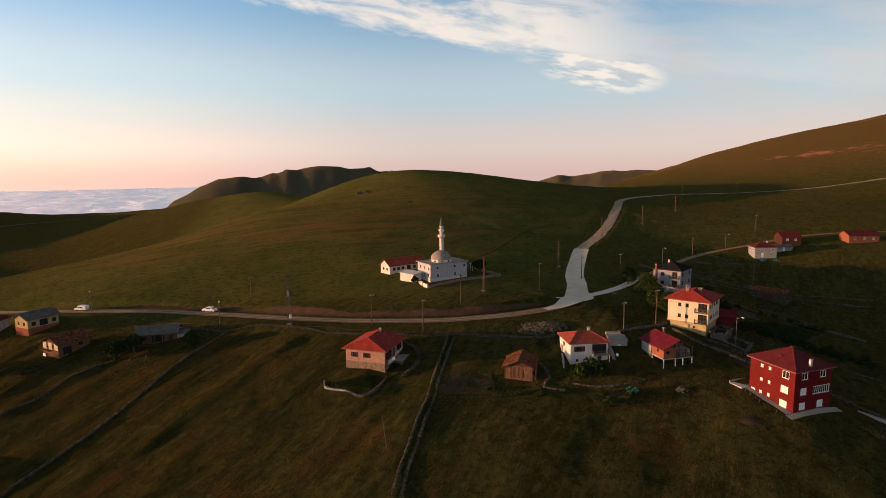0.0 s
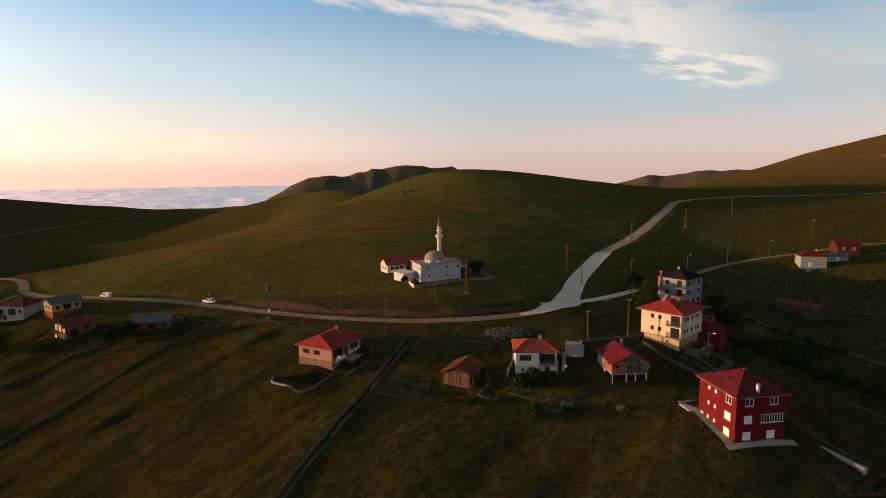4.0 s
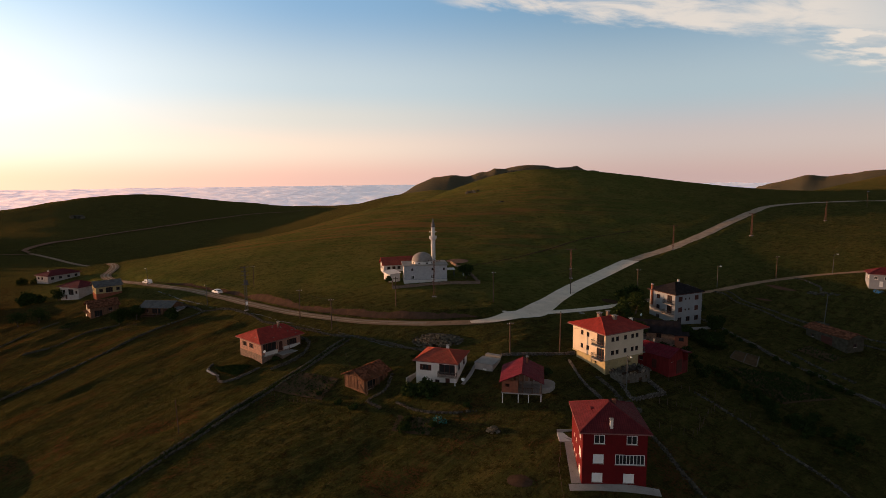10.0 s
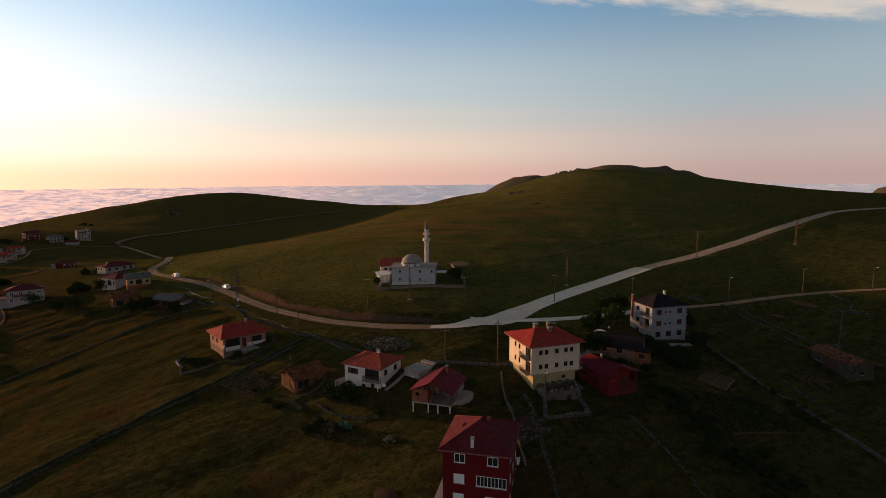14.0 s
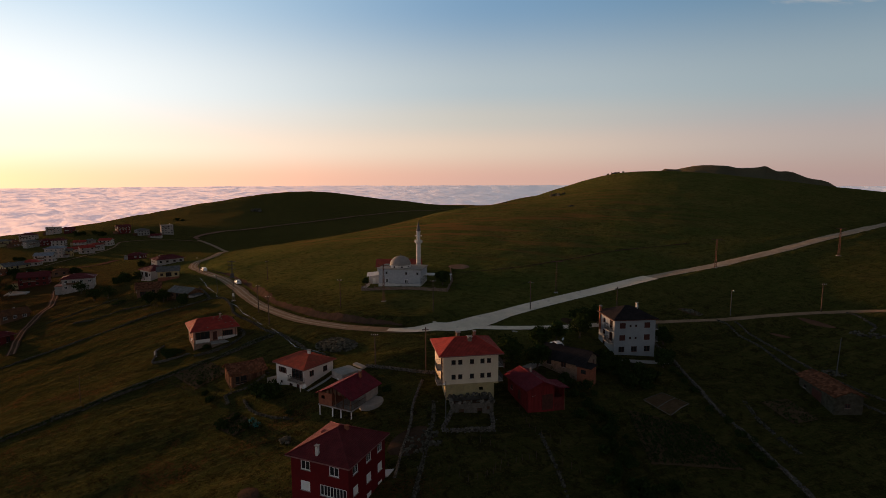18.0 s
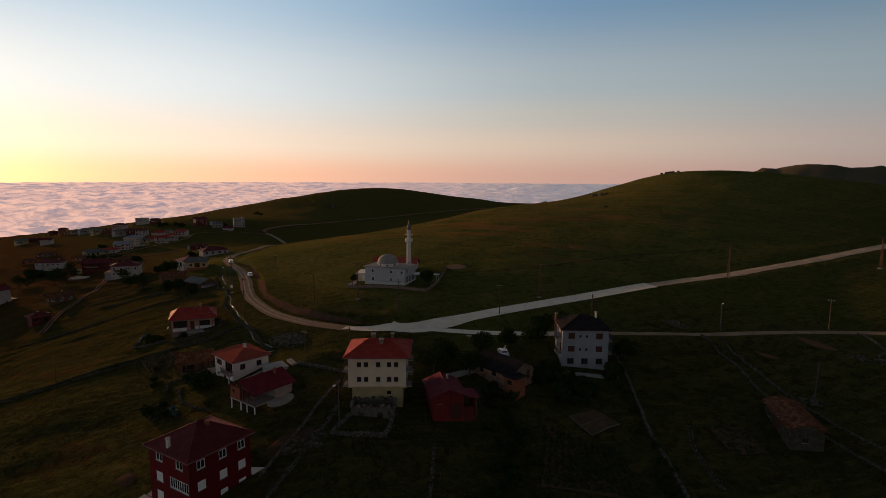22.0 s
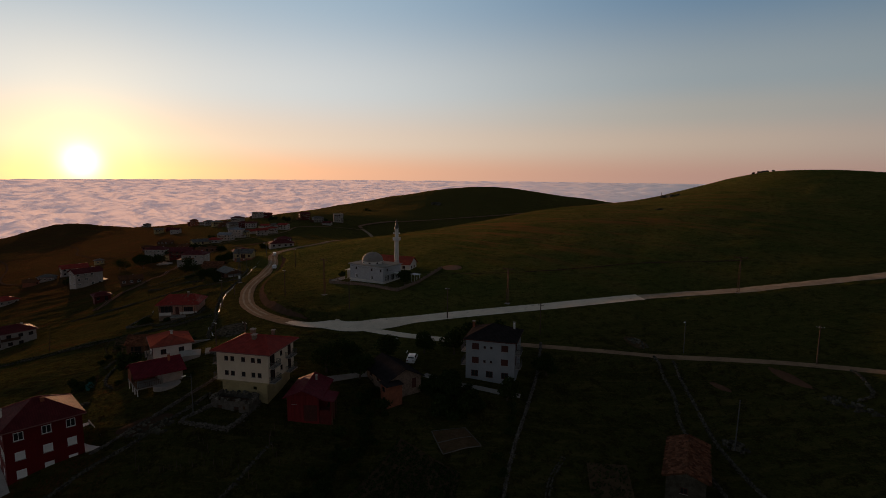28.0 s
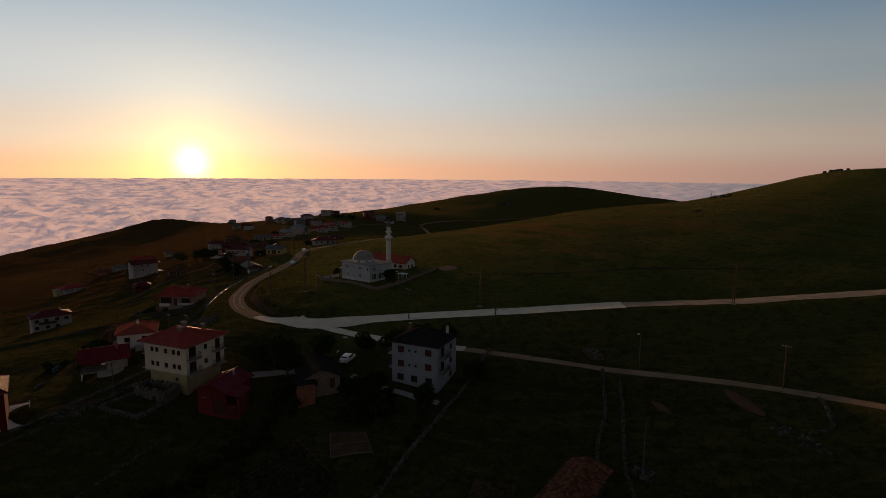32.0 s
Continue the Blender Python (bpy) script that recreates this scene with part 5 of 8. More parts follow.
def red_shed():
    ob = house(71.1, 139.0, 2.0, -29.4, 7.8, 5.4, 3.5, REDWOOD, "red-painted timber outbuilding with a wine-red metal roof", name="outbuilding", category="outbuilding", base=3.0, windows=[("front", 1.6, 1.2, 0.9, 0.8), ("front", 4.6, 0.2, 1.1, 1.9, "door"), ("right", 1.2, 2.0, 0.7, 0.6)],
               roof="gable", rise=1.1, over=0.6, roof_mat=ROOF_WINE, trim=DARKWOOD)
    # open lean-to on the uphill side
    box_part("back_panel", (0.5, 4.6, -2.4, 3.9, 4.7, 2.6), REDWOOD, ob)
    for x in (0.6, 2.3, 3.8):
        box_part("lean_to_post", (x - 0.06, 4.85, -2.6, x + 0.06, 4.97, 2.7), WOOD, ob)
    box_part("store_box", (2.4, 2.75, -2.6, 3.85, 4.5, 1.0), MAROONWALL, ob, "dark red block store under the lean-to")
    bm = bmesh.new()
    box(bm, 0.2, 0.0, 0.0, 4.5, 2.7, 0.1, turn=Matrix.Translation((0, 2.75, 3.1)) @ Matrix.Rotation(radians(-8), 4, "X"))
    uv_roof(bm)
    part("lean_to_roof", bm, ROOF_WINE, ob)
    for i in range(18):
        y = -2.7 + 5.4 * (i + 0.5) / 18
        box_part("board", (3.905, y - 0.13, -0.4, 3.925 + 0.012 * (i % 2), y + 0.13, 3.4), REDWOOD, ob)
    for i in range(26):
        x = -3.9 + 7.8 * (i + 0.5) / 26
        box_part("board", (x - 0.13, -2.725 - 0.012 * (i % 2), 2.2, x + 0.13, -2.705, 3.4), REDWOOD, ob)
    box_part("gate_panel", (3.93, 0.2, -0.9, 3.98, 2.4, 1.9), DARKWOOD, ob)
    chimney(ob, -1.6, 0.9, 3.9, 4.9, 0.3, GREY)
    return ob


def dark_roof_house():
    ob = house(70.2, 155.3, 3.2, 3.0, 9.4, 6.8, 2.6, OLDSTONE, "low stone house with a dark sheet roof", windows=[("front", 2.0, 1.0, 1.1, 1.0), ("front", 5.2, 1.0, 1.1, 1.0), ("right", 2.2, 1.0, 1.1, 1.0), ("right", 5.4, 0.2, 0.9, 1.9, "door")],
               roof="gable", rise=1.7, over=0.6, roof_mat=ROOF_DARK, trim=DARKWOOD, base=2.2, along="x")
    box_part("brick_annex", (3.9, -4.4, -2.4, 6.6, -1.4, 2.2), BRICKISH, ob, "orange brick annex")
    box_part("annex_roof", (3.7, -4.7, 2.2, 6.9, -1.2, 2.34), ROOF_DARK, ob)
    box_part("annex_window", (4.7, -4.43, 0.9, 5.7, -4.4, 1.7), GLASS, ob)
    return ob




for build in (red_house, cream_house, white_house, pink_house, barn, stilt_house, grey_house, stone_shed, red_shed, dark_roof_house):
    build()


# ---- the mosque on its terrace ----
def mosque():
    w, d, h = 13.6, 8.9, 5.2
    c = Vector((-4.4, 171.2, 0)) + Vector((math.cos(radians(29.5)), math.sin(radians(29.5)), 0)) * w / 2 + Vector((-math.sin(radians(29.5)), math.cos(radians(29.5)), 0)) * d / 2
    ob = thing("mosque", c.x, c.y, 8.6, 29.5, "small white village mosque with a grey dome and one minaret", "mosque")
    wins = [("front", u, 3.7, 0.6, 0.75) for u in (2.6, 9.0, 12.6)] + [("front", u, 1.0, 1.0, 1.2) for u in (2.7, 9.0)]
    wins += [("left", u, 3.5, 0.55, 0.8) for u in (2.0, 4.9, 7.6)] + [("left", u, 1.0, 1.0, 1.3) for u in (1.9, 4.6, 7.3)]
    wins += [("right", u, 0.6, 1.9, 2.1, "wide") for u in (2.0, 4.6, 7.2)] + [("right", 2.0, 3.8, 0.6, 0.7)]
    part("wall", shell(w, d, -1.5, h, [q[:5] for q in wins]), BLUEGREY, ob)
    bm = bmesh.new()
    box(bm, -w / 2 + 0.2, -d / 2 + 0.2, -1.4, w / 2 - 0.2, d / 2 - 0.2, h - 0.1)
    part("inner_shell", bm, GREY, ob)
    for f, u, s, a, b, *k in wins:
        window(ob, w, d, f, u, s, a, b, k[0] if k else "plain", DARKWOOD if s > 3 else WHITEPAINT)
    bm = bmesh.new()
    for p, u, n, length in face_frames(w + 0.12, d + 0.12).values():
        q = p + u * length
        for quad in ((p - Vector((0, 0, 1.5)), q - Vector((0, 0, 1.5)), q + Vector((0, 0, 0.75)), p + Vector((0, 0, 0.75))), (p + Vector((0, 0, 0.75)), q + Vector((0, 0, 0.75)), q + Vector((0, 0, 0.75)) - n * 0.1, p + Vector((0, 0, 0.75)) - n * 0.1)):
            bm.faces.new([bm.verts.new(v) for v in quad])
    part("plinth", bm, WHITE, ob)
    box_part("roof", (-w / 2 - 0.45, -d / 2 - 0.45, h, w / 2 + 0.45, d / 2 + 0.45, h + 0.28), SLABSTONE, ob, bevel=0.04)
    drum = bmesh.new()
    lathe(drum, [(3.4, h + 0.28), (3.4, h + 0.9), (3.55, h + 0.95), (3.55, h + 1.1), (3.2, h + 1.15)], 8)
    drum_ob = part("drum", drum, WHITE, ob)
    drum_ob.location = DOME_AT
    for k in range(8):
        a = 2 * math.pi * (k + 0.5) / 8
        win = box_part("drum_window", (-0.3, -0.04, h + 0.4, 0.3, 0.04, h + 0.85), GLASS, drum_ob)
        win.matrix_basis = Matrix.Rotation(a + math.pi / 2, 4, "Z") @ Matrix.Translation((0, -3.15, 0))
    dome = bmesh.new()
    prof = [(3.35 * math.cos(t), h + 1.1 + 2.75 * math.sin(t)) for t in np.linspace(0, math.pi / 2 - 0.001, 14)]
    lathe(dome, prof[:-1] + [(0, prof[-1][1])], 32)
    dome_ob = part("dome", dome, LEAD, ob)
    dome_ob.location = DOME_AT
    dome_ob.data.polygons.foreach_set("use_smooth", [True] * len(dome_ob.data.polygons))
    bm = bmesh.new()
    tube(bm, (0, 0, h + 3.8), (0, 0, h + 4.6), 0.04)
    bmesh.ops.create_icosphere(bm, subdivisions=1, radius=0.12, matrix=Matrix.Translation((0, 0, h + 4.15)))
    part("finial", bm, STEEL, dome_ob)
    # porch roof on the far side
    box_part("porch_roof", (w / 2 + 0.02, 0.6, 2.75, w / 2 + 3.4, 4.4, 2.9), ROOF_PALE, ob)
    for x, y in ((w / 2 + 3.2, 0.8), (w / 2 + 3.2, 2.5), (w / 2 + 3.2, 4.2)):
        bm = bmesh.new()
        tube(bm, (x, y, -1.0), (x, y, 2.75), 0.07)
        part("porch_post", bm, STEEL, ob)
    return ob


DOME_AT = (-0.7, -0.5, 0)
mosque()


def minaret():
    ob = thing("minaret", -0.8, 185.9, 8.6, 0, "slender white minaret with a balcony and grey cone", "minaret")
    bm = bmesh.new()
    lathe(bm, [(1.1, -1.0), (1.1, 4.6), (0.78, 5.6), (0.78, 5.9)], 8)
    part("pedestal", bm, BLUEGREY, ob)
    bm = bmesh.new()
    lathe(bm, [(0.76, 5.9), (0.72, 12.0), (0.85, 12.2), (1.15, 12.5)], 16)
    part("shaft", bm, WHITE, ob)
    bm = bmesh.new()
    lathe(bm, [(1.15, 12.5), (1.28, 12.6), (1.28, 13.4), (1.18, 13.4), (1.18, 12.7), (0.62, 12.7)], 16)
    part("gallery", bm, WHITE, ob)
    bm = bmesh.new()
    lathe(bm, [(0.62, 12.7), (0.6, 16.0), (0.74, 16.1), (0.74, 16.3)], 16)
    part("upper_shaft", bm, WHITE, ob)
    bm = bmesh.new()
    lathe(bm, [(0.76, 16.3), (0.36, 18.0), (0.0, 19.6)], 16)
    part("cone", bm, CONEGREY, ob)
    for k in range(4):
        a = radians(45 + 90 * k)
        bm = bmesh.new()
        tube(bm, (0.6 * math.cos(a), 0.6 * math.sin(a), 14.8), (1.15 * math.cos(a), 1.15 * math.sin(a), 14.8), 0.08, 0.24)
        part("loudspeaker", bm, WHITEPAINT, ob)
    return ob


minaret()

# ---- surface of the junction ----
def fork():
    """Concrete surfacing: a strip along the main road, widened into the mouth of the lane."""
    a = ROAD_WEST[i0:-1]
    line = np.r_[a, ROAD_NORTH[:i1]]
    t = np.gradient(line, axis=0)
    t /= np.hypot(t[:, 0], t[:, 1])[:, None]
    rows = []
    for i, (p, q) in enumerate(zip(line, t)):
        near = math.exp(-((p[0] - 39) ** 2 + (p[1] - 157) ** 2) / 45)
        open_up = min(1.0, 0.35 + i / 9)
        right, left = (3.1 + 2.2 * near) * open_up, 3.1 * open_up
        rows.append([(p[0] - q[1] * s, p[1] + q[0] * s) for s in np.linspace(-right, left, 9)])
    v = np.array(rows).reshape(-1, 2)
    v = np.c_[v, top_z(v[:, 0], v[:, 1]) + 0.17]
    ob = mesh_object("road_junction", v, grid_faces(len(line), 9), CONCRETE, smooth=True)
    tagged(ob, "pale concrete surfacing at the fork of the roads", "road", kind="structure")
    mouth = smooth_line([(42, 159), (51, 166.5), (60, 177), (66, 187)], 1.5)
    ob = ribbon("road_mouth", mouth, 1.6, CONCRETE, 0.15, wobble=0.1, seed=8)
    tagged(ob, "pale concrete strip at the mouth of the lane", "road", kind="structure")


fork()


def bank():
    """The raw earth cut on the uphill side of the road, with a ragged upper edge."""
    rng = np.random.RandomState(3)
    line = ROAD_WEST[(ROAD_WEST[:, 0] > -118) & (ROAD_WEST[:, 0] < 33)]
    line = smooth_line(line[::4], 0.8)
    t = np.gradient(line, axis=0)
    t /= np.hypot(t[:, 0], t[:, 1])[:, None]
    n = len(line)
    edge = np.convolve(rng.uniform(-1, 1, n + 8), np.ones(9) / 9, "valid")
    v = []
    for i in range(n):
        taper = min(1, i / 25, (n - 1 - i) / 12)
        top = 4.1 + (1.3 + 1.5 * edge[i]) * taper
        for s in np.linspace(3.9, max(top, 4.3), 6):
            v.append((line[i][0] - t[i][1] * s, line[i][1] + t[i][0] * s, s))
    v = np.array(v)
    z = top_z(v[:, 0], v[:, 1]) + 0.08 + rng.uniform(-0.03, 0.06, len(v))
    ob = mesh_object("earth_bank", np.c_[v[:, :2], z], grid_faces(n, 6), EARTH, smooth=True)
    tagged(ob, "raw brown earth bank cut beside the gravel road", "bank", kind="structure")


bank()


# ---- stone walls, heaps and ruins ----
def stone_wall(points, height, thick, label, seed, size=0.27, gaps=0.10, mat=None):
    """A dry stone wall of single stones along a plan line, with slumped stretches."""
    rng = np.random.RandomState(seed)
    height, thick = height * 0.55, thick * 0.5
    line = smooth_line(points, 1.0)
    zs = top_z(line[:, 0], line[:, 1])
    d = np.r_[0, np.cumsum(np.hypot(*np.diff(line, axis=0).T))]
    v, f = [], []
    total = d[-1]
    wav = rng.uniform(0, 6, 3)
    s = 0.0
    while s < total:
        x, y, z = np.interp(s, d, line[:, 0]), np.interp(s, d, line[:, 1]), np.interp(s, d, zs)
        local = height * (0.72 + 0.28 * math.sin(s * 0.35 + wav[0]) * math.sin(s * 0.13 + wav[1]))
        i = min(int(np.searchsorted(d, s)), len(line) - 1)
        t = line[i] - line[max(i - 1, 0)] if i else line[1] - line[0]
        t = t / max(np.hypot(*t), 1e-6)
        if rng.uniform() > gaps:
            for lay in np.arange(0, local, size * 0.62):
                w = thick * (1 - 0.35 * lay / max(height, 0.1))
                for side in ((-0.5, 0.0, 0.5) if thick > 0.9 else (-0.45, 0.45)):
                    o = side * w + rng.uniform(-0.08, 0.08)
                    j = rng.uniform(-0.1, 0.1)
                    stones(v, f, rng, x - t[1] * o + t[0] * j, y + t[0] * o + t[1] * j, z + lay + size * 0.2, size * rng.uniform(0.7, 1.25))
            if rng.uniform() < 0.25:
                o = rng.choice((-1, 1)) * thick * rng.uniform(0.8, 1.6)
                stones(v, f, rng, x - t[1] * o, y + t[0] * o, z + 0.06, size * rng.uniform(0.6, 1.0))
        s += size * 0.9
    ob = mesh_object("stone_wall", v, f, mat or STONE)
    return tagged(ob, label, "stone wall", "dry stone field walls")


stone_wall([(-96.4, 112), (-92.3, 117.5), (-89.3, 125.7), (-83, 132)], 0.8, 0.7, "low mossy dry stone wall across the meadow", 11)
stone_wall([(-81, 86), (-74.7, 98.2), (-70.4, 106.6), (-65.2, 123.8), (-62.4, 133), (-58.5, 143)], 0.9, 0.7, "long dry stone wall running down the meadow", 12)
stone_wall([(-84, 151), (-70, 147), (-58.5, 143.3), (-50, 143.3), (-36.7, 138.7), (-27, 134.6), (-13.9, 132.4), (-6.7, 131), (1.5, 130)], 0.9, 0.8, "dry stone wall following the little stream", 13)
LANE_PLAN = [(1.4, 129), (-0.6, 119.5), (-2.0, 112), (-3.0, 104.5), (-4.5, 98.7), (-5.6, 92.5), (-7.1, 85), (-8.0, 77), (-8.8, 68), (-9.4, 58)]
stone_wall([(x - 0.7, y + 0.1) for x, y in LANE_PLAN], 1.0, 0.6, "dry stone wall along one side of a sunken lane", 14)
stone_wall([(x + 0.7, y - 0.1) for x, y in LANE_PLAN], 0.8, 0.6, "dry stone wall along the other side of a sunken lane", 15)
stone_wall([(2.8, 130.3), (11.2, 128.9), (21.8, 126.5), (26.4, 126.6)], 0.9, 0.9, "tumbled dry stone wall behind the barn yard", 16)
stone_wall([(68, 192), (77.4, 184), (86, 175.5), (97, 164), (107.4, 154.9), (116, 146)], 1.2, 0.6, "pale dry stone wall beside the blue-grey house", 17, size=0.24, gaps=0.16, mat=PALESTONE)
stone_wall([(85.5, 208), (96.5, 201), (102.2, 195.8), (110.6, 190), (124, 183), (140, 176)], 0.7, 0.7, "low dry stone wall edging a field path", 18)
stone_wall([(89.6, 209), (98, 203.5), (106.5, 197.4), (113.3, 193.5), (128, 187), (145, 181)], 0.7, 0.7, "low dry stone wall on the far edge of a field path", 19)
stone_wall([(54.6, 127.5), (58.4, 121), (62.3, 116.2), (66, 110.3), (69, 106)], 1.1, 0.3, "narrow pale stone wall between two gardens", 20, size=0.2, gaps=0.0, mat=PALESTONE)
stone_wall([(60.5, 124), (64.3, 119.5), (69.6, 111.3), (75.5, 102.3), (79, 97.5), (84, 90)], 0.7, 0.8, "broken stone wall leading down past the red house", 21)
stone_wall([(78, 131), (86, 123.5), (93.1, 115.4), (98.2, 109.6), (106, 101)], 0.6, 0.6, "half-buried stone wall on the lower meadow", 22, gaps=0.3)
stone_wall([(-26.3, 113.8), (-25.6, 111.6), (-21.4, 109.8), (-17.4, 107.3), (-14.7, 109.3), (-12.8, 114.5)], 0.9, 0.34, "curved pale wall round a kitchen garden", 23, size=0.22, gaps=0.0, mat=PALESTONE)
stone_wall([(-25.8, 112.0), (-25.4, 111.2), (-22.4, 110.1), (-20.4, 109.3)], 0.8, 0.3, "whitewashed front of the kitchen garden wall", 34, size=0.24, gaps=0.0, mat=WHITE)
stone_wall([(-12, 128), (-8.4, 127), (-6, 122), (-7, 117.5), (-9.5, 114)], 1.3, 0.9, "rough stone wall beside the pink house", 24)
stone_wall([(20.5, 116), (21.8, 110.5), (20, 106.8), (24, 105)], 0.7, 0.7, "tumbled stone wall below the barn", 25)
stone_wall([(26, 107.2), (31, 105.8), (37, 105.9), (42, 107.5)], 0.6, 0.6, "low stone wall under the garden bushes", 26)
stone_wall([(66.4, 131.5), (70.5, 127.8), (72.6, 125)], 1.3, 0.9, "ruined stone wall below the cream house", 27, mat=PALESTONE)
stone_wall([(72.6, 125.3), (70, 121.5), (67.4, 118.6), (66.2, 121), (64.6, 124.4)], 1.2, 0.9, "ruined enclosure wall of loose stones", 28, mat=PALESTONE)
stone_wall([(100, 172), (104, 166), (111, 160)], 0.5, 1.2, "scattered stones along a field edge", 29, gaps=0.4)
stone_wall([(111, 231.5), (114, 229.4), (117.4, 226), (116.8, 222)], 0.9, 0.7, "remains of a stone fold in the pasture", 30, gaps=0.2)
stone_wall([(41.2, 125.6), (46.2, 127.8), (51.1, 129.9), (54.9, 132.0)], 1.3, 0.5, "low pale wall between the road and the gardens", 31, size=0.3, gaps=0.0, mat=PALESTONE)
stone_wall([(-110, 131), (-113, 118), (-112, 108)], 0.6, 0.6, "crumbling field wall below the timber house", 40, gaps=0.25)


LANE = smooth_line(LANE_PLAN, 0.5)
rng_l = np.random.RandomState(51)
lv, lf = [], []
for px, py in LANE:
    for _ in range(40):
        ox, oy, rr = px + rng_l.normal() * 0.36, py + rng_l.normal() * 0.36, rng_l.uniform(0.08, 0.2)
        a, b = rng_l.uniform(0, 6.28), rng_l.uniform(0.3, 0.9)
        zz = gz(ox, oy) + rng_l.uniform(0.0, 0.5)
        k = len(lv)
        lv += [(ox - rr * math.cos(a), oy - rr * math.sin(a), zz - rr * b), (ox - rr * 0.5 * math.sin(a), oy + rr * 0.5 * math.cos(a), zz), (ox + rr * math.cos(a), oy + rr * math.sin(a), zz + rr * b), (ox + rr * 0.5 * math.sin(a), oy - rr * 0.5 * math.cos(a), zz)]
        lf.append((k, k + 1, k + 2, k + 3))
tagged(mesh_object("lane_weeds", lv, lf, LEAF), "rank dark weeds choking the sunken lane", "weeds", kind="stuff")


def stone_heap(x, y, rx, ry, top, n, label, seed):
    rng = np.random.RandomState(seed)
    v, f = [], []
    z0 = gz(x, y)
    for _ in range(n):
        a, r = rng.uniform(0, 6.28), math.sqrt(rng.uniform(0, 1))
        px, py = x + rx * r * math.cos(a), y + ry * r * math.sin(a)
        stones(v, f, rng, px, py, gz(px, py) + top * (1 - r * r) * rng.uniform(0.7, 1.0), rng.uniform(0.35, 0.75))
    ob = mesh_object("stone_heap", v, f, STONE)
    return tagged(ob, label, "stone heap", kind="stuff")


stone_heap(24, 131.6, 6.2, 3.6, 0.9, 420, "wide heap of cleared field stones beside the road", 31)
stone_heap(112, 197, 2.2, 1.2, 0.5, 50, "small scatter of stones by the stone shed", 32)
stone_heap(66.5, 114.5, 2.5, 4.0, 0.15, 60, "loose pale rubble on bare ground", 33)


def ruin():
    """Stone stump of an old building under the cream house."""
    ob = thing("ruin", 66.3, 127.3, 1.7, 50.0, "roofless stone ruin with small openings", "ruin")
    part("wall", shell(7.2, 3.2, -1.5, 2.3, [("front", 1.6, 0.3, 0.9, 1.1), ("front", 4.8, 0.3, 0.9, 1.1), ("front", 6.3, 1.0, 0.5, 0.6)], 0.45), PALESTONE, ob)
    box_part("floor", (-3.5, -1.5, 0.8, 3.5, 1.5, 1.6), EARTH, ob)
    rng = np.random.RandomState(4)
    v, f = [], []
    for i in range(150):
        e = rng.randint(4)
        u = rng.uniform(-1, 1)
        x, y = ((u * 3.6, -1.6), (u * 3.6, 1.6), (-3.6, u * 1.6), (3.6, u * 1.6))[e]
        stones(v, f, rng, x, y, 2.3 + rng.uniform(0, 0.45), rng.uniform(0.3, 0.6))
    mesh_object("coping", v, f, PALESTONE, ob)


ruin()


# ---- stream beside the wall ----
def stream_material():
    m = bpy.data.materials.new("running_water")
    t = tree(m)
    n = node(t, "ShaderNodeTexNoise", Vector=node(t, "ShaderNodeNewGeometry").outputs["Position"], Scale=2.2, Detail=5.0, Roughness=0.7).outputs[0]
    b = node(t, "ShaderNodeBump", Height=n, Strength=0.35, Distance=0.2)
    p = node(t, "ShaderNodeBsdfPrincipled", Base_Color=blend(t, remap(t, n, 0.45, 0.6), (0.03, 0.03, 0.027), (0.07, 0.068, 0.065)), Roughness=0.38, Normal=b.outputs[0])
    t.links.new(p.outputs[0], node(t, "ShaderNodeOutputMaterial").inputs[0])
    return m


STREAM = smooth_line([(-96, 157.5), (-80, 152.2), (-66, 148), (-57, 144.8), (-48, 142.6), (-33, 138.4), (-22, 135.2), (-9, 132.6), (0, 131.2), (8, 128.8), (16, 127.6), (25, 127.4)], 1.0)
rng_s = np.random.RandomState(9)
STREAM = STREAM + np.c_[np.convolve(rng_s.uniform(-1, 1, len(STREAM) + 4), np.ones(5) / 5, "valid"), np.convolve(rng_s.uniform(-1, 1, len(STREAM) + 4), np.ones(5) / 5, "valid")] * 0.7
brook = ribbon("water_stream", STREAM, 0.09, stream_material(), 0.05, across=3, wobble=0.2, seed=12)
tagged(brook, "thin bright stream running beside a stone wall", "water", kind="structure")


# ---- mosque yard ----
def yard_wall(points, height, label, mat=None):
    ob = thing("yard_wall", *points[0], gz(*points[0]), 0, label, "wall")
    base = Vector((*points[0], gz(*points[0])))
    for p, q in zip(points, points[1:]):
        a, b = Vector((*p, gz(*p))) - base, Vector((*q, gz(*q))) - base
        n = max(1, int((b - a).length / 3.2))
        for i in range(n):
            s, e = a.lerp(b, i / n), a.lerp(b, (i + 1) / n)
            low = min(s.z, e.z)
            length = (e - s).to_2d().length
            m = Matrix.Translation((s.x, s.y, low)) @ Matrix.Rotation(math.atan2(e.y - s.y, e.x - s.x), 4, "Z")
            box_part("wall_panel", (0.22, -0.1, -1.0, length, 0.1, height - 0.1), mat or OLDSTONE, ob, turn=m)
            box_part("coping", (0.2, -0.15, height - 0.1, length, 0.15, height), OLDSTONE, ob, turn=m)
            box_part("pier", (-0.18, -0.18, -1.0, 0.2, 0.18, height + 0.2), OLDSTONE, ob, turn=m)
    return ob


yard_wall([(-5.0, 164.6), (5.3, 171.4), (18.2, 177.6)], 0.95, "low grey concrete wall with pale piers before the mosque")
yard_wall([(18.4, 177.8), (11.5, 188.5), (-1.5, 203)], 0.95, "low grey concrete wall climbing beside the mosque garden")
yard_wall([(-5.2, 164.8), (-8.2, 170.6)], 1.2, "short plastered wall with gate posts lit by the sun", WHITE)


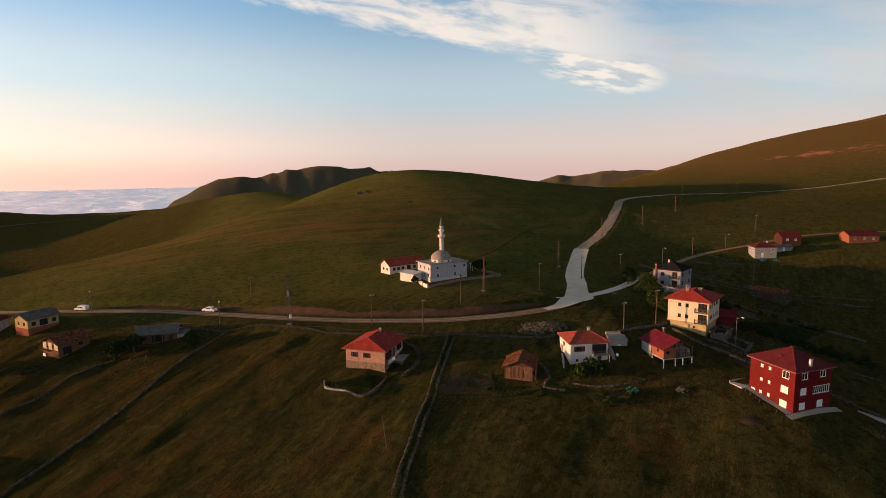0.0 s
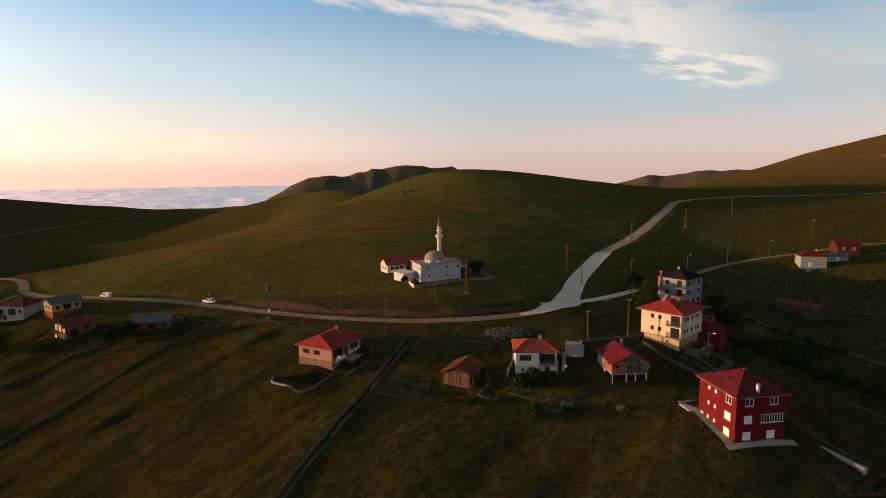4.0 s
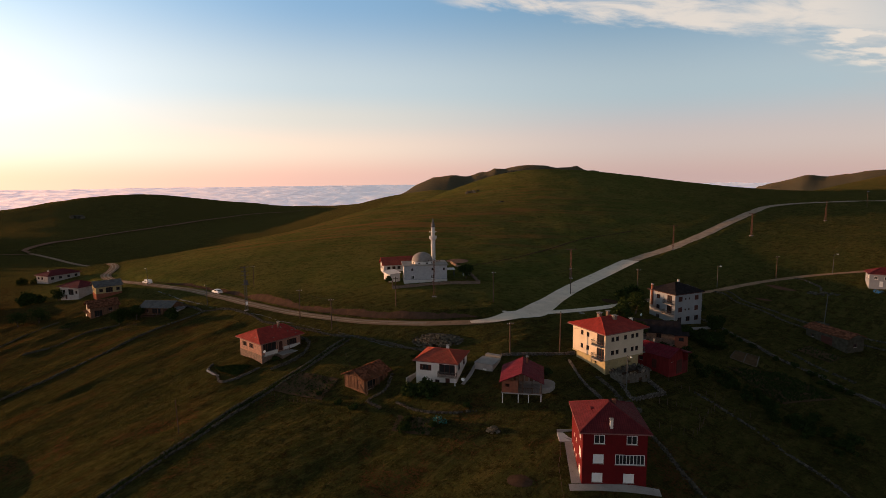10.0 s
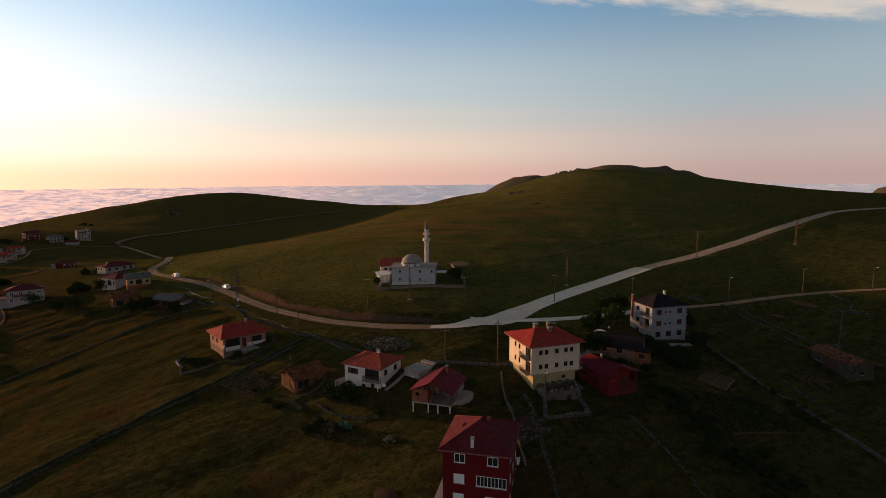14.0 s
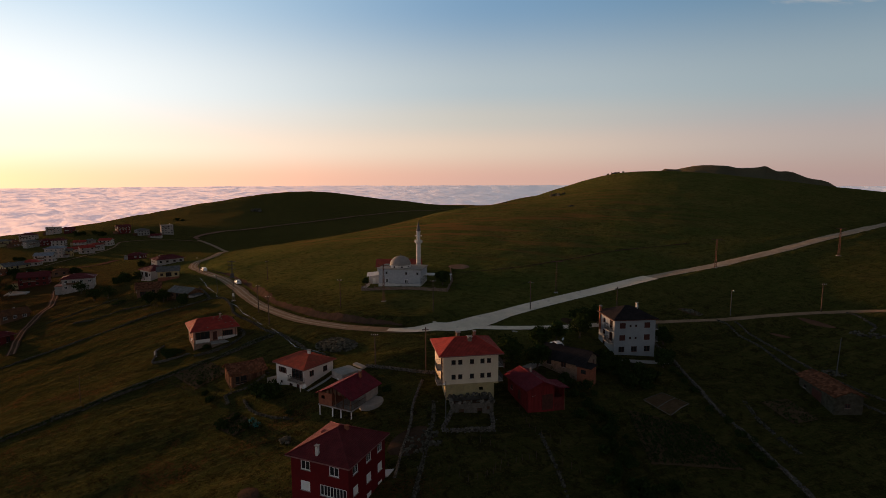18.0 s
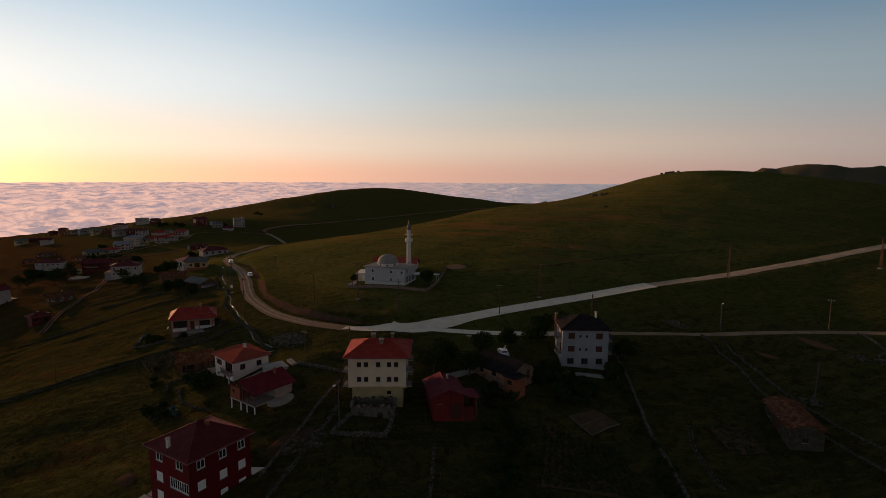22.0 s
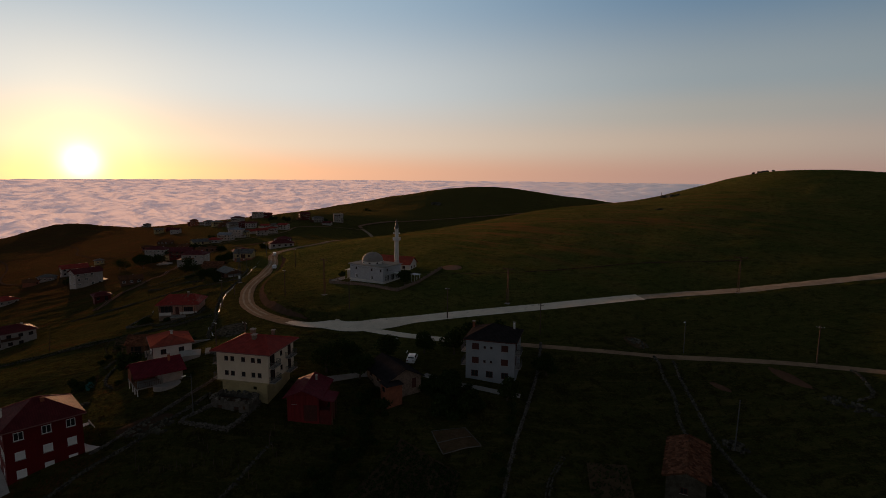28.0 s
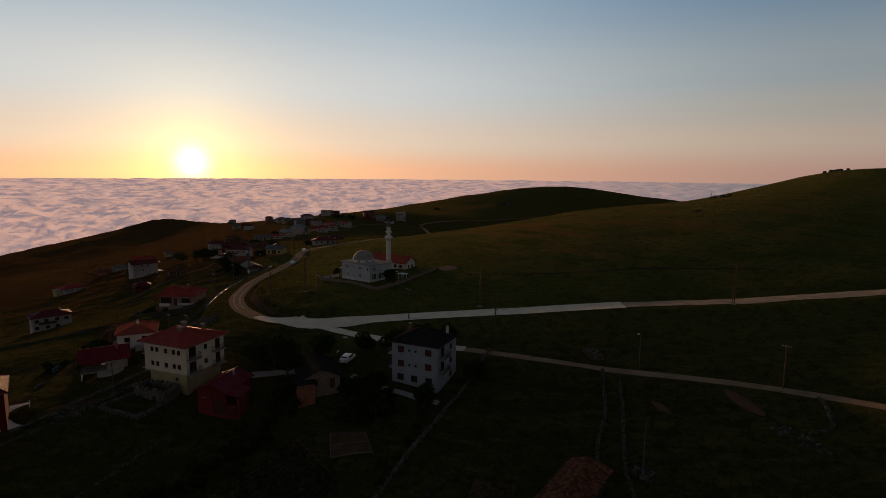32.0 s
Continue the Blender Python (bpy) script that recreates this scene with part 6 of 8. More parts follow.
def prayer_annex():
    return house(-14.6, 190.6, 9.0, 40.0, 15.0, 5.6, 2.9, WHITE, "long single-storey annex with a red tile roof", name="annex_building", category="building", base=2.0,
                 windows=[("front", 1.8, 0.9, 1.1, 1.0), ("front", 3.6, 0.9, 1.1, 1.0), ("front", 5.4, 0.9, 1.1, 1.0), ("front", 8.0, 0.0, 1.6, 2.1, "door"), ("front", 10.5, 0.9, 1.1, 1.0), ("front", 12.8, 0.9, 1.1, 1.0), ("left", 1.8, 0.9, 0.9, 0.9), ("left", 3.8, 0.9, 0.9, 0.9), ("right", 1.8, 0.9, 0.9, 0.9), ("right", 3.8, 0.9, 0.9, 0.9)],
                 roof="gable", rise=1.9, over=0.6, roof_mat=ROOF_CLAY, trim=DARKWOOD)


prayer_annex()
wash = house(-11.0, 175.4, 8.2, -44.0, 6.4, 3.4, 2.5, WHITE, "small white wash house with a pale sheet roof", name="wash_house", category="outbuilding", base=1.6,
             windows=[("front", 0.9 + 1.1 * i, 1.7, 0.35, 0.3) for i in range(5)] + [("right", 1.7, 0.0, 0.9, 1.9, "door")], roof="none")
slab = box_part("roof", (-3.6, -2.2, 2.5, 3.6, 2.2, 2.64), ROOF_PALE, wash)
slab.matrix_basis = Matrix.Translation((0, 0, 0.2)) @ Matrix.Rotation(radians(4), 4, "X")


def pavilion(x, y):
    ob = thing("shelter", x, y, gz(x, y), 29.5, "small white canopy shelter in the mosque garden", "shelter")
    for sx in (-1, 1):
        for sy in (-1, 1):
            bm = bmesh.new()
            tube(bm, (sx * 1.0, sy * 0.7, -0.4), (sx * 1.0, sy * 0.7, 2.4), 0.06)
            part("post", bm, WHITEPAINT, ob)
    box_part("roof", (-1.4, -1.1, 2.4, 1.4, 1.1, 2.52), ROOF_PALE, ob)


pavilion(10.3, 187.6)


# ---- the village on the ridge ----
PALETTE = {"s": (PALEWALL, ROOF_SLATE, "pale village house under a blue-grey sheet roof"), "f": (PALEWALL, SLABSTONE, "pale village block with a flat concrete roof"), "w": (PALEWALL, ROOF_MAROON, "white-plastered village house with a maroon roof"), "r": (PALEWALL, ROOF_RED, "white village house with a red roof"),
           "m": (MAROONWALL, ROOF_MAROON, "dark red village house with a maroon roof"), "c": (OCHRE, ROOF_GREY, "cream village house with a grey sheet roof"),
           "g": (GREY, ROOF_GREY, "grey village house with a tin roof"), "b": (BRICKISH, ROOF_OLD, "brick village house with a brown tile roof"), "d": (WOOD, ROOF_OLD, "dark timber shed with an old tile roof")}


def village_house(x, y, w, storeys, kind, turn, seed):
    rng = np.random.RandomState(seed)
    wall, rf, label = PALETTE[kind]
    d = max(4.0, min(w * rng.uniform(0.6, 0.85), 9))
    h = 2.5 * storeys + 0.2
    wins = []
    for face, length in (("front", w), ("right", d), ("left", d)):
        n = max(1, int(length / 3.0))
        for s in range(int(storeys)):
            for k in range(n):
                if rng.uniform() < 0.85:
                    tall = rng.uniform() < 0.15
                    wins.append((face, length * (k + 0.5 + rng.uniform(-0.08, 0.08)) / n, (0.3 if tall else 0.9) + 2.5 * s, min(1.3, length / n * 0.45), 1.9 if tall else 1.15))
    words = ["single-storey", "two-storey", "three-storey", "four-storey"][min(int(storeys), 4) - 1]
    roof = "flat" if kind == "f" else "hip" if rng.uniform() < 0.5 else "gable"
    turn = turn + rng.choice((-24, -14, 10, 22))
    ob = house(x, y, gz(x, y) + 0.3, turn, w, d, h, wall, words + " " + label, windows=wins, roof=roof, rise=0.7 + 0.08 * w, over=0.25 if roof == "flat" else 0.7, roof_mat=rf, base=4.0, trim=DARKWOOD if seed % 2 else WHITEPAINT,
               group="houses of the ridge village", chimneys=[(w * rng.uniform(-0.3, 0.3), d * 0.1, h + 0.3, h + 0.7 + 0.08 * w, 0.5)])
    if storeys > 1 and w > 9:
        z = 2.5 * (int(storeys) - 1) + 0.3
        box_part("balcony", (-w * 0.35, -d / 2 - 1.1, z - 0.16, w * 0.1, -d / 2 - 0.01, z), SLABSTONE, ob)
        box_part("balcony_rail", (-w * 0.35, -d / 2 - 1.1, z + 0.02, w * 0.1, -d / 2 - 1.05, z + 0.9), SLABSTONE if seed % 3 == 0 else WOOD, ob)
    if w > 8 and rng.uniform() < 0.6:
        side = rng.choice((-1, 1))
        lx = side * (w / 2 + 1.5)
        box_part("lean_to", (lx - 1.45, -d * 0.4, -3.5, lx + 1.45, d * 0.3, 2.1), (WOOD, GREY, OCHRE)[rng.randint(3)], ob)
        box_part("lean_to_roof", (lx - 1.47 if side > 0 else lx - 1.7, -d * 0.45, 2.1, lx + 1.7 if side > 0 else lx + 1.47, d * 0.35, 2.22), (ROOF_GREY, ROOF_MAROON, ROOF_OLD)[rng.randint(3)], ob)
    return ob


LOWER_ROW = [(-169, 135, 12.2, 2, "w", 80), (-223, 130, 12.8, 2, "m", 82), (-309, 116, 15.5, 2, "w", 85), (-383, 108, 8.4, 1, "b", 87), (-422, 123, 12.5, 1, "d", 85), (-373, 151, 16, 1, "c", 82),
             (-337, 136, 7.3, 1, "b", 83), (-374, 162, 11.6, 1, "r", 81), (-310, 212, 10.5, 1, "m", 69), (-200, 188, 14.7, 1, "w", 66), (-142, 104, 9.4, 1, "d", 85), (-255, 150, 8, 1, "d", 80), (-268, 144, 9, 1, "b", 76)]
MIDDLE = [(-388, 174, 12.5, 2, "s", 80), (-408, 186, 12.9, 3, "s", 79), (-406, 194, 6.5, 2, "c", 78), (-444, 206, 10.1, 1, "r", 78), (-421, 212, 10.8, 2, "r", 77), (-439, 225, 10.6, 2, "r", 76), (-475, 245, 10.7, 2, "r", 75),
          (-498, 229, 10, 1, "r", 77), (-501, 239, 7.6, 1, "g", 76), (-522, 207, 9.0, 2, "m", 79), (-507, 214, 10.7, 2, "w", 78), (-526, 196, 11.5, 2, "g", 80), (-540, 222, 9, 1, "d", 80), (-455, 214, 7, 1, "b", 75)]
CREST = [(-860, 168, 11, 2, "m", 85), (-682, 163, 10.2, 3, "b", 84), (-672, 174, 9.5, 1, "g", 83), (-625, 178, 12.3, 2, "g", 83), (-581, 184, 12.5, 2, "c", 82), (-554, 190, 10, 1, "d", 81), (-608, 212, 15, 2, "w", 80), (-634, 242, 14, 3, "f", 78),
         (-612, 252, 9.5, 2, "m", 77), (-644, 118, 11.1, 2, "c", 87), (-650, 131, 8.4, 1, "m", 86), (-566, 136, 10.7, 2, "w", 85), (-600, 196, 8, 1, "b", 80)]
OUTLYING = [(-554, 288, 13.2, 3, "m", 70), (-533, 300, 12.5, 2, "g", 69), (-510, 306, 10.5, 1, "w", 68), (-533, 327, 12.5, 4, "f", 67), (-186, 81, 13.5, 3, "w", 95), (-278, 65, 15, 2, "r", 96), (-269, 51, 9, 1, "g", 98), (-258, 44, 7, 1, "b", 92),
            (-323, 76, 6, 1, "c", 94), (-109, 94, 6.1, 1, "m", 94), (-194, 42, 12.3, 1, "r", 104), (-64, 71, 12, 2, "w", 105), (-985, 100, 12, 2, "g", 91)]
for i, row in enumerate(LOWER_ROW + MIDDLE + CREST + OUTLYING):
    village_house(*row, seed=40 + i)
tagged(mesh_object("concrete_slab", [(x, y, gz(x, y) + dz) for dz in (0.5, -0.6) for x, y in ((-215, 115), (-201, 121), (-207, 124), (-221, 119))], [(0, 1, 2, 3), (7, 6, 5, 4), (0, 4, 5, 1), (1, 5, 6, 2), (2, 6, 7, 3), (3, 7, 4, 0)], SLABSTONE), "pale concrete slab in the meadow below the village", "slab")

# houses up the lane
house(135.0, 229.5, 6.1, -6.0, 8.6, 6.4, 4.0, SHADEBLUE, "two-storey rendered house with a maroon hipped roof", roof_mat=ROOF_MAROON, rise=1.7, base=2.5, windows=[("front", 1.6, 2.4, 1.0, 1.0), ("front", 4.2, 2.4, 1.0, 1.0), ("front", 7.0, 2.4, 1.0, 1.0), ("front", 3.0, 0.1, 0.9, 1.8, "door"), ("front", 6.4, 0.8, 0.8, 0.8), ("left", 2.0, 2.4, 1.0, 1.0), ("left", 4.6, 2.4, 1.0, 1.0)], chimneys=[(2, 1, 4.8, 6.2, 0.45)])
house(151.5, 239.5, 9.6, -4.0, 7.8, 7.0, 3.8, DARKWOOD, "dark boarded house with a maroon gable roof", roof="gable", roof_mat=ROOF_MAROON, rise=1.8, base=2.5, windows=[("front", 2.2, 1.9, 1.0, 1.0), ("front", 5.6, 1.9, 1.0, 1.0)])
house(145.5, 233.5, 7.6, -4.0, 7.0, 4.0, 2.2, GREY, "low lean-to with a blue-grey sheet roof", name="lean_to", category="outbuilding", roof="gable", roof_mat=ROOF_GREY, rise=0.6, base=2.0, windows=[("front", 3.5, 0.2, 1.0, 1.7, "door")])
house(180.5, 236.0, 11.0, 0.0, 13.0, 6.0, 3.2, BRICKISH, "long brick house with a maroon roof at the lane's end", roof="gable", roof_mat=ROOF_MAROON, rise=1.6, base=2.0, windows=[("front", 2.5, 1.0, 1.1, 1.0), ("front", 6.5, 1.0, 1.1, 1.0), ("front", 10.5, 1.0, 1.1, 1.0)])
# sheds and houses at the western end of the wall
house(-135.6, 155.4, -3.0, 4.0, 9.6, 8.0, 4.7, PALEWALL, "two-storey white house with a dark red hipped roof", base=3.0, roof_mat=ROOF_MAROON, rise=1.9, over=0.7, trim=DARKWOOD,
      windows=[("front", 2.0, 2.5, 1.2, 1.1), ("front", 5.6, 1.9, 2.6, 2.1, "wide"), ("front", 8.4, 2.5, 1.0, 1.1), ("front", 3.0, 0.2, 1.0, 1.6, "door"), ("left", 2.2, 2.5, 1.0, 1.0), ("left", 5.4, 2.5, 1.0, 1.0)])
house(-118.5, 154.4, -1.4, -25.0, 6.2, 8.2, 5.0, OCHRE, "ochre house on a brick ground floor with a tin roof", base=2.5, roof="gable", roof_mat=ROOF_GREY, rise=1.4, over=0.6, trim=DARKWOOD, plinth=(2.2, BRICKISH), along="y",
      windows=[("front", 1.8, 2.9, 0.9, 1.0), ("front", 4.4, 2.9, 0.9, 1.0), ("front", 3.1, 0.3, 1.0, 1.8, "door"), ("right", 1.6, 2.8, 1.1, 1.1), ("right", 4.2, 2.4, 2.2, 1.8, "wide"), ("right", 7.0, 2.8, 1.1, 1.1), ("right", 5.2, 0.3, 2.4, 1.7, "wide")])
low = house(-99.4, 138.8, -2.4, -25.0, 6.4, 8.0, 3.6, WOOD, "timber house with a brown tile roof and a sunlit plastered gable", base=2.0, roof="gable", roof_mat=ROOF_OLD, rise=1.5, over=0.6, trim=DARKWOOD, along="y", sag=0.12,
            windows=[("front", 2.0, 2.0, 0.9, 0.9), ("front", 4.4, 2.0, 0.9, 0.9), ("right", 2.2, 0.2, 2.2, 2.0, "wide"), ("right", 5.6, 1.6, 1.1, 1.0)])
lay_tiles(low, 6.4, 8.0, 3.6, 1.5, 0.6, "y", 0.12, 63)
for x0, x1 in ((-3.15, -1.65), (-0.7, 0.7), (1.7, 3.15)):
    box_part("plaster_panel", (x0, -4.05, 1.7, x1, -4.01, 3.5), CREAM, low, "cream plaster panel in a timber frame")
box_part("balcony", (-3.2, -5.0, 1.45, 1.0, -4.06, 1.6), WOOD, low)
box_part("balcony_rail", (-3.2, -5.0, 2.3, 1.0, -4.93, 2.4), WOOD, low)
box_part("hung_sheet", (-3.0, -4.35, -0.9, -1.9, -4.3, 0.5), WHITEPAINT, low, "white cloth hung against the wall")
tin = house(-77.0, 142.6, -0.9, 16.0, 9.5, 6.0, 2.9, WOOD, "shabby timber barn with a patched tin roof", name="barn", category="barn", base=2.0, roof="gable", roof_mat=ROOF_GREY, rise=1.2, over=0.7, trim=DARKWOOD, windows=[("front", 1.8, 1.0, 1.0, 0.9), ("front", 5.0, 0.2, 3.0, 2.0, "wide"), ("front", 8.2, 0.2, 1.0, 1.9, "door")])
box_part("lean_to", (4.76, -2.6, -1.0, 7.2, 1.6, 1.9), PALEWALL, tin)
box_part("lean_to_roof", (4.72, -2.9, 1.9, 7.5, 1.9, 2.02), ROOF_GREY, tin)
for i in range(5):
    box_part("veranda_post", (-4.2 + 1.9 * i, -4.3, -1.2, -4.06 + 1.9 * i, -4.16, 2.45), WOOD, tin)
box_part("veranda_floor", (-4.5, -4.4, -0.1, 4.2, -3.03, 0.05), WOOD, tin)
box_part("veranda_rail", (-4.4, -4.32, 0.85, 4.1, -4.24, 0.95), WOOD, tin)

# ---- the sea of cloud beyond the land ----
def cloud_material():
    m = bpy.data.materials.new("cloud_tops")
    t = tree(m)
    where = node(t, "ShaderNodeNewGeometry").outputs["Position"]
    n = node(t, "ShaderNodeTexNoise", Vector=where, Scale=0.012, Detail=9.0, Roughness=0.62, Distortion=0.4).outputs[0]
    flat = node(t, "ShaderNodeVectorMath", i0=where, i1=(1.0, 1.0, 0.0))
    flat.operation = "MULTIPLY"
    unit = node(t, "ShaderNodeVectorMath", i0=flat.outputs[0])
    unit.operation = "NORMALIZE"
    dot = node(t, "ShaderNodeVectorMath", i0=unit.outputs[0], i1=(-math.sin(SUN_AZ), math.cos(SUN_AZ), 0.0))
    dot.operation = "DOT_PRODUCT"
    # sunlight painted by bearing: the cloud glows brighter and warmer toward the sun
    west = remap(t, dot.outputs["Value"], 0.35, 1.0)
    bmp = node(t, "ShaderNodeBump", Height=n, Strength=0.7, Distance=40.0)
    d = node(t, "ShaderNodeBsdfDiffuse", Color=(0.95, 0.93, 0.95, 1), Normal=bmp.outputs[0])
    # emitted colours stand in for shaded hollows (cool) and lit tops (warm)
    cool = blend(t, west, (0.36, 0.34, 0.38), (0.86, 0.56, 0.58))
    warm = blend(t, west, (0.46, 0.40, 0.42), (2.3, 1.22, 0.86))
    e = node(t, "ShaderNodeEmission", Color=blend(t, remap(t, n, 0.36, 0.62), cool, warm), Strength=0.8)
    s = node(t, "ShaderNodeAddShader", i0=d.outputs[0], i1=e.outputs[0])
    t.links.new(s.outputs[0], node(t, "ShaderNodeOutputMaterial").inputs[0])
    return m


def cloud_sea():
    radii = [1050.0]
    while radii[-1] < 4850:
        radii.append(radii[-1] + max(14.0, radii[-1] * 0.0085))
    angles = np.radians(np.arange(0, 360.01, 0.6))
    verts = []
    for r in radii:
        s = min(max((r - 1400) / 3450, 0), 1)
        base = -195 + 172 * s ** 1.15
        amp = 21 * (1 - 0.85 * s)
        for a in angles:
            x, y = -r * math.sin(a), 100 + r * math.cos(a)
            p = Vector((x * 0.0115, y * 0.0115, 0.3))
            b = noise.turbulence(p, 5, False, noise_basis="PERLIN_ORIGINAL", amplitude_scale=0.55, frequency_scale=2.1)
            verts.append((x, y, base + amp * (b - 0.55) * 1.5 + amp * 0.8 * noise.noise(p * 0.27)))
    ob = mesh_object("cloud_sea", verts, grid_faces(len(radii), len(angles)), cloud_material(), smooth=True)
    return tagged(ob, "sea of pinkish evening cloud filling the valleys below", "cloud", kind="structure")


cloud_sea()

# ---- poles and wires ----
def wood_pole(x, y, h, label, lean=0.0, lamp=False, arm=True, r=0.13, mat=None):
    ob = thing("utility_pole", x, y, gz(x, y), 30, label, "pole", "utility poles")
    ob.matrix_basis = pose(x, y, gz(x, y), lean, lean * 0.6, 30)
    bm = bmesh.new()
    tube(bm, (0, 0, -0.8), (0, 0, h), r * 1.15, r * 0.8, 10)
    part("shaft", bm, mat or POLEWOOD, ob)
    if arm:
        box_part("crossarm", (-0.7, -0.16, h - 0.55, 0.7, -0.06, h - 0.43), mat or POLEWOOD, ob)
        for k in (-0.6, -0.2, 0.2, 0.6):
            bm = bmesh.new()
            lathe(bm, [(0.03, h - 0.43), (0.06, h - 0.36), (0.03, h - 0.3), (0.05, h - 0.25), (0, h - 0.22)], 8)
            q = part("insulator", bm, WHITEPAINT, ob)
            q.location = (k, -0.11, 0)
    if lamp:
        bm = bmesh.new()
        tube(bm, (0, 0, h - 0.4), (0, -1.1, h + 0.1), 0.04)
        part("lamp_arm", bm, STEEL, ob)
        box_part("lamp_head", (-0.12, -1.6, h + 0.03, 0.12, -1.0, h + 0.17), WHITEPAINT, ob, "street lamp head")
    return ob


def lattice_pole(x, y, h, label, turn, mat=None, wide=0.55, top=0.22, arms=((1.6, 0.0),), gear=False):
    """A steel lattice mast: four legs, braces and cross-arms."""
    mat = mat or RUSTY
    ob = thing("lattice_mast", x, y, gz(x, y), turn, label, "mast", "lattice masts")
    corner = lambda sx, sy, z: Vector((sx * (wide + (top - wide) * z / h) / 2 * 1.0, sy * (wide + (top - wide) * z / h) / 2, z))
    for sx in (-1, 1):
        for sy in (-1, 1):
            bm = bmesh.new()
            tube(bm, corner(sx, sy, -0.4), corner(sx, sy, h), 0.05, 0.04, 5)
            part("leg", bm, mat, ob)
    n = int(h / 0.7)
    for (ax, ay), (bx, by) in (((-1, -1), (1, -1)), ((1, -1), (1, 1)), ((1, 1), (-1, 1)), ((-1, 1), (-1, -1))):
        for i in range(n):
            bm = bmesh.new()
            z0, z1 = h * i / n, h * (i + 1) / n
            p, q = (corner(ax, ay, z0), corner(bx, by, z1)) if i % 2 else (corner(bx, by, z0), corner(ax, ay, z1))
            tube(bm, p, q, 0.026, sides=4)
            part("brace", bm, mat, ob)
    for half, down in arms:
        box_part("crossarm", (-half, -0.09, h - down - 0.1, half, 0.09, h - down + 0.04), mat, ob)
        for k in (-0.95, 0, 0.95):
            bm = bmesh.new()
            lathe(bm, [(0.04, h - down + 0.04), (0.09, h - down + 0.16), (0.05, h - down + 0.24), (0.08, h - down + 0.32), (0, h - down + 0.38)], 8)
            part("insulator", bm, DARKWOOD, ob).location = (k * half, 0, 0)
    if gear:
        box_part("transformer", (-0.55, -0.95, h - 5.2, 0.55, -0.3, h - 4.0), STEEL, ob)
        box_part("meter_box", (-0.3, -0.6, 1.6, 0.3, -0.28, 2.6), WHITEPAINT, ob)
        box_part("platform", (-0.9, -1.0, h - 5.35, 0.9, 0.3, h - 5.22), STEEL, ob)
    box_part("footing", (-0.6, -0.6, -0.6, 0.6, 0.6, 0.08), SLABSTONE, ob)
    return ob


POLES = [(-19, 137.6, 8.2), (-5.5, 132.6, 8.0), (4.4, 148.7, 8.0), (28.4, 160.2, 8.4), (45.9, 179.9, 8.0), (42.6, 126.6, 7.0), (52, 131.3, 9.0), (63.7, 195, 7.5), (105.7, 230.2, 8.0), (-60, 166, 7.5), (150, 262, 8.0), (175, 402, 9.0), (230, 430, 9.0)]
for px, py, ph in POLES:
    wood_pole(px, py, ph, "weathered timber utility pole with a crossarm", lean=random.uniform(-1.2, 1.2))
for px, py, ph in ((66.2, 120.6, 7.0), (87, 215.3, 7.0), (123, 236.8, 7.0), (-62.5, 147.5, 6.5), (-108, 163, 7.0)):
    wood_pole(px, py, ph, "slim pole carrying a street lamp", lamp=True, arm=False, r=0.09, mat=STEEL)
wood_pole(112.5, 196, 8.6, "pale leaning pole beside the stone shed", lean=2.0, arm=False, r=0.10, mat=STEEL)
wood_pole(-10.4, 89.6, 6.5, "thin leaning pole alone in the meadow", lean=-7, arm=False, r=0.07)
lattice_pole(11.6, 158.3, 10.2, "rusty lattice power mast with a crossarm", 20)
lattice_pole(-41.6, 142.2, 13.0, "grey lattice mast carrying a transformer", 60, STEEL, 0.7, 0.3, ((1.2, 0.2), (1.0, 1.4), (1.2, 2.6)), True)
lattice_pole(73.4, 252.7, 9.5, "rusty lattice power mast beside the road", 30)
lattice_pole(104.2, 285.7, 9.5, "rusty lattice power mast on the pasture", 30)
lattice_pole(42.4, 200.3, 9.5, "slender rusty lattice mast on the slope", 30)
lattice_pole(140, 330, 9.5, "rusty lattice power mast far up the pasture", 30)


def wire(a, b, sag, r=0.018):
    """A hanging cable between two points (x, y, height over ground)."""
    a, b = Vector((a[0], a[1], gz(a[0], a[1]) + a[2])), Vector((b[0], b[1], gz(b[0], b[1]) + b[2]))
    pts = [a.lerp(b, k / 14) - Vector((0, 0, sag * 4 * (k / 14) * (1 - k / 14))) for k in range(15)]
    side = (b - a).cross(Vector((0, 0, 1))).normalized() * r
    up = Vector((0, 0, r))
    rings = [[p + side, p + up, p - side, p - up] for p in pts]
    me = bpy.data.meshes.new("overhead_cable")
    me.from_pydata([tuple(c) for ring in rings for c in ring], [], [(4 * i + k, 4 * i + (k + 1) % 4, 4 * i + 4 + (k + 1) % 4, 4 * i + 4 + k) for i in range(14) for k in range(4)])
    me.materials.append(RUBBER)
    return tagged(new("overhead_cable", me), "thin dark cable slung between poles", "cable", "overhead cables")


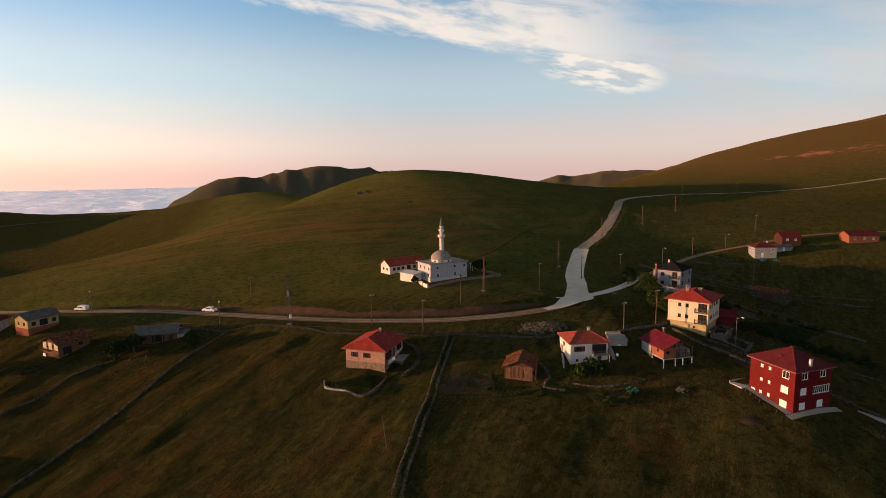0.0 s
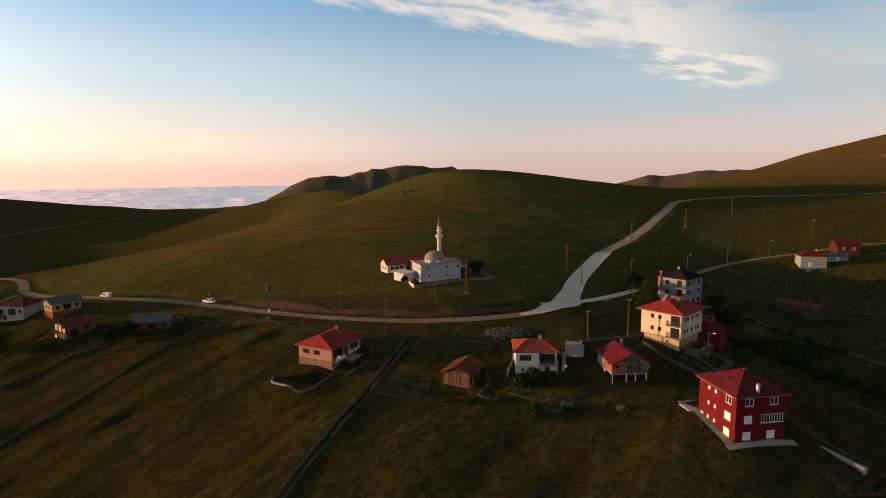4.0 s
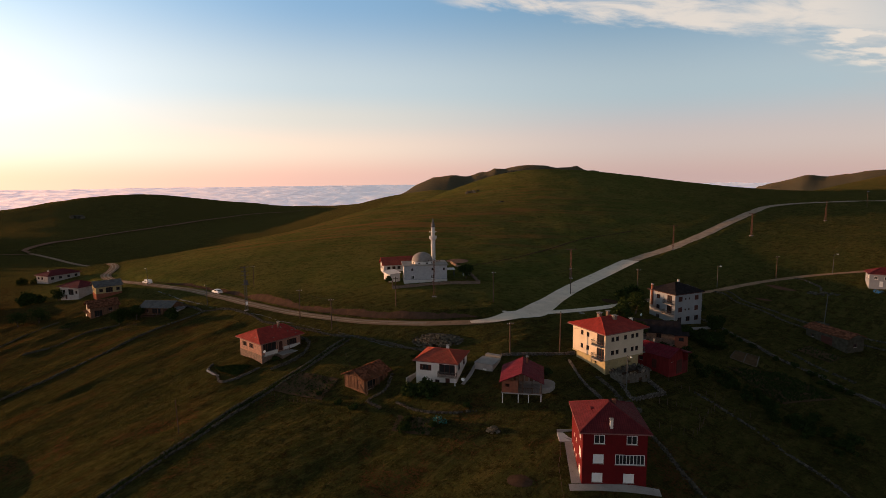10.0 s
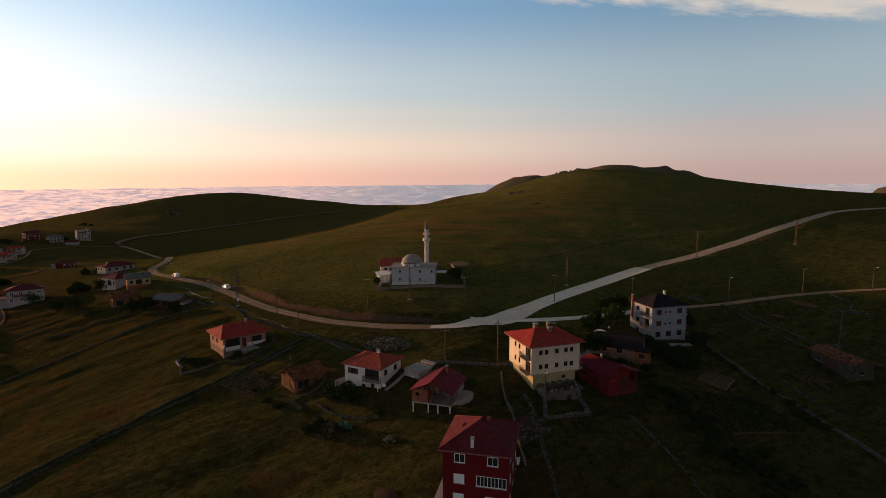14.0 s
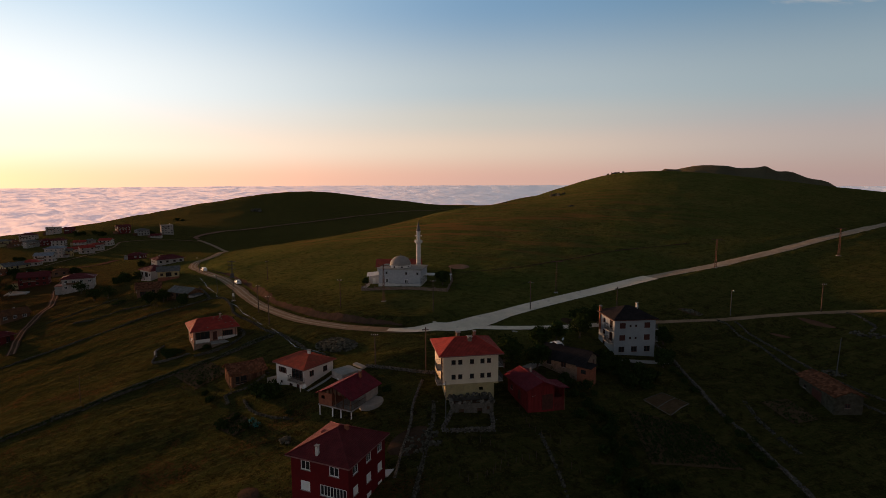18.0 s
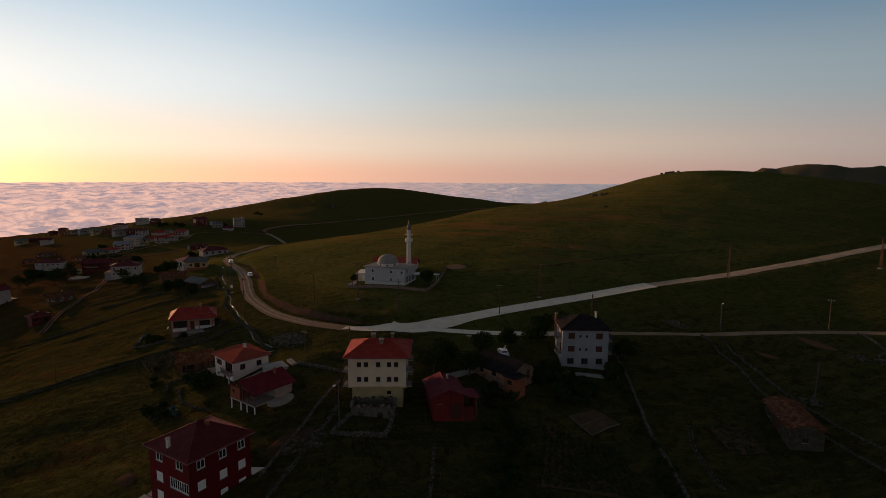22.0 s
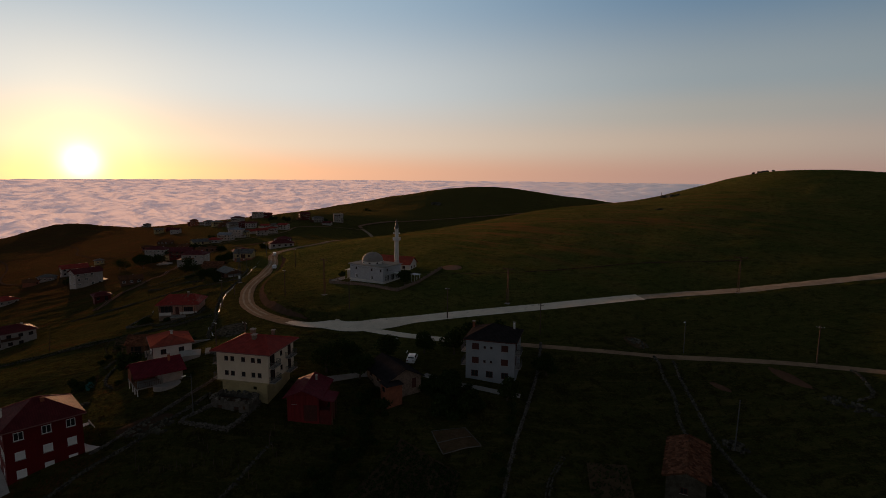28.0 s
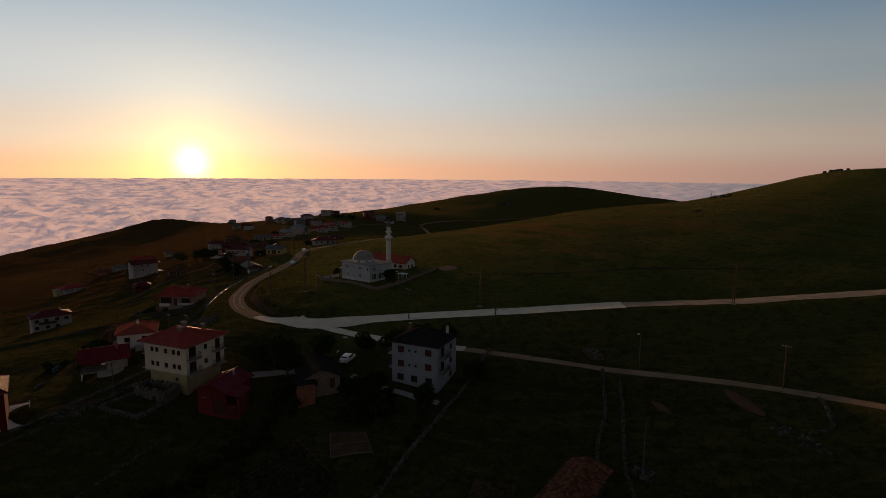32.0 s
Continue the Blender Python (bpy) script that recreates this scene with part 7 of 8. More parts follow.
for a, b, sag in (((-5.5, 132.6, 7.6), (14.5, 110.5, 3.2), 1.6), ((-5.5, 132.6, 7.6), (-19, 137.6, 7.8), 0.5), ((42.6, 126.6, 6.6), (35, 119, 4.6), 0.6), ((42.6, 126.6, 6.6), (52, 131.3, 8.4), 0.5), ((52, 131.3, 8.4), (56, 129.5, 6.5), 0.9),
                  ((28.4, 160.2, 8.0), (45.9, 179.9, 7.6), 1.2), ((28.4, 160.2, 8.0), (4.4, 148.7, 7.6), 0.9), ((112.5, 196, 8.2), (110, 187.5, 3.5), 0.8), ((11.6, 158.3, 10.1), (42.4, 200.3, 9.4), 2.2), ((42.4, 200.3, 9.4), (73.4, 252.7, 9.4), 2.4), ((73.4, 252.7, 9.4), (104.2, 285.7, 9.4), 1.8)):
    wire(a, b, sag)


# ---- trees and bushes ----
def leaf_cloud(rng, lobes, n, size):
    """Leaves as small bent quads gathered in lobes (x, y, z, radius)."""
    v, f = [], []
    weights = np.array([q[3] ** 2 for q in lobes])
    weights = weights / weights.sum()
    for _ in range(n):
        cx, cy, cz, r = lobes[rng.choice(len(lobes), p=weights)]
        d = rng.normal(size=3)
        d /= np.linalg.norm(d)
        p = np.array((cx, cy, cz)) + d * r * rng.uniform(0.55, 1.08) * np.array((1, 1, 0.85))
        u = rng.normal(size=3)
        u /= np.linalg.norm(u)
        w = np.cross(u, rng.normal(size=3))
        w /= max(np.linalg.norm(w), 1e-6)
        s = size * rng.uniform(0.6, 1.3)
        k = len(v)
        v += [tuple(p - u * s), tuple(p + w * s * 0.5), tuple(p + u * s), tuple(p - w * s * 0.5)]
        f.append((k, k + 1, k + 2, k + 3))
    return v, f


def tree_thing(x, y, h, spread, label, seed, name="tree", category="tree", trunk=0.24, leaves=1500, crooked=0.25):
    rng = np.random.RandomState(seed)
    ob = thing(name, x, y, gz(x, y), rng.uniform(0, 360), label, category)
    bm = bmesh.new()
    top = Vector((rng.uniform(-1, 1) * crooked * h * 0.3, rng.uniform(-1, 1) * crooked * h * 0.3, h * trunk))
    mid = top * 0.5 + Vector((rng.uniform(-1, 1), rng.uniform(-1, 1), 0)) * crooked * 0.5
    r = 0.035 * h + 0.04
    tube(bm, (0, 0, -0.4), mid, r * 1.2, r * 0.9, 8)
    tube(bm, mid, top, r * 0.9, r * 0.7, 8)
    part("trunk", bm, BARK, ob)
    lobes = []
    for k in range(rng.randint(5, 8)):
        a = 2 * math.pi * k / 6 + rng.uniform(-0.4, 0.4)
        out = spread * rng.uniform(0.35, 0.75)
        tip = Vector((top.x + out * math.cos(a), top.y + out * math.sin(a), h * rng.uniform(0.34, 0.84)))
        bm = bmesh.new()
        kink = top.lerp(tip, 0.5) + Vector((0, 0, 0.15 * h * rng.uniform(0, 1)))
        tube(bm, top, kink, r * 0.5, r * 0.33, 6)
        tube(bm, kink, tip, r * 0.33, r * 0.12, 6)
        part("limb", bm, BARK, ob)
        lobes.append((tip.x, tip.y, tip.z, spread * rng.uniform(0.42, 0.62)))
    lobes.append((top.x, top.y, h * 0.80, spread * 0.5))
    lobes.append((top.x, top.y, h * 0.50, spread * 0.6))
    v, f = leaf_cloud(rng, lobes, int(leaves * 1.5), 0.26)
    mesh_object("crown", v, f, LEAF, ob)
    return ob


def bush_mesh(seed, leaves=420):
    rng = np.random.RandomState(seed)
    lobes = [(rng.uniform(-0.6, 0.6), rng.uniform(-0.6, 0.6), rng.uniform(0.3, 0.9), rng.uniform(0.4, 0.65)) for _ in range(6)]
    return leaf_cloud(rng, lobes, leaves, 0.16)


BUSHES = []
for k in range(3):
    bv, bf = bush_mesh(60 + k)
    me = bpy.data.meshes.new("bush")
    me.from_pydata(bv, [], bf)
    me.materials.append(LEAF)
    BUSHES.append(me)
rng_b = np.random.RandomState(77)


def bush(x, y, s, label="dense dark green bush with ragged outline"):
    ob = new("bush", BUSHES[rng_b.randint(3)])
    ob.matrix_basis = pose(x, y, gz(x, y) - 0.1, 0, 0, rng_b.uniform(0, 360)) @ Matrix.Diagonal((s, s * rng_b.uniform(0.8, 1.2), s * rng_b.uniform(0.85, 1.2), 1))
    return tagged(ob, label, "bush", "bushes")


TREES = [(-83.5, 132.6, 4.8, 2.5), (-80.5, 136.2, 4.6, 2.3), (-65.8, 136.4, 3.4, 2.1), (11.8, 183.2, 4.6, 2.6), (63.5, 184, 5.2, 2.8), (61, 178, 4.5, 2.4), (64.5, 171.5, 5.5, 2.8), (61.5, 166, 4.6, 2.4), (62, 158, 5.5, 3.0), (59.5, 150, 4.8, 2.6),
         (61.2, 144.8, 5.6, 3.2), (66, 150, 4.6, 2.4), (79.8, 184.5, 4.6, 2.2), (84, 172, 4.0, 2.2), (-140, 150, 4.5, 2.5), (-150, 130, 5, 3), (-215, 118, 6, 3.5), (-236, 94, 7, 4.0), (-226, 98, 7, 4.0), (-206, 108, 7, 4.0), (-120, 131, 5, 3.2), (-126, 128, 4.6, 3.0), (-228, 112, 6, 3.5), (-260, 130, 6, 3.5), (-275, 122, 6, 3.5)]
for k, (tx, ty, th, ts) in enumerate(TREES):
    tree_thing(tx, ty, th, ts, "small broad-leaved tree with a dark uneven crown", 100 + k, leaves=1300 if ty < 200 and tx > -100 else 700)
tree_thing(-9.3, 170.0, 2.6, 1.1, "young dark evergreen shrub by the mosque gate", 140, trunk=0.3, leaves=600)
for bx, by, bs in ((30, 110.2, 2.4), (28.4, 109.9, 2.1), (31.4, 110.0, 2.2), (27.2, 109.6, 1.5), (33, 110.5, 1.6), (31.4, 100.5, 1.3), (30.5, 102.5, 1.0), (36, 102, 0.9), (40, 108, 0.9), (14.5, 105, 0.9), (18.5, 104, 1.0), (9, 107, 0.8), (-11, 118, 1.0), (52, 121, 0.9), (22, 123, 0.8), (73.5, 148, 1.6), (76, 151, 1.8)):
    bush(bx, by, bs)
# overgrown hedge east of the houses
for _ in range(70):
    u = rng_b.uniform(0, 1)
    hx, hy = np.interp(u, (0, 0.25, 0.5, 0.75, 1), (70, 76, 84, 92, 102)), np.interp(u, (0, 0.25, 0.5, 0.75, 1), (156, 149, 142, 134, 125))
    bush(hx + rng_b.normal() * 1.8, hy + rng_b.normal() * 1.8, rng_b.uniform(0.6, 1.4))
for _ in range(44):
    bush(rng_b.uniform(72, 87), rng_b.uniform(159, 167) - 0.0, rng_b.uniform(0.9, 1.7))
for _ in range(14):
    u = rng_b.uniform(0, 1)
    bush(86 + 22 * u + rng_b.normal() * 0.8, 174 - 20 * u + rng_b.normal() * 0.8 - 2, rng_b.uniform(0.6, 1.1))
# hedges and copses of the village: middle, spread, number
for cx, cy, rx, ry, n in ((-287, 156, 12, 4, 9), (-269, 108, 16, 5, 16), (-253, 156, 8, 3, 6), (-149, 148, 4, 3, 5), (-245, 113, 10, 4, 9), (-335, 142, 10, 4, 8), (-299, 147, 9, 3, 7), (-578, 251, 12, 5, 9), (-557, 266, 14, 5, 12),
                          (-164, 153, 5, 3, 6), (-300, 106, 12, 4, 10), (-420, 165, 16, 4, 7), (-540, 310, 9, 5, 6), (-225, 70, 10, 4, 7), (-860, 485, 20, 6, 7), (-210, 182, 6, 3, 4)):
    for _ in range(n):
        bush(cx + rng_b.normal() * rx * 0.6, cy + rng_b.normal() * ry * 0.6, rng_b.uniform(1.3, 3.0))


# ---- tilled beds ----
def bed(points, label, seed, rows=True, n=260):
    """A patch of bare soil with rows of crops, on the ground."""
    rng = np.random.RandomState(seed)
    p = np.array(points, float)
    v = []
    for a in np.linspace(0, 1, 16):
        for b in np.linspace(0, 1, 16):
            v.append((p[0] * (1 - a) + p[1] * a) * (1 - b) + (p[3] * (1 - a) + p[2] * a) * b)
    v = np.array(v)
    z = top_z(v[:, 0], v[:, 1]) + 0.10 + rng.uniform(-0.02, 0.08, len(v))
    ob = mesh_object("garden_bed", np.c_[v, z], grid_faces(16, 16), SOIL)
    tagged(ob, label, "garden bed")
    if rows:
        vv, ff = [], []
        for _ in range(n):
            a, b = min(max(round(rng.uniform(0, 1) * 13) / 13 + rng.normal() * 0.02, 0.0), 1.0), rng.uniform(0.03, 0.97)
            q = (p[0] * (1 - a) + p[1] * a) * (1 - b) + (p[3] * (1 - a) + p[2] * a) * b
            g0 = gz(*q)
            cv, cf = leaf_cloud(rng, [(q[0], q[1], g0 + 0.25, 0.22)], 7, 0.14)
            k = len(vv)
            vv += cv
            ff += [tuple(i + k for i in t) for t in cf]
        crops = mesh_object("crop_plants", vv, ff, LEAF)
        tagged(crops, "rows of low leafy crops in a garden bed", "crops", kind="stuff")


bed([(-1.0, 113.6), (9.6, 112.8), (10.4, 105.2), (-2.0, 105.6)], "tilled brown plot with sparse plants beside the barn", 201)
bed([(-24.6, 112.4), (-15.2, 114.6), (-15.8, 109.8), (-20.6, 110.8)], "leafy kitchen garden inside a curved wall", 202, n=1100)
bed([(86, 155.6), (87.6, 161.1), (92.6, 161.3), (91.3, 155)], "bare soil rectangle edged with pale kerbs", 203, rows=False)
for k, (a, b) in enumerate((((86, 155.6), (87.6, 161.1)), ((87.6, 161.1), (92.6, 161.3)), ((92.6, 161.3), (91.3, 155)), ((91.3, 155), (86, 155.6)), ((88.7, 155.3), (90.1, 161.2)))):
    edge = ribbon("kerb", smooth_line([a, b], 0.6), 0.10, PALESTONE, 0.26, across=3, wobble=0.02, seed=90 + k)
    tagged(edge, "pale kerb round a bare soil rectangle", "kerb")
bed([(85, 150.5), (96, 155.5), (105, 148), (94, 138)], "wide potato plot in rows below the hedge", 204, n=1900)
bed([(28, 104), (37, 104), (36, 99.5), (29, 99.5)], "weedy vegetable plot below the white house", 205, n=200)
bed([(72, 91), (79, 93.5), (82, 87.5), (75, 85)], "terraced vegetable plot beside the red house", 206, n=260)
bed([(-104, 130), (-99, 131), (-98, 126.5), (-103.5, 126)], "weedy garden plot below the timber house", 208, n=200)
bed([(106, 179.5), (112, 175), (108.5, 170), (102.5, 174.5)], "overgrown plot before the stone shed", 207, n=160)


# ---- slabs, paths and small built things ----
def slab(points, top, label, name="concrete_slab", mat=None, thick=0.5, category="slab", z=None):
    """A flat slab on plan points."""
    z = max(gz(*p) for p in points) + top if z is None else z
    bm = bmesh.new()
    up = [bm.verts.new((x, y, z)) for x, y in points]
    dn = [bm.verts.new((x, y, z - thick - 1.2)) for x, y in points]
    bm.faces.new(up)
    bm.faces.new(dn[::-1])
    for i in range(len(points)):
        j = (i + 1) % len(points)
        bm.faces.new((up[i], dn[i], dn[j], up[j]))
    bmesh.ops.recalc_face_normals(bm, faces=bm.faces[:])
    me = bpy.data.meshes.new(name)
    bm.to_mesh(me)
    bm.free()
    me.materials.append(mat or SLABSTONE)
    return tagged(new(name, me), label, category)


def rh(u, v):
    """Plan point from the red house's own axes."""
    c, s = math.cos(radians(17.9)), math.sin(radians(17.9))
    return (65.1 + u * c - v * s, 99.4 + u * s + v * c)


def drape(corners, label, name, mat, category, lift=0.12, n=14):
    """A surface laid on the ground between four plan corners."""
    p = np.array(corners, float)
    v = np.array([(p[0] * (1 - a) + p[1] * a) * (1 - b) + (p[3] * (1 - a) + p[2] * a) * b for b in np.linspace(0, 1, n) for a in np.linspace(0, 1, n)])
    z = top_z(v[:, 0], v[:, 1]) + lift
    return tagged(mesh_object(name, np.c_[v, z], grid_faces(n, n), mat, smooth=True), label, category)


drape([rh(-6.2, -6.1), rh(6.2, -6.1), rh(6.2, -4.8), rh(-6.2, -4.8)], "pale concrete apron before the red house", "apron", SLABSTONE, "apron")
drape([rh(-5.8, -4.7), rh(-4.45, -4.7), rh(-4.45, 5.2), rh(-5.5, 6.0)], "pale concrete apron beside the red house", "apron", SLABSTONE, "apron")
def patch(x, y, rx, ry, label, mat, name, category, seed):
    """A bare patch following the ground, with an uneven edge."""
    rng = np.random.RandomState(seed)
    rim = 1 + 0.18 * np.convolve(rng.uniform(-1, 1, 40), np.ones(3) / 3, "same")[:24]
    v, f = [(x, y, gz(x, y) + 0.12)], []
    for k, r in enumerate((0.33, 0.66, 1.0)):
        for i in range(24):
            a = 2 * math.pi * i / 24
            px, py = x + rx * r * rim[i] * math.cos(a), y + ry * r * rim[i] * math.sin(a)
            v.append((px, py, gz(px, py) + (0.12, 0.10, 0.02)[k]))
    for i in range(24):
        j = (i + 1) % 24
        f.append((0, 1 + i, 1 + j))
        for k in range(2):
            f.append((1 + 24 * k + i, 25 + 24 * k + i, 25 + 24 * k + j, 1 + 24 * k + j))
    return tagged(mesh_object(name, v, f, mat, smooth=True), label, category)


def path_strip(points, half, label, name="path", mat=None):
    ob = ribbon(name, smooth_line(points, 0.8), half, mat or SLABSTONE, 0.10, across=4, wobble=0.06, seed=len(label))
    return tagged(ob, label, "path", kind="structure")


store = house(39.4, 121.6, 2.6, -6.0, 3.8, 4.0, 1.9, PALEWALL, "low concrete store with a flat pale roof", name="store", category="outbuilding", base=1.6, roof="flat", over=0.12, windows=[("front", 2.1, 0.0, 0.8, 1.0, "door")])
slab([(37.8, 124.8), (41.2, 124.4), (41.3, 125.4), (37.9, 125.8)], 0.25, "small flat concrete slab beside the store", "concrete_slab")
path_strip([(36.6, 114.4), (37.0, 118), (36.9, 121.5)], 0.4, "pale concrete steps beside the white house")
slab([(25.2, 112.9), (25.5, 112.8), (26.3, 118.2), (26.0, 118.3)], 0.1, "narrow pale garden wall beside the white house", "garden_wall", thick=0.4, category="wall")
slab([(26.2, 119), (26.5, 118.9), (27.5, 127.4), (27.2, 127.5)], -0.2, "narrow pale garden wall climbing to the road", "garden_wall", thick=0.4, category="wall")
slab([(51.9 + 2.0 * math.cos(a), 117 + 2.4 * math.sin(a)) for a in np.linspace(0, 2 * math.pi, 17)[:-1]], 0.0, "rounded concrete platform beside the stilt hut", "platform", category="platform")
slab([(75.4, 99.6), (76.0, 99.8), (80.4, 91.0), (79.8, 90.7)], -0.6, "pale concrete kerb wall beside the red house", "garden_wall", thick=0.4, category="wall")
path_strip([(63.6, 143.4), (64.4, 147.5), (65.2, 152)], 1.0, "pale concrete yard strip between the sheds")
path_strip([(70, 162), (74, 164.6), (80.5, 171.2), (84, 175)], 0.7, "concrete path before the blue-grey house")
patch(33.2, 155.6, 0.9, 0.6, "broken concrete slab beside the fork", CONCRETE, "concrete_slab", "slab", 1)
patch(43.7, 167.4, 0.8, 0.7, "small broken concrete slab on the grass", SLABSTONE, "concrete_slab", "slab", 2)
patch(51.7, 163.4, 0.8, 0.6, "small pale slab beside the lane", SLABSTONE, "concrete_slab", "slab", 3)
patch(57.5, 180.8, 2.6, 1.9, "bare round patch of pale gravel", TRACK, "gravel_patch", "gravel", 4)
patch(0, 206, 4.2, 3.0, "bare oval patch of ground above the mosque", FARDIRT, "gravel_patch", "gravel", 5)
patch(53.9, 92.0, 1.8, 1.3, "bare round patch of soil in the meadow", TRACK, "soil_patch", "soil", 6)
stone_heap(46.5, 103.0, 1.1, 0.7, 0.35, 34, "small heap of stones in the meadow", 36)
patch(65.0, 113.5, 2.6, 4.4, "pale bare earth beside the garden wall", TRACK, "soil_patch", "soil", 8)
patch(105.8, 221.6, 4.2, 1.1, "bare scrape of pale earth below the lane", SCRAPE, "soil_patch", "soil", 9)
patch(99.7, 210, 2.3, 0.8, "small bare scrape of earth in the pasture", SCRAPE, "soil_patch", "soil", 10)
patch(78, 210.8, 3.2, 1.8, "rough bare patch above the lane", SOIL, "soil_patch", "soil", 11)
stone_heap(78.4, 211, 2.6, 1.2, 0.25, 46, "scatter of dark stones on a bare patch", 37)
stone_heap(117, 220, 4.5, 1.4, 0.2, 70, "spread of tumbled stones in the pasture", 38)



def fence(points, label, seed, gap=1.3, h=1.1):
    rng = np.random.RandomState(seed)
    line = smooth_line(points, gap)
    ob = thing("stake_fence", *line[0], gz(*line[0]), 0, label, "fence")
    z0 = gz(*line[0])
    for p in line:
        bm = bmesh.new()
        a = Vector((p[0] - line[0][0], p[1] - line[0][1], gz(*p) - z0))
        tube(bm, a - Vector((0, 0, 0.4)), a + Vector((rng.uniform(-0.15, 0.15), rng.uniform(-0.15, 0.15), h * rng.uniform(0.7, 1.15))), 0.055, 0.04, 6)
        part("stake", bm, POLEWOOD, ob)
    return ob


fence([(72.1, 112.1), (77.1, 112.7), (78.3, 117.5), (77, 122), (71.8, 120.3)], "ring of grey stakes round a small paddock", 301)
fence([(78.2, 115.3), (81, 124.7), (87.1, 127.5)], "line of crooked grey fence stakes", 302)
fence([(-2.2, 104.6), (4, 103.6), (10.8, 104.5)], "low rustic fence of stakes along the plot", 303, 0.9, 0.8)
fence([(72, 134), (77, 131), (83, 131.5)], "line of grey stakes below the red outbuilding", 304)
fence([(-78.6, 131.6), (-75.2, 132.2), (-74.6, 129.4), (-78.2, 128.6), (-78.6, 131.4)], "small pen of grey boards below the tin-roofed barn", 306, 0.5, 0.9)
fence([(58, 101), (59, 95), (60.5, 90.2)], "row of short stakes beside the concrete apron", 305, 1.1, 0.8)


# ---- cars ----
def car(x, y, turn, paint, label, boxy=False):
    ob = thing("car", x, y, gz(x, y) + 0.12, turn, label, "car", "parked cars")
    prof = [(-2.1, 0.35), (-2.15, 0.85), (-1.9, 0.98), (-1.3, 1.02), (-0.75, 1.45), (0.85, 1.48), (1.5, 1.05), (2.05, 0.98), (2.15, 0.6), (2.1, 0.35)]
    if boxy:
        prof = [(-2.0, 0.4), (-2.05, 0.9), (-1.15, 1.05), (-0.75, 1.75), (1.9, 1.78), (2.05, 1.1), (2.05, 0.4)]
    bm = bmesh.new()
    rows = []
    for s, inset in ((-0.85, 0.06), (-0.8, 0.0), (0.8, 0.0), (0.85, 0.06)):
        rows.append([bm.verts.new((px, s * (0.84 if pz > 1.3 else 1.0), pz - (inset if pz > 1 else 0))) for px, pz in prof])
    for a, b in zip(rows, rows[1:]):
        for i in range(len(prof)):
            j = (i + 1) % len(prof)
            bm.faces.new((a[i], a[j], b[j], b[i]))
    bm.faces.new(rows[0][::-1])
    bm.faces.new(rows[-1])
    bmesh.ops.recalc_face_normals(bm, faces=bm.faces[:])
    body = part("body", bm, paint, ob)
    for sy in (-1, 1):
        box_part("side_window", (-0.7, sy * 0.72 - 0.012, 1.05, 0.95, sy * 0.72 + 0.03 * sy + 0.012, 1.38), GLASS, body)
        for wx in (-1.3, 1.3):
            bm = bmesh.new()
            tube(bm, (wx, sy * 0.66, 0.22), (wx, sy * 0.88, 0.22), 0.33, sides=14)
            wheel = part("wheel", bm, RUBBER, ob)
            bm = bmesh.new()
            tube(bm, (wx, sy * 0.87, 0.22), (wx, sy * 0.895, 0.22), 0.2, sides=10)
            part("rim", bm, STEEL, wheel)
    for sy in (-1, 1):
        for wx0, wx1 in ((-0.72, -0.02), (0.06, 0.82)):
            box_part("side_window", (wx0, min(sy * 0.80, sy * 0.872), 1.06, wx1, max(sy * 0.80, sy * 0.872), 1.38), GLASS, body)
    box_part("rear_window", (1.15, -0.6, 1.10, 1.42, 0.6, 1.34), GLASS, body)
    box_part("windscreen", (-1.08, -0.66, 1.12, -0.98, 0.66, 1.36), GLASS, body, turn=None)
    for sy in (-1, 1):
        box_part("headlight", (-2.17, sy * 0.6 - 0.16, 0.68, -2.08, sy * 0.6 + 0.16, 0.82), WHITEPAINT, body)
        box_part("tail_light", (2.08, sy * 0.62 - 0.14, 0.75, 2.16, sy * 0.62 + 0.14, 0.9), REDWOOD, body)
    return ob


car(-70.4, 159.6, -16, CARPAINT, "white saloon car parked beside the gravel road")
car(-114.2, 167.8, -10, CARPAINT, "white van-like car glowing in the low sun on the road", True)
car(64.0, 162.0, -35, CARPAINT, "white family car parked behind the dark-roofed house")


# ---- rocks on the hill ----
def outcrop(x, y, s, seed):
    rng = np.random.RandomState(seed)
    z0 = gz(x, y)
    ob = thing("rock_outcrop", x, y, z0, 0, "dark weathered rock outcrop on the grassy hill", "rock")
    for _ in range(14):
        dx, dy = rng.normal() * s * 1.2, rng.normal() * s * 0.7
        v, f = [], []
        stones(v, f, rng, dx, dy, gz(x + dx, y + dy) - z0 + s * 0.2, s * rng.uniform(0.5, 1.3))
        mesh_object("rock", v, f, STONE, ob)
    return ob


outcrop(-56, 377, 2.2, 401)
outcrop(-58, 381, 1.5, 402)
outcrop(-48, 451, 2.0, 403)
outcrop(-20, 330, 0.9, 404)
outcrop(-85, 360, 0.9, 405)
outcrop(-870, 640, 7, 406)
wood_pole(-57.5, 374, 3.2, "short post beside the rocks on the hill", arm=False, r=0.2)

# dishes and clutter
def dish(x, y, z, turn, label):
    ob = thing("satellite_dish", x, y, z, turn, label, "satellite dish", "satellite dishes")
    bm = bmesh.new()
    lathe(bm, [(0.02, 0.0), (0.2, 0.04), (0.34, 0.12), (0.32, 0.14), (0.02, 0.03)], 16)
    bmesh.ops.transform(bm, matrix=Matrix.Rotation(radians(62), 4, "X"), verts=bm.verts[:])
    part("reflector", bm, WHITEPAINT, ob)
    bm = bmesh.new()
    tube(bm, (0, 0, 0), (0, 0.1, -0.9), 0.035)
    part("mast", bm, STEEL, ob)
    return ob


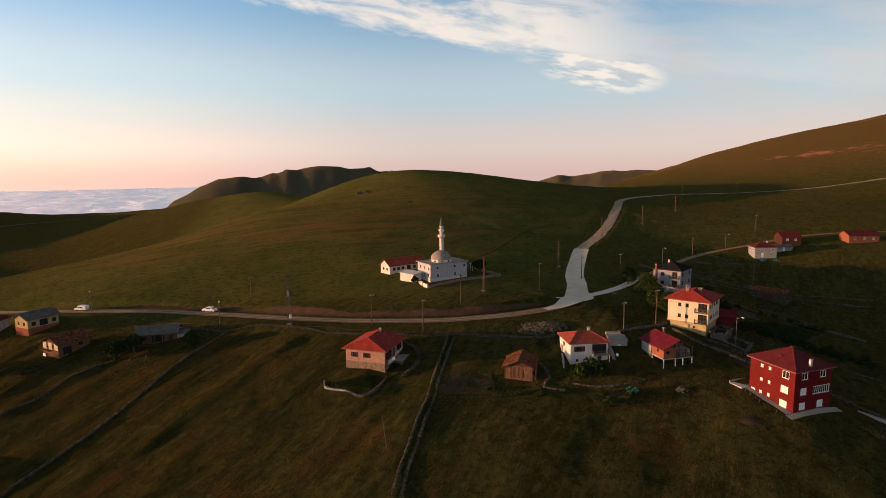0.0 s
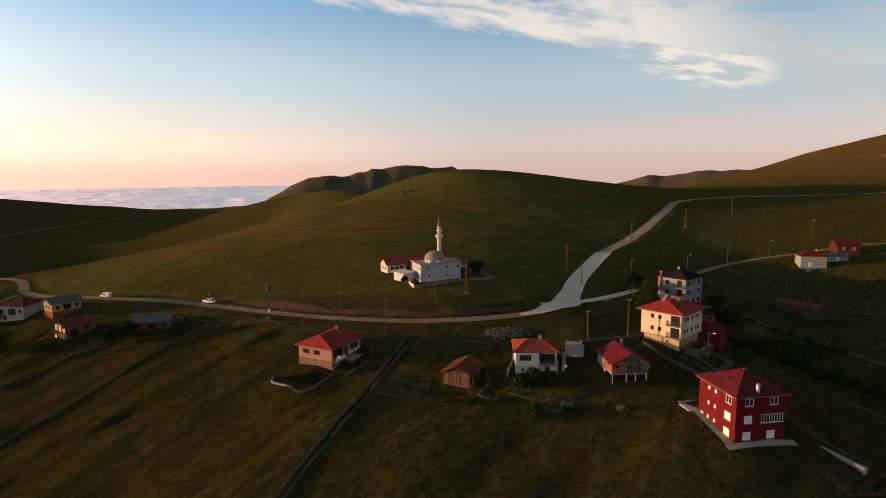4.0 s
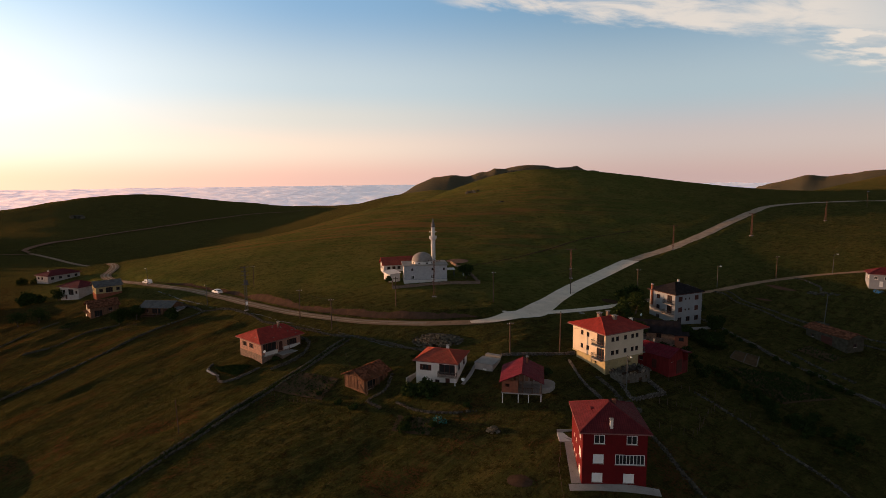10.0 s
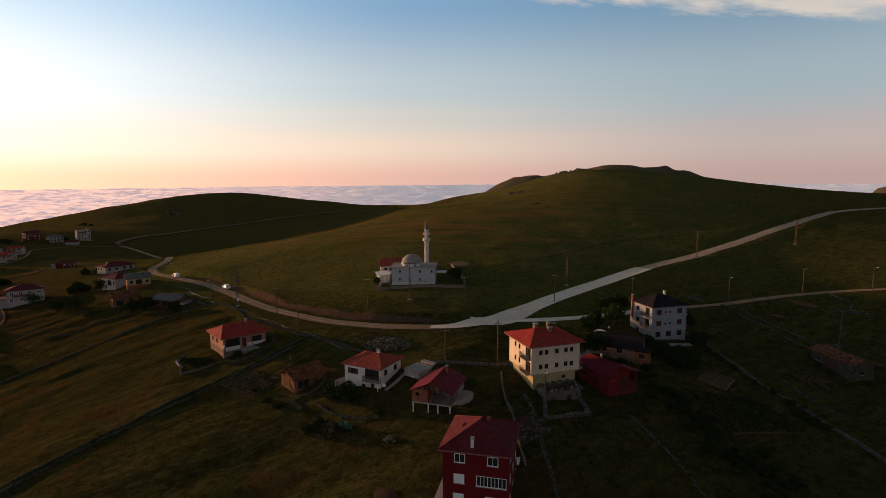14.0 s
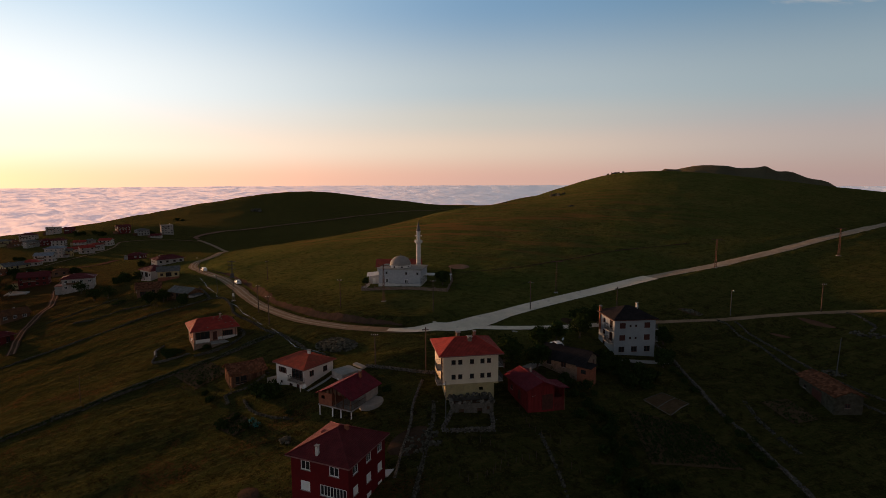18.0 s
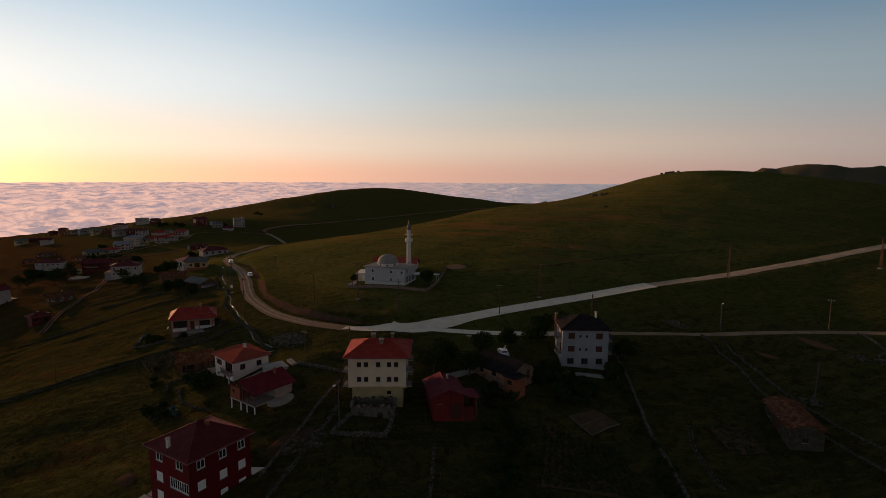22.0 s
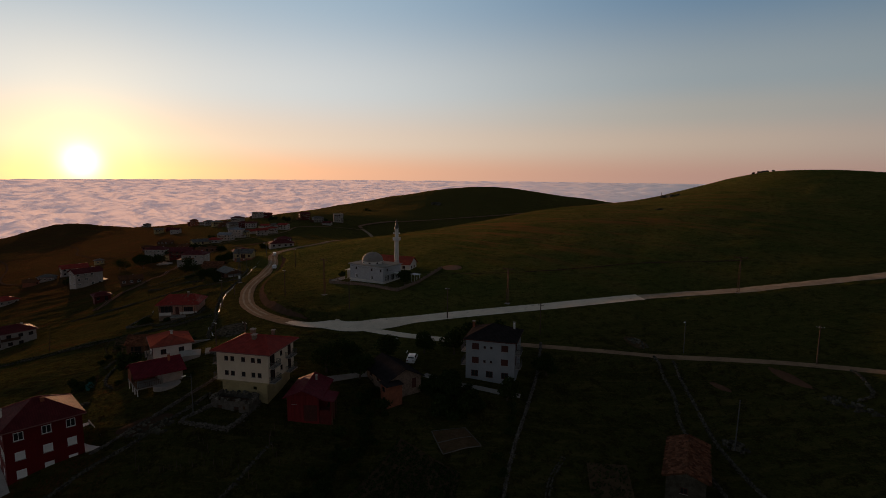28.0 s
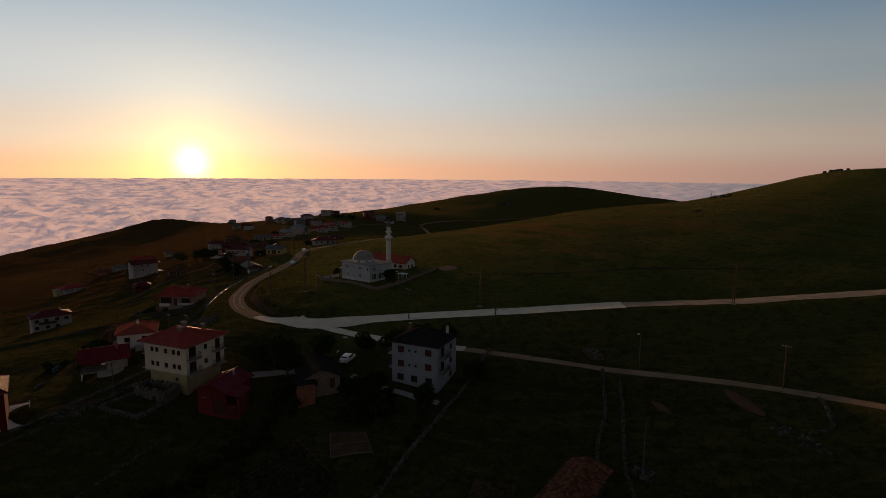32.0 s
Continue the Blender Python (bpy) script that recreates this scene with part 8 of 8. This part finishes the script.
dish(37.0, 113.7, 3.1, 20, "white satellite dish beside the white house")
dish(-11.3, 114.6, 2.6, 0, "white satellite dish on the pink house's terrace")
dish(66.6, 159.8, 7.4, -40, "white satellite dish above the dark-roofed house")
for tx, ty, mat, lab in ((131.5, 223.4, BLUEPLASTIC, "crumpled blue tarpaulin before the rendered house"), (136.5, 222.6, TEAL, "teal tarpaulin heaped before the rendered house"), (36.2, 103.2, TEAL, "torn green netting on the vegetable plot")):
    v, f = leaf_cloud(np.random.RandomState(int(tx)), [(tx, ty, gz(tx, ty) + 0.4, 0.9), (tx + 1.2, ty, gz(tx, ty) + 0.3, 0.7)], 90, 0.24)
    tagged(mesh_object("tarpaulin", v, f, mat), lab, "tarpaulin")


# ---- weeds and tufts on the near meadow and the hill ----
def tufts(n, seed, area, size, wide, mat, name, label, dens=0.0, blades=2, deep=1.0):
    """Upright blades of grass scattered in drifts, off the roads and houses."""
    rng = np.random.RandomState(seed)
    m = int(n * 3)
    x, y = rng.uniform(area[0], area[1], m), area[2] + (area[3] - area[2]) * rng.uniform(0, 1, m) ** deep
    patch = np.sin(x * 0.11 + 2 * np.sin(y * 0.07)) * np.cos(y * 0.13 + 1.7 * np.sin(x * 0.05)) + 0.5 * np.sin(x * 0.43 + y * 0.31)
    keep = patch > rng.uniform(-1.6, 1.4, m) + dens
    for line in (ROAD_WEST, ROAD_NORTH, ROAD_EAST):
        for px, py in line[(line[:, 0] > area[0] - 6) & (line[:, 0] < area[1] + 6) & (line[:, 1] < area[3] + 6)][::2]:
            keep &= (np.abs(x - px) > 4.6) | (np.abs(y - py) > 4.6)
    keep &= (np.abs(x + 2) > 16) | (np.abs(y - 183) > 19)
    x, y = x[keep][:n], y[keep][:n]
    z = top_z(x, y)
    k = len(x)
    v = np.zeros((k, blades, 3, 3))
    for b in range(blades):
        a = rng.uniform(0, 6.28, k)
        s = size * rng.uniform(0.5, 1.4, k)
        w = s * wide
        ox, oy = rng.normal(0, size * 0.6, k), rng.normal(0, size * 0.6, k)
        lean = rng.normal(0, 0.35, (2, k)) * s
        v[:, b, 0] = np.c_[x + ox - w * np.cos(a), y + oy - w * np.sin(a), z - 0.04]
        v[:, b, 1] = np.c_[x + ox + w * np.cos(a), y + oy + w * np.sin(a), z - 0.04]
        v[:, b, 2] = np.c_[x + ox + lean[0], y + oy + lean[1], z + s]
    v = v.reshape(-1, 3)
    me = bpy.data.meshes.new(name)
    me.vertices.add(len(v))
    me.vertices.foreach_set("co", v.ravel())
    me.loops.add(len(v))
    me.loops.foreach_set("vertex_index", np.arange(len(v)))
    me.polygons.add(len(v) // 3)
    me.polygons.foreach_set("loop_start", np.arange(0, len(v), 3))
    me.update(calc_edges=True)
    me.materials.append(mat)
    return tagged(new(name, me), label, "grass", kind="stuff")


GRASSBLADE = surface("grass_blade", (0.072, 0.084, 0.020), (0.046, 0.060, 0.014), 0.08, 0.9, 0.0, coords="Position", per_object=0.45)
REDWEED = surface("red_weed", (0.075, 0.034, 0.017), (0.05, 0.026, 0.013), 0.1, 0.9, 0.0, coords="Position", per_object=0.5)
tufts(9000, 501, (-115, 135, 68, 215), 0.16, 0.6, GRASSBLADE, "grass_tufts", "uneven tufts of coarse green grass", 0.2)
tufts(1600, 502, (-110, 120, 68, 160), 0.16, 0.5, WEED, "dry_weeds", "scattered straw-coloured dry weeds", 0.3)
tufts(1500, 503, (8, 66, 70, 108), 0.15, 0.6, REDWEED, "red_weeds", "drifts of reddish dock and dry weeds", 0.3)
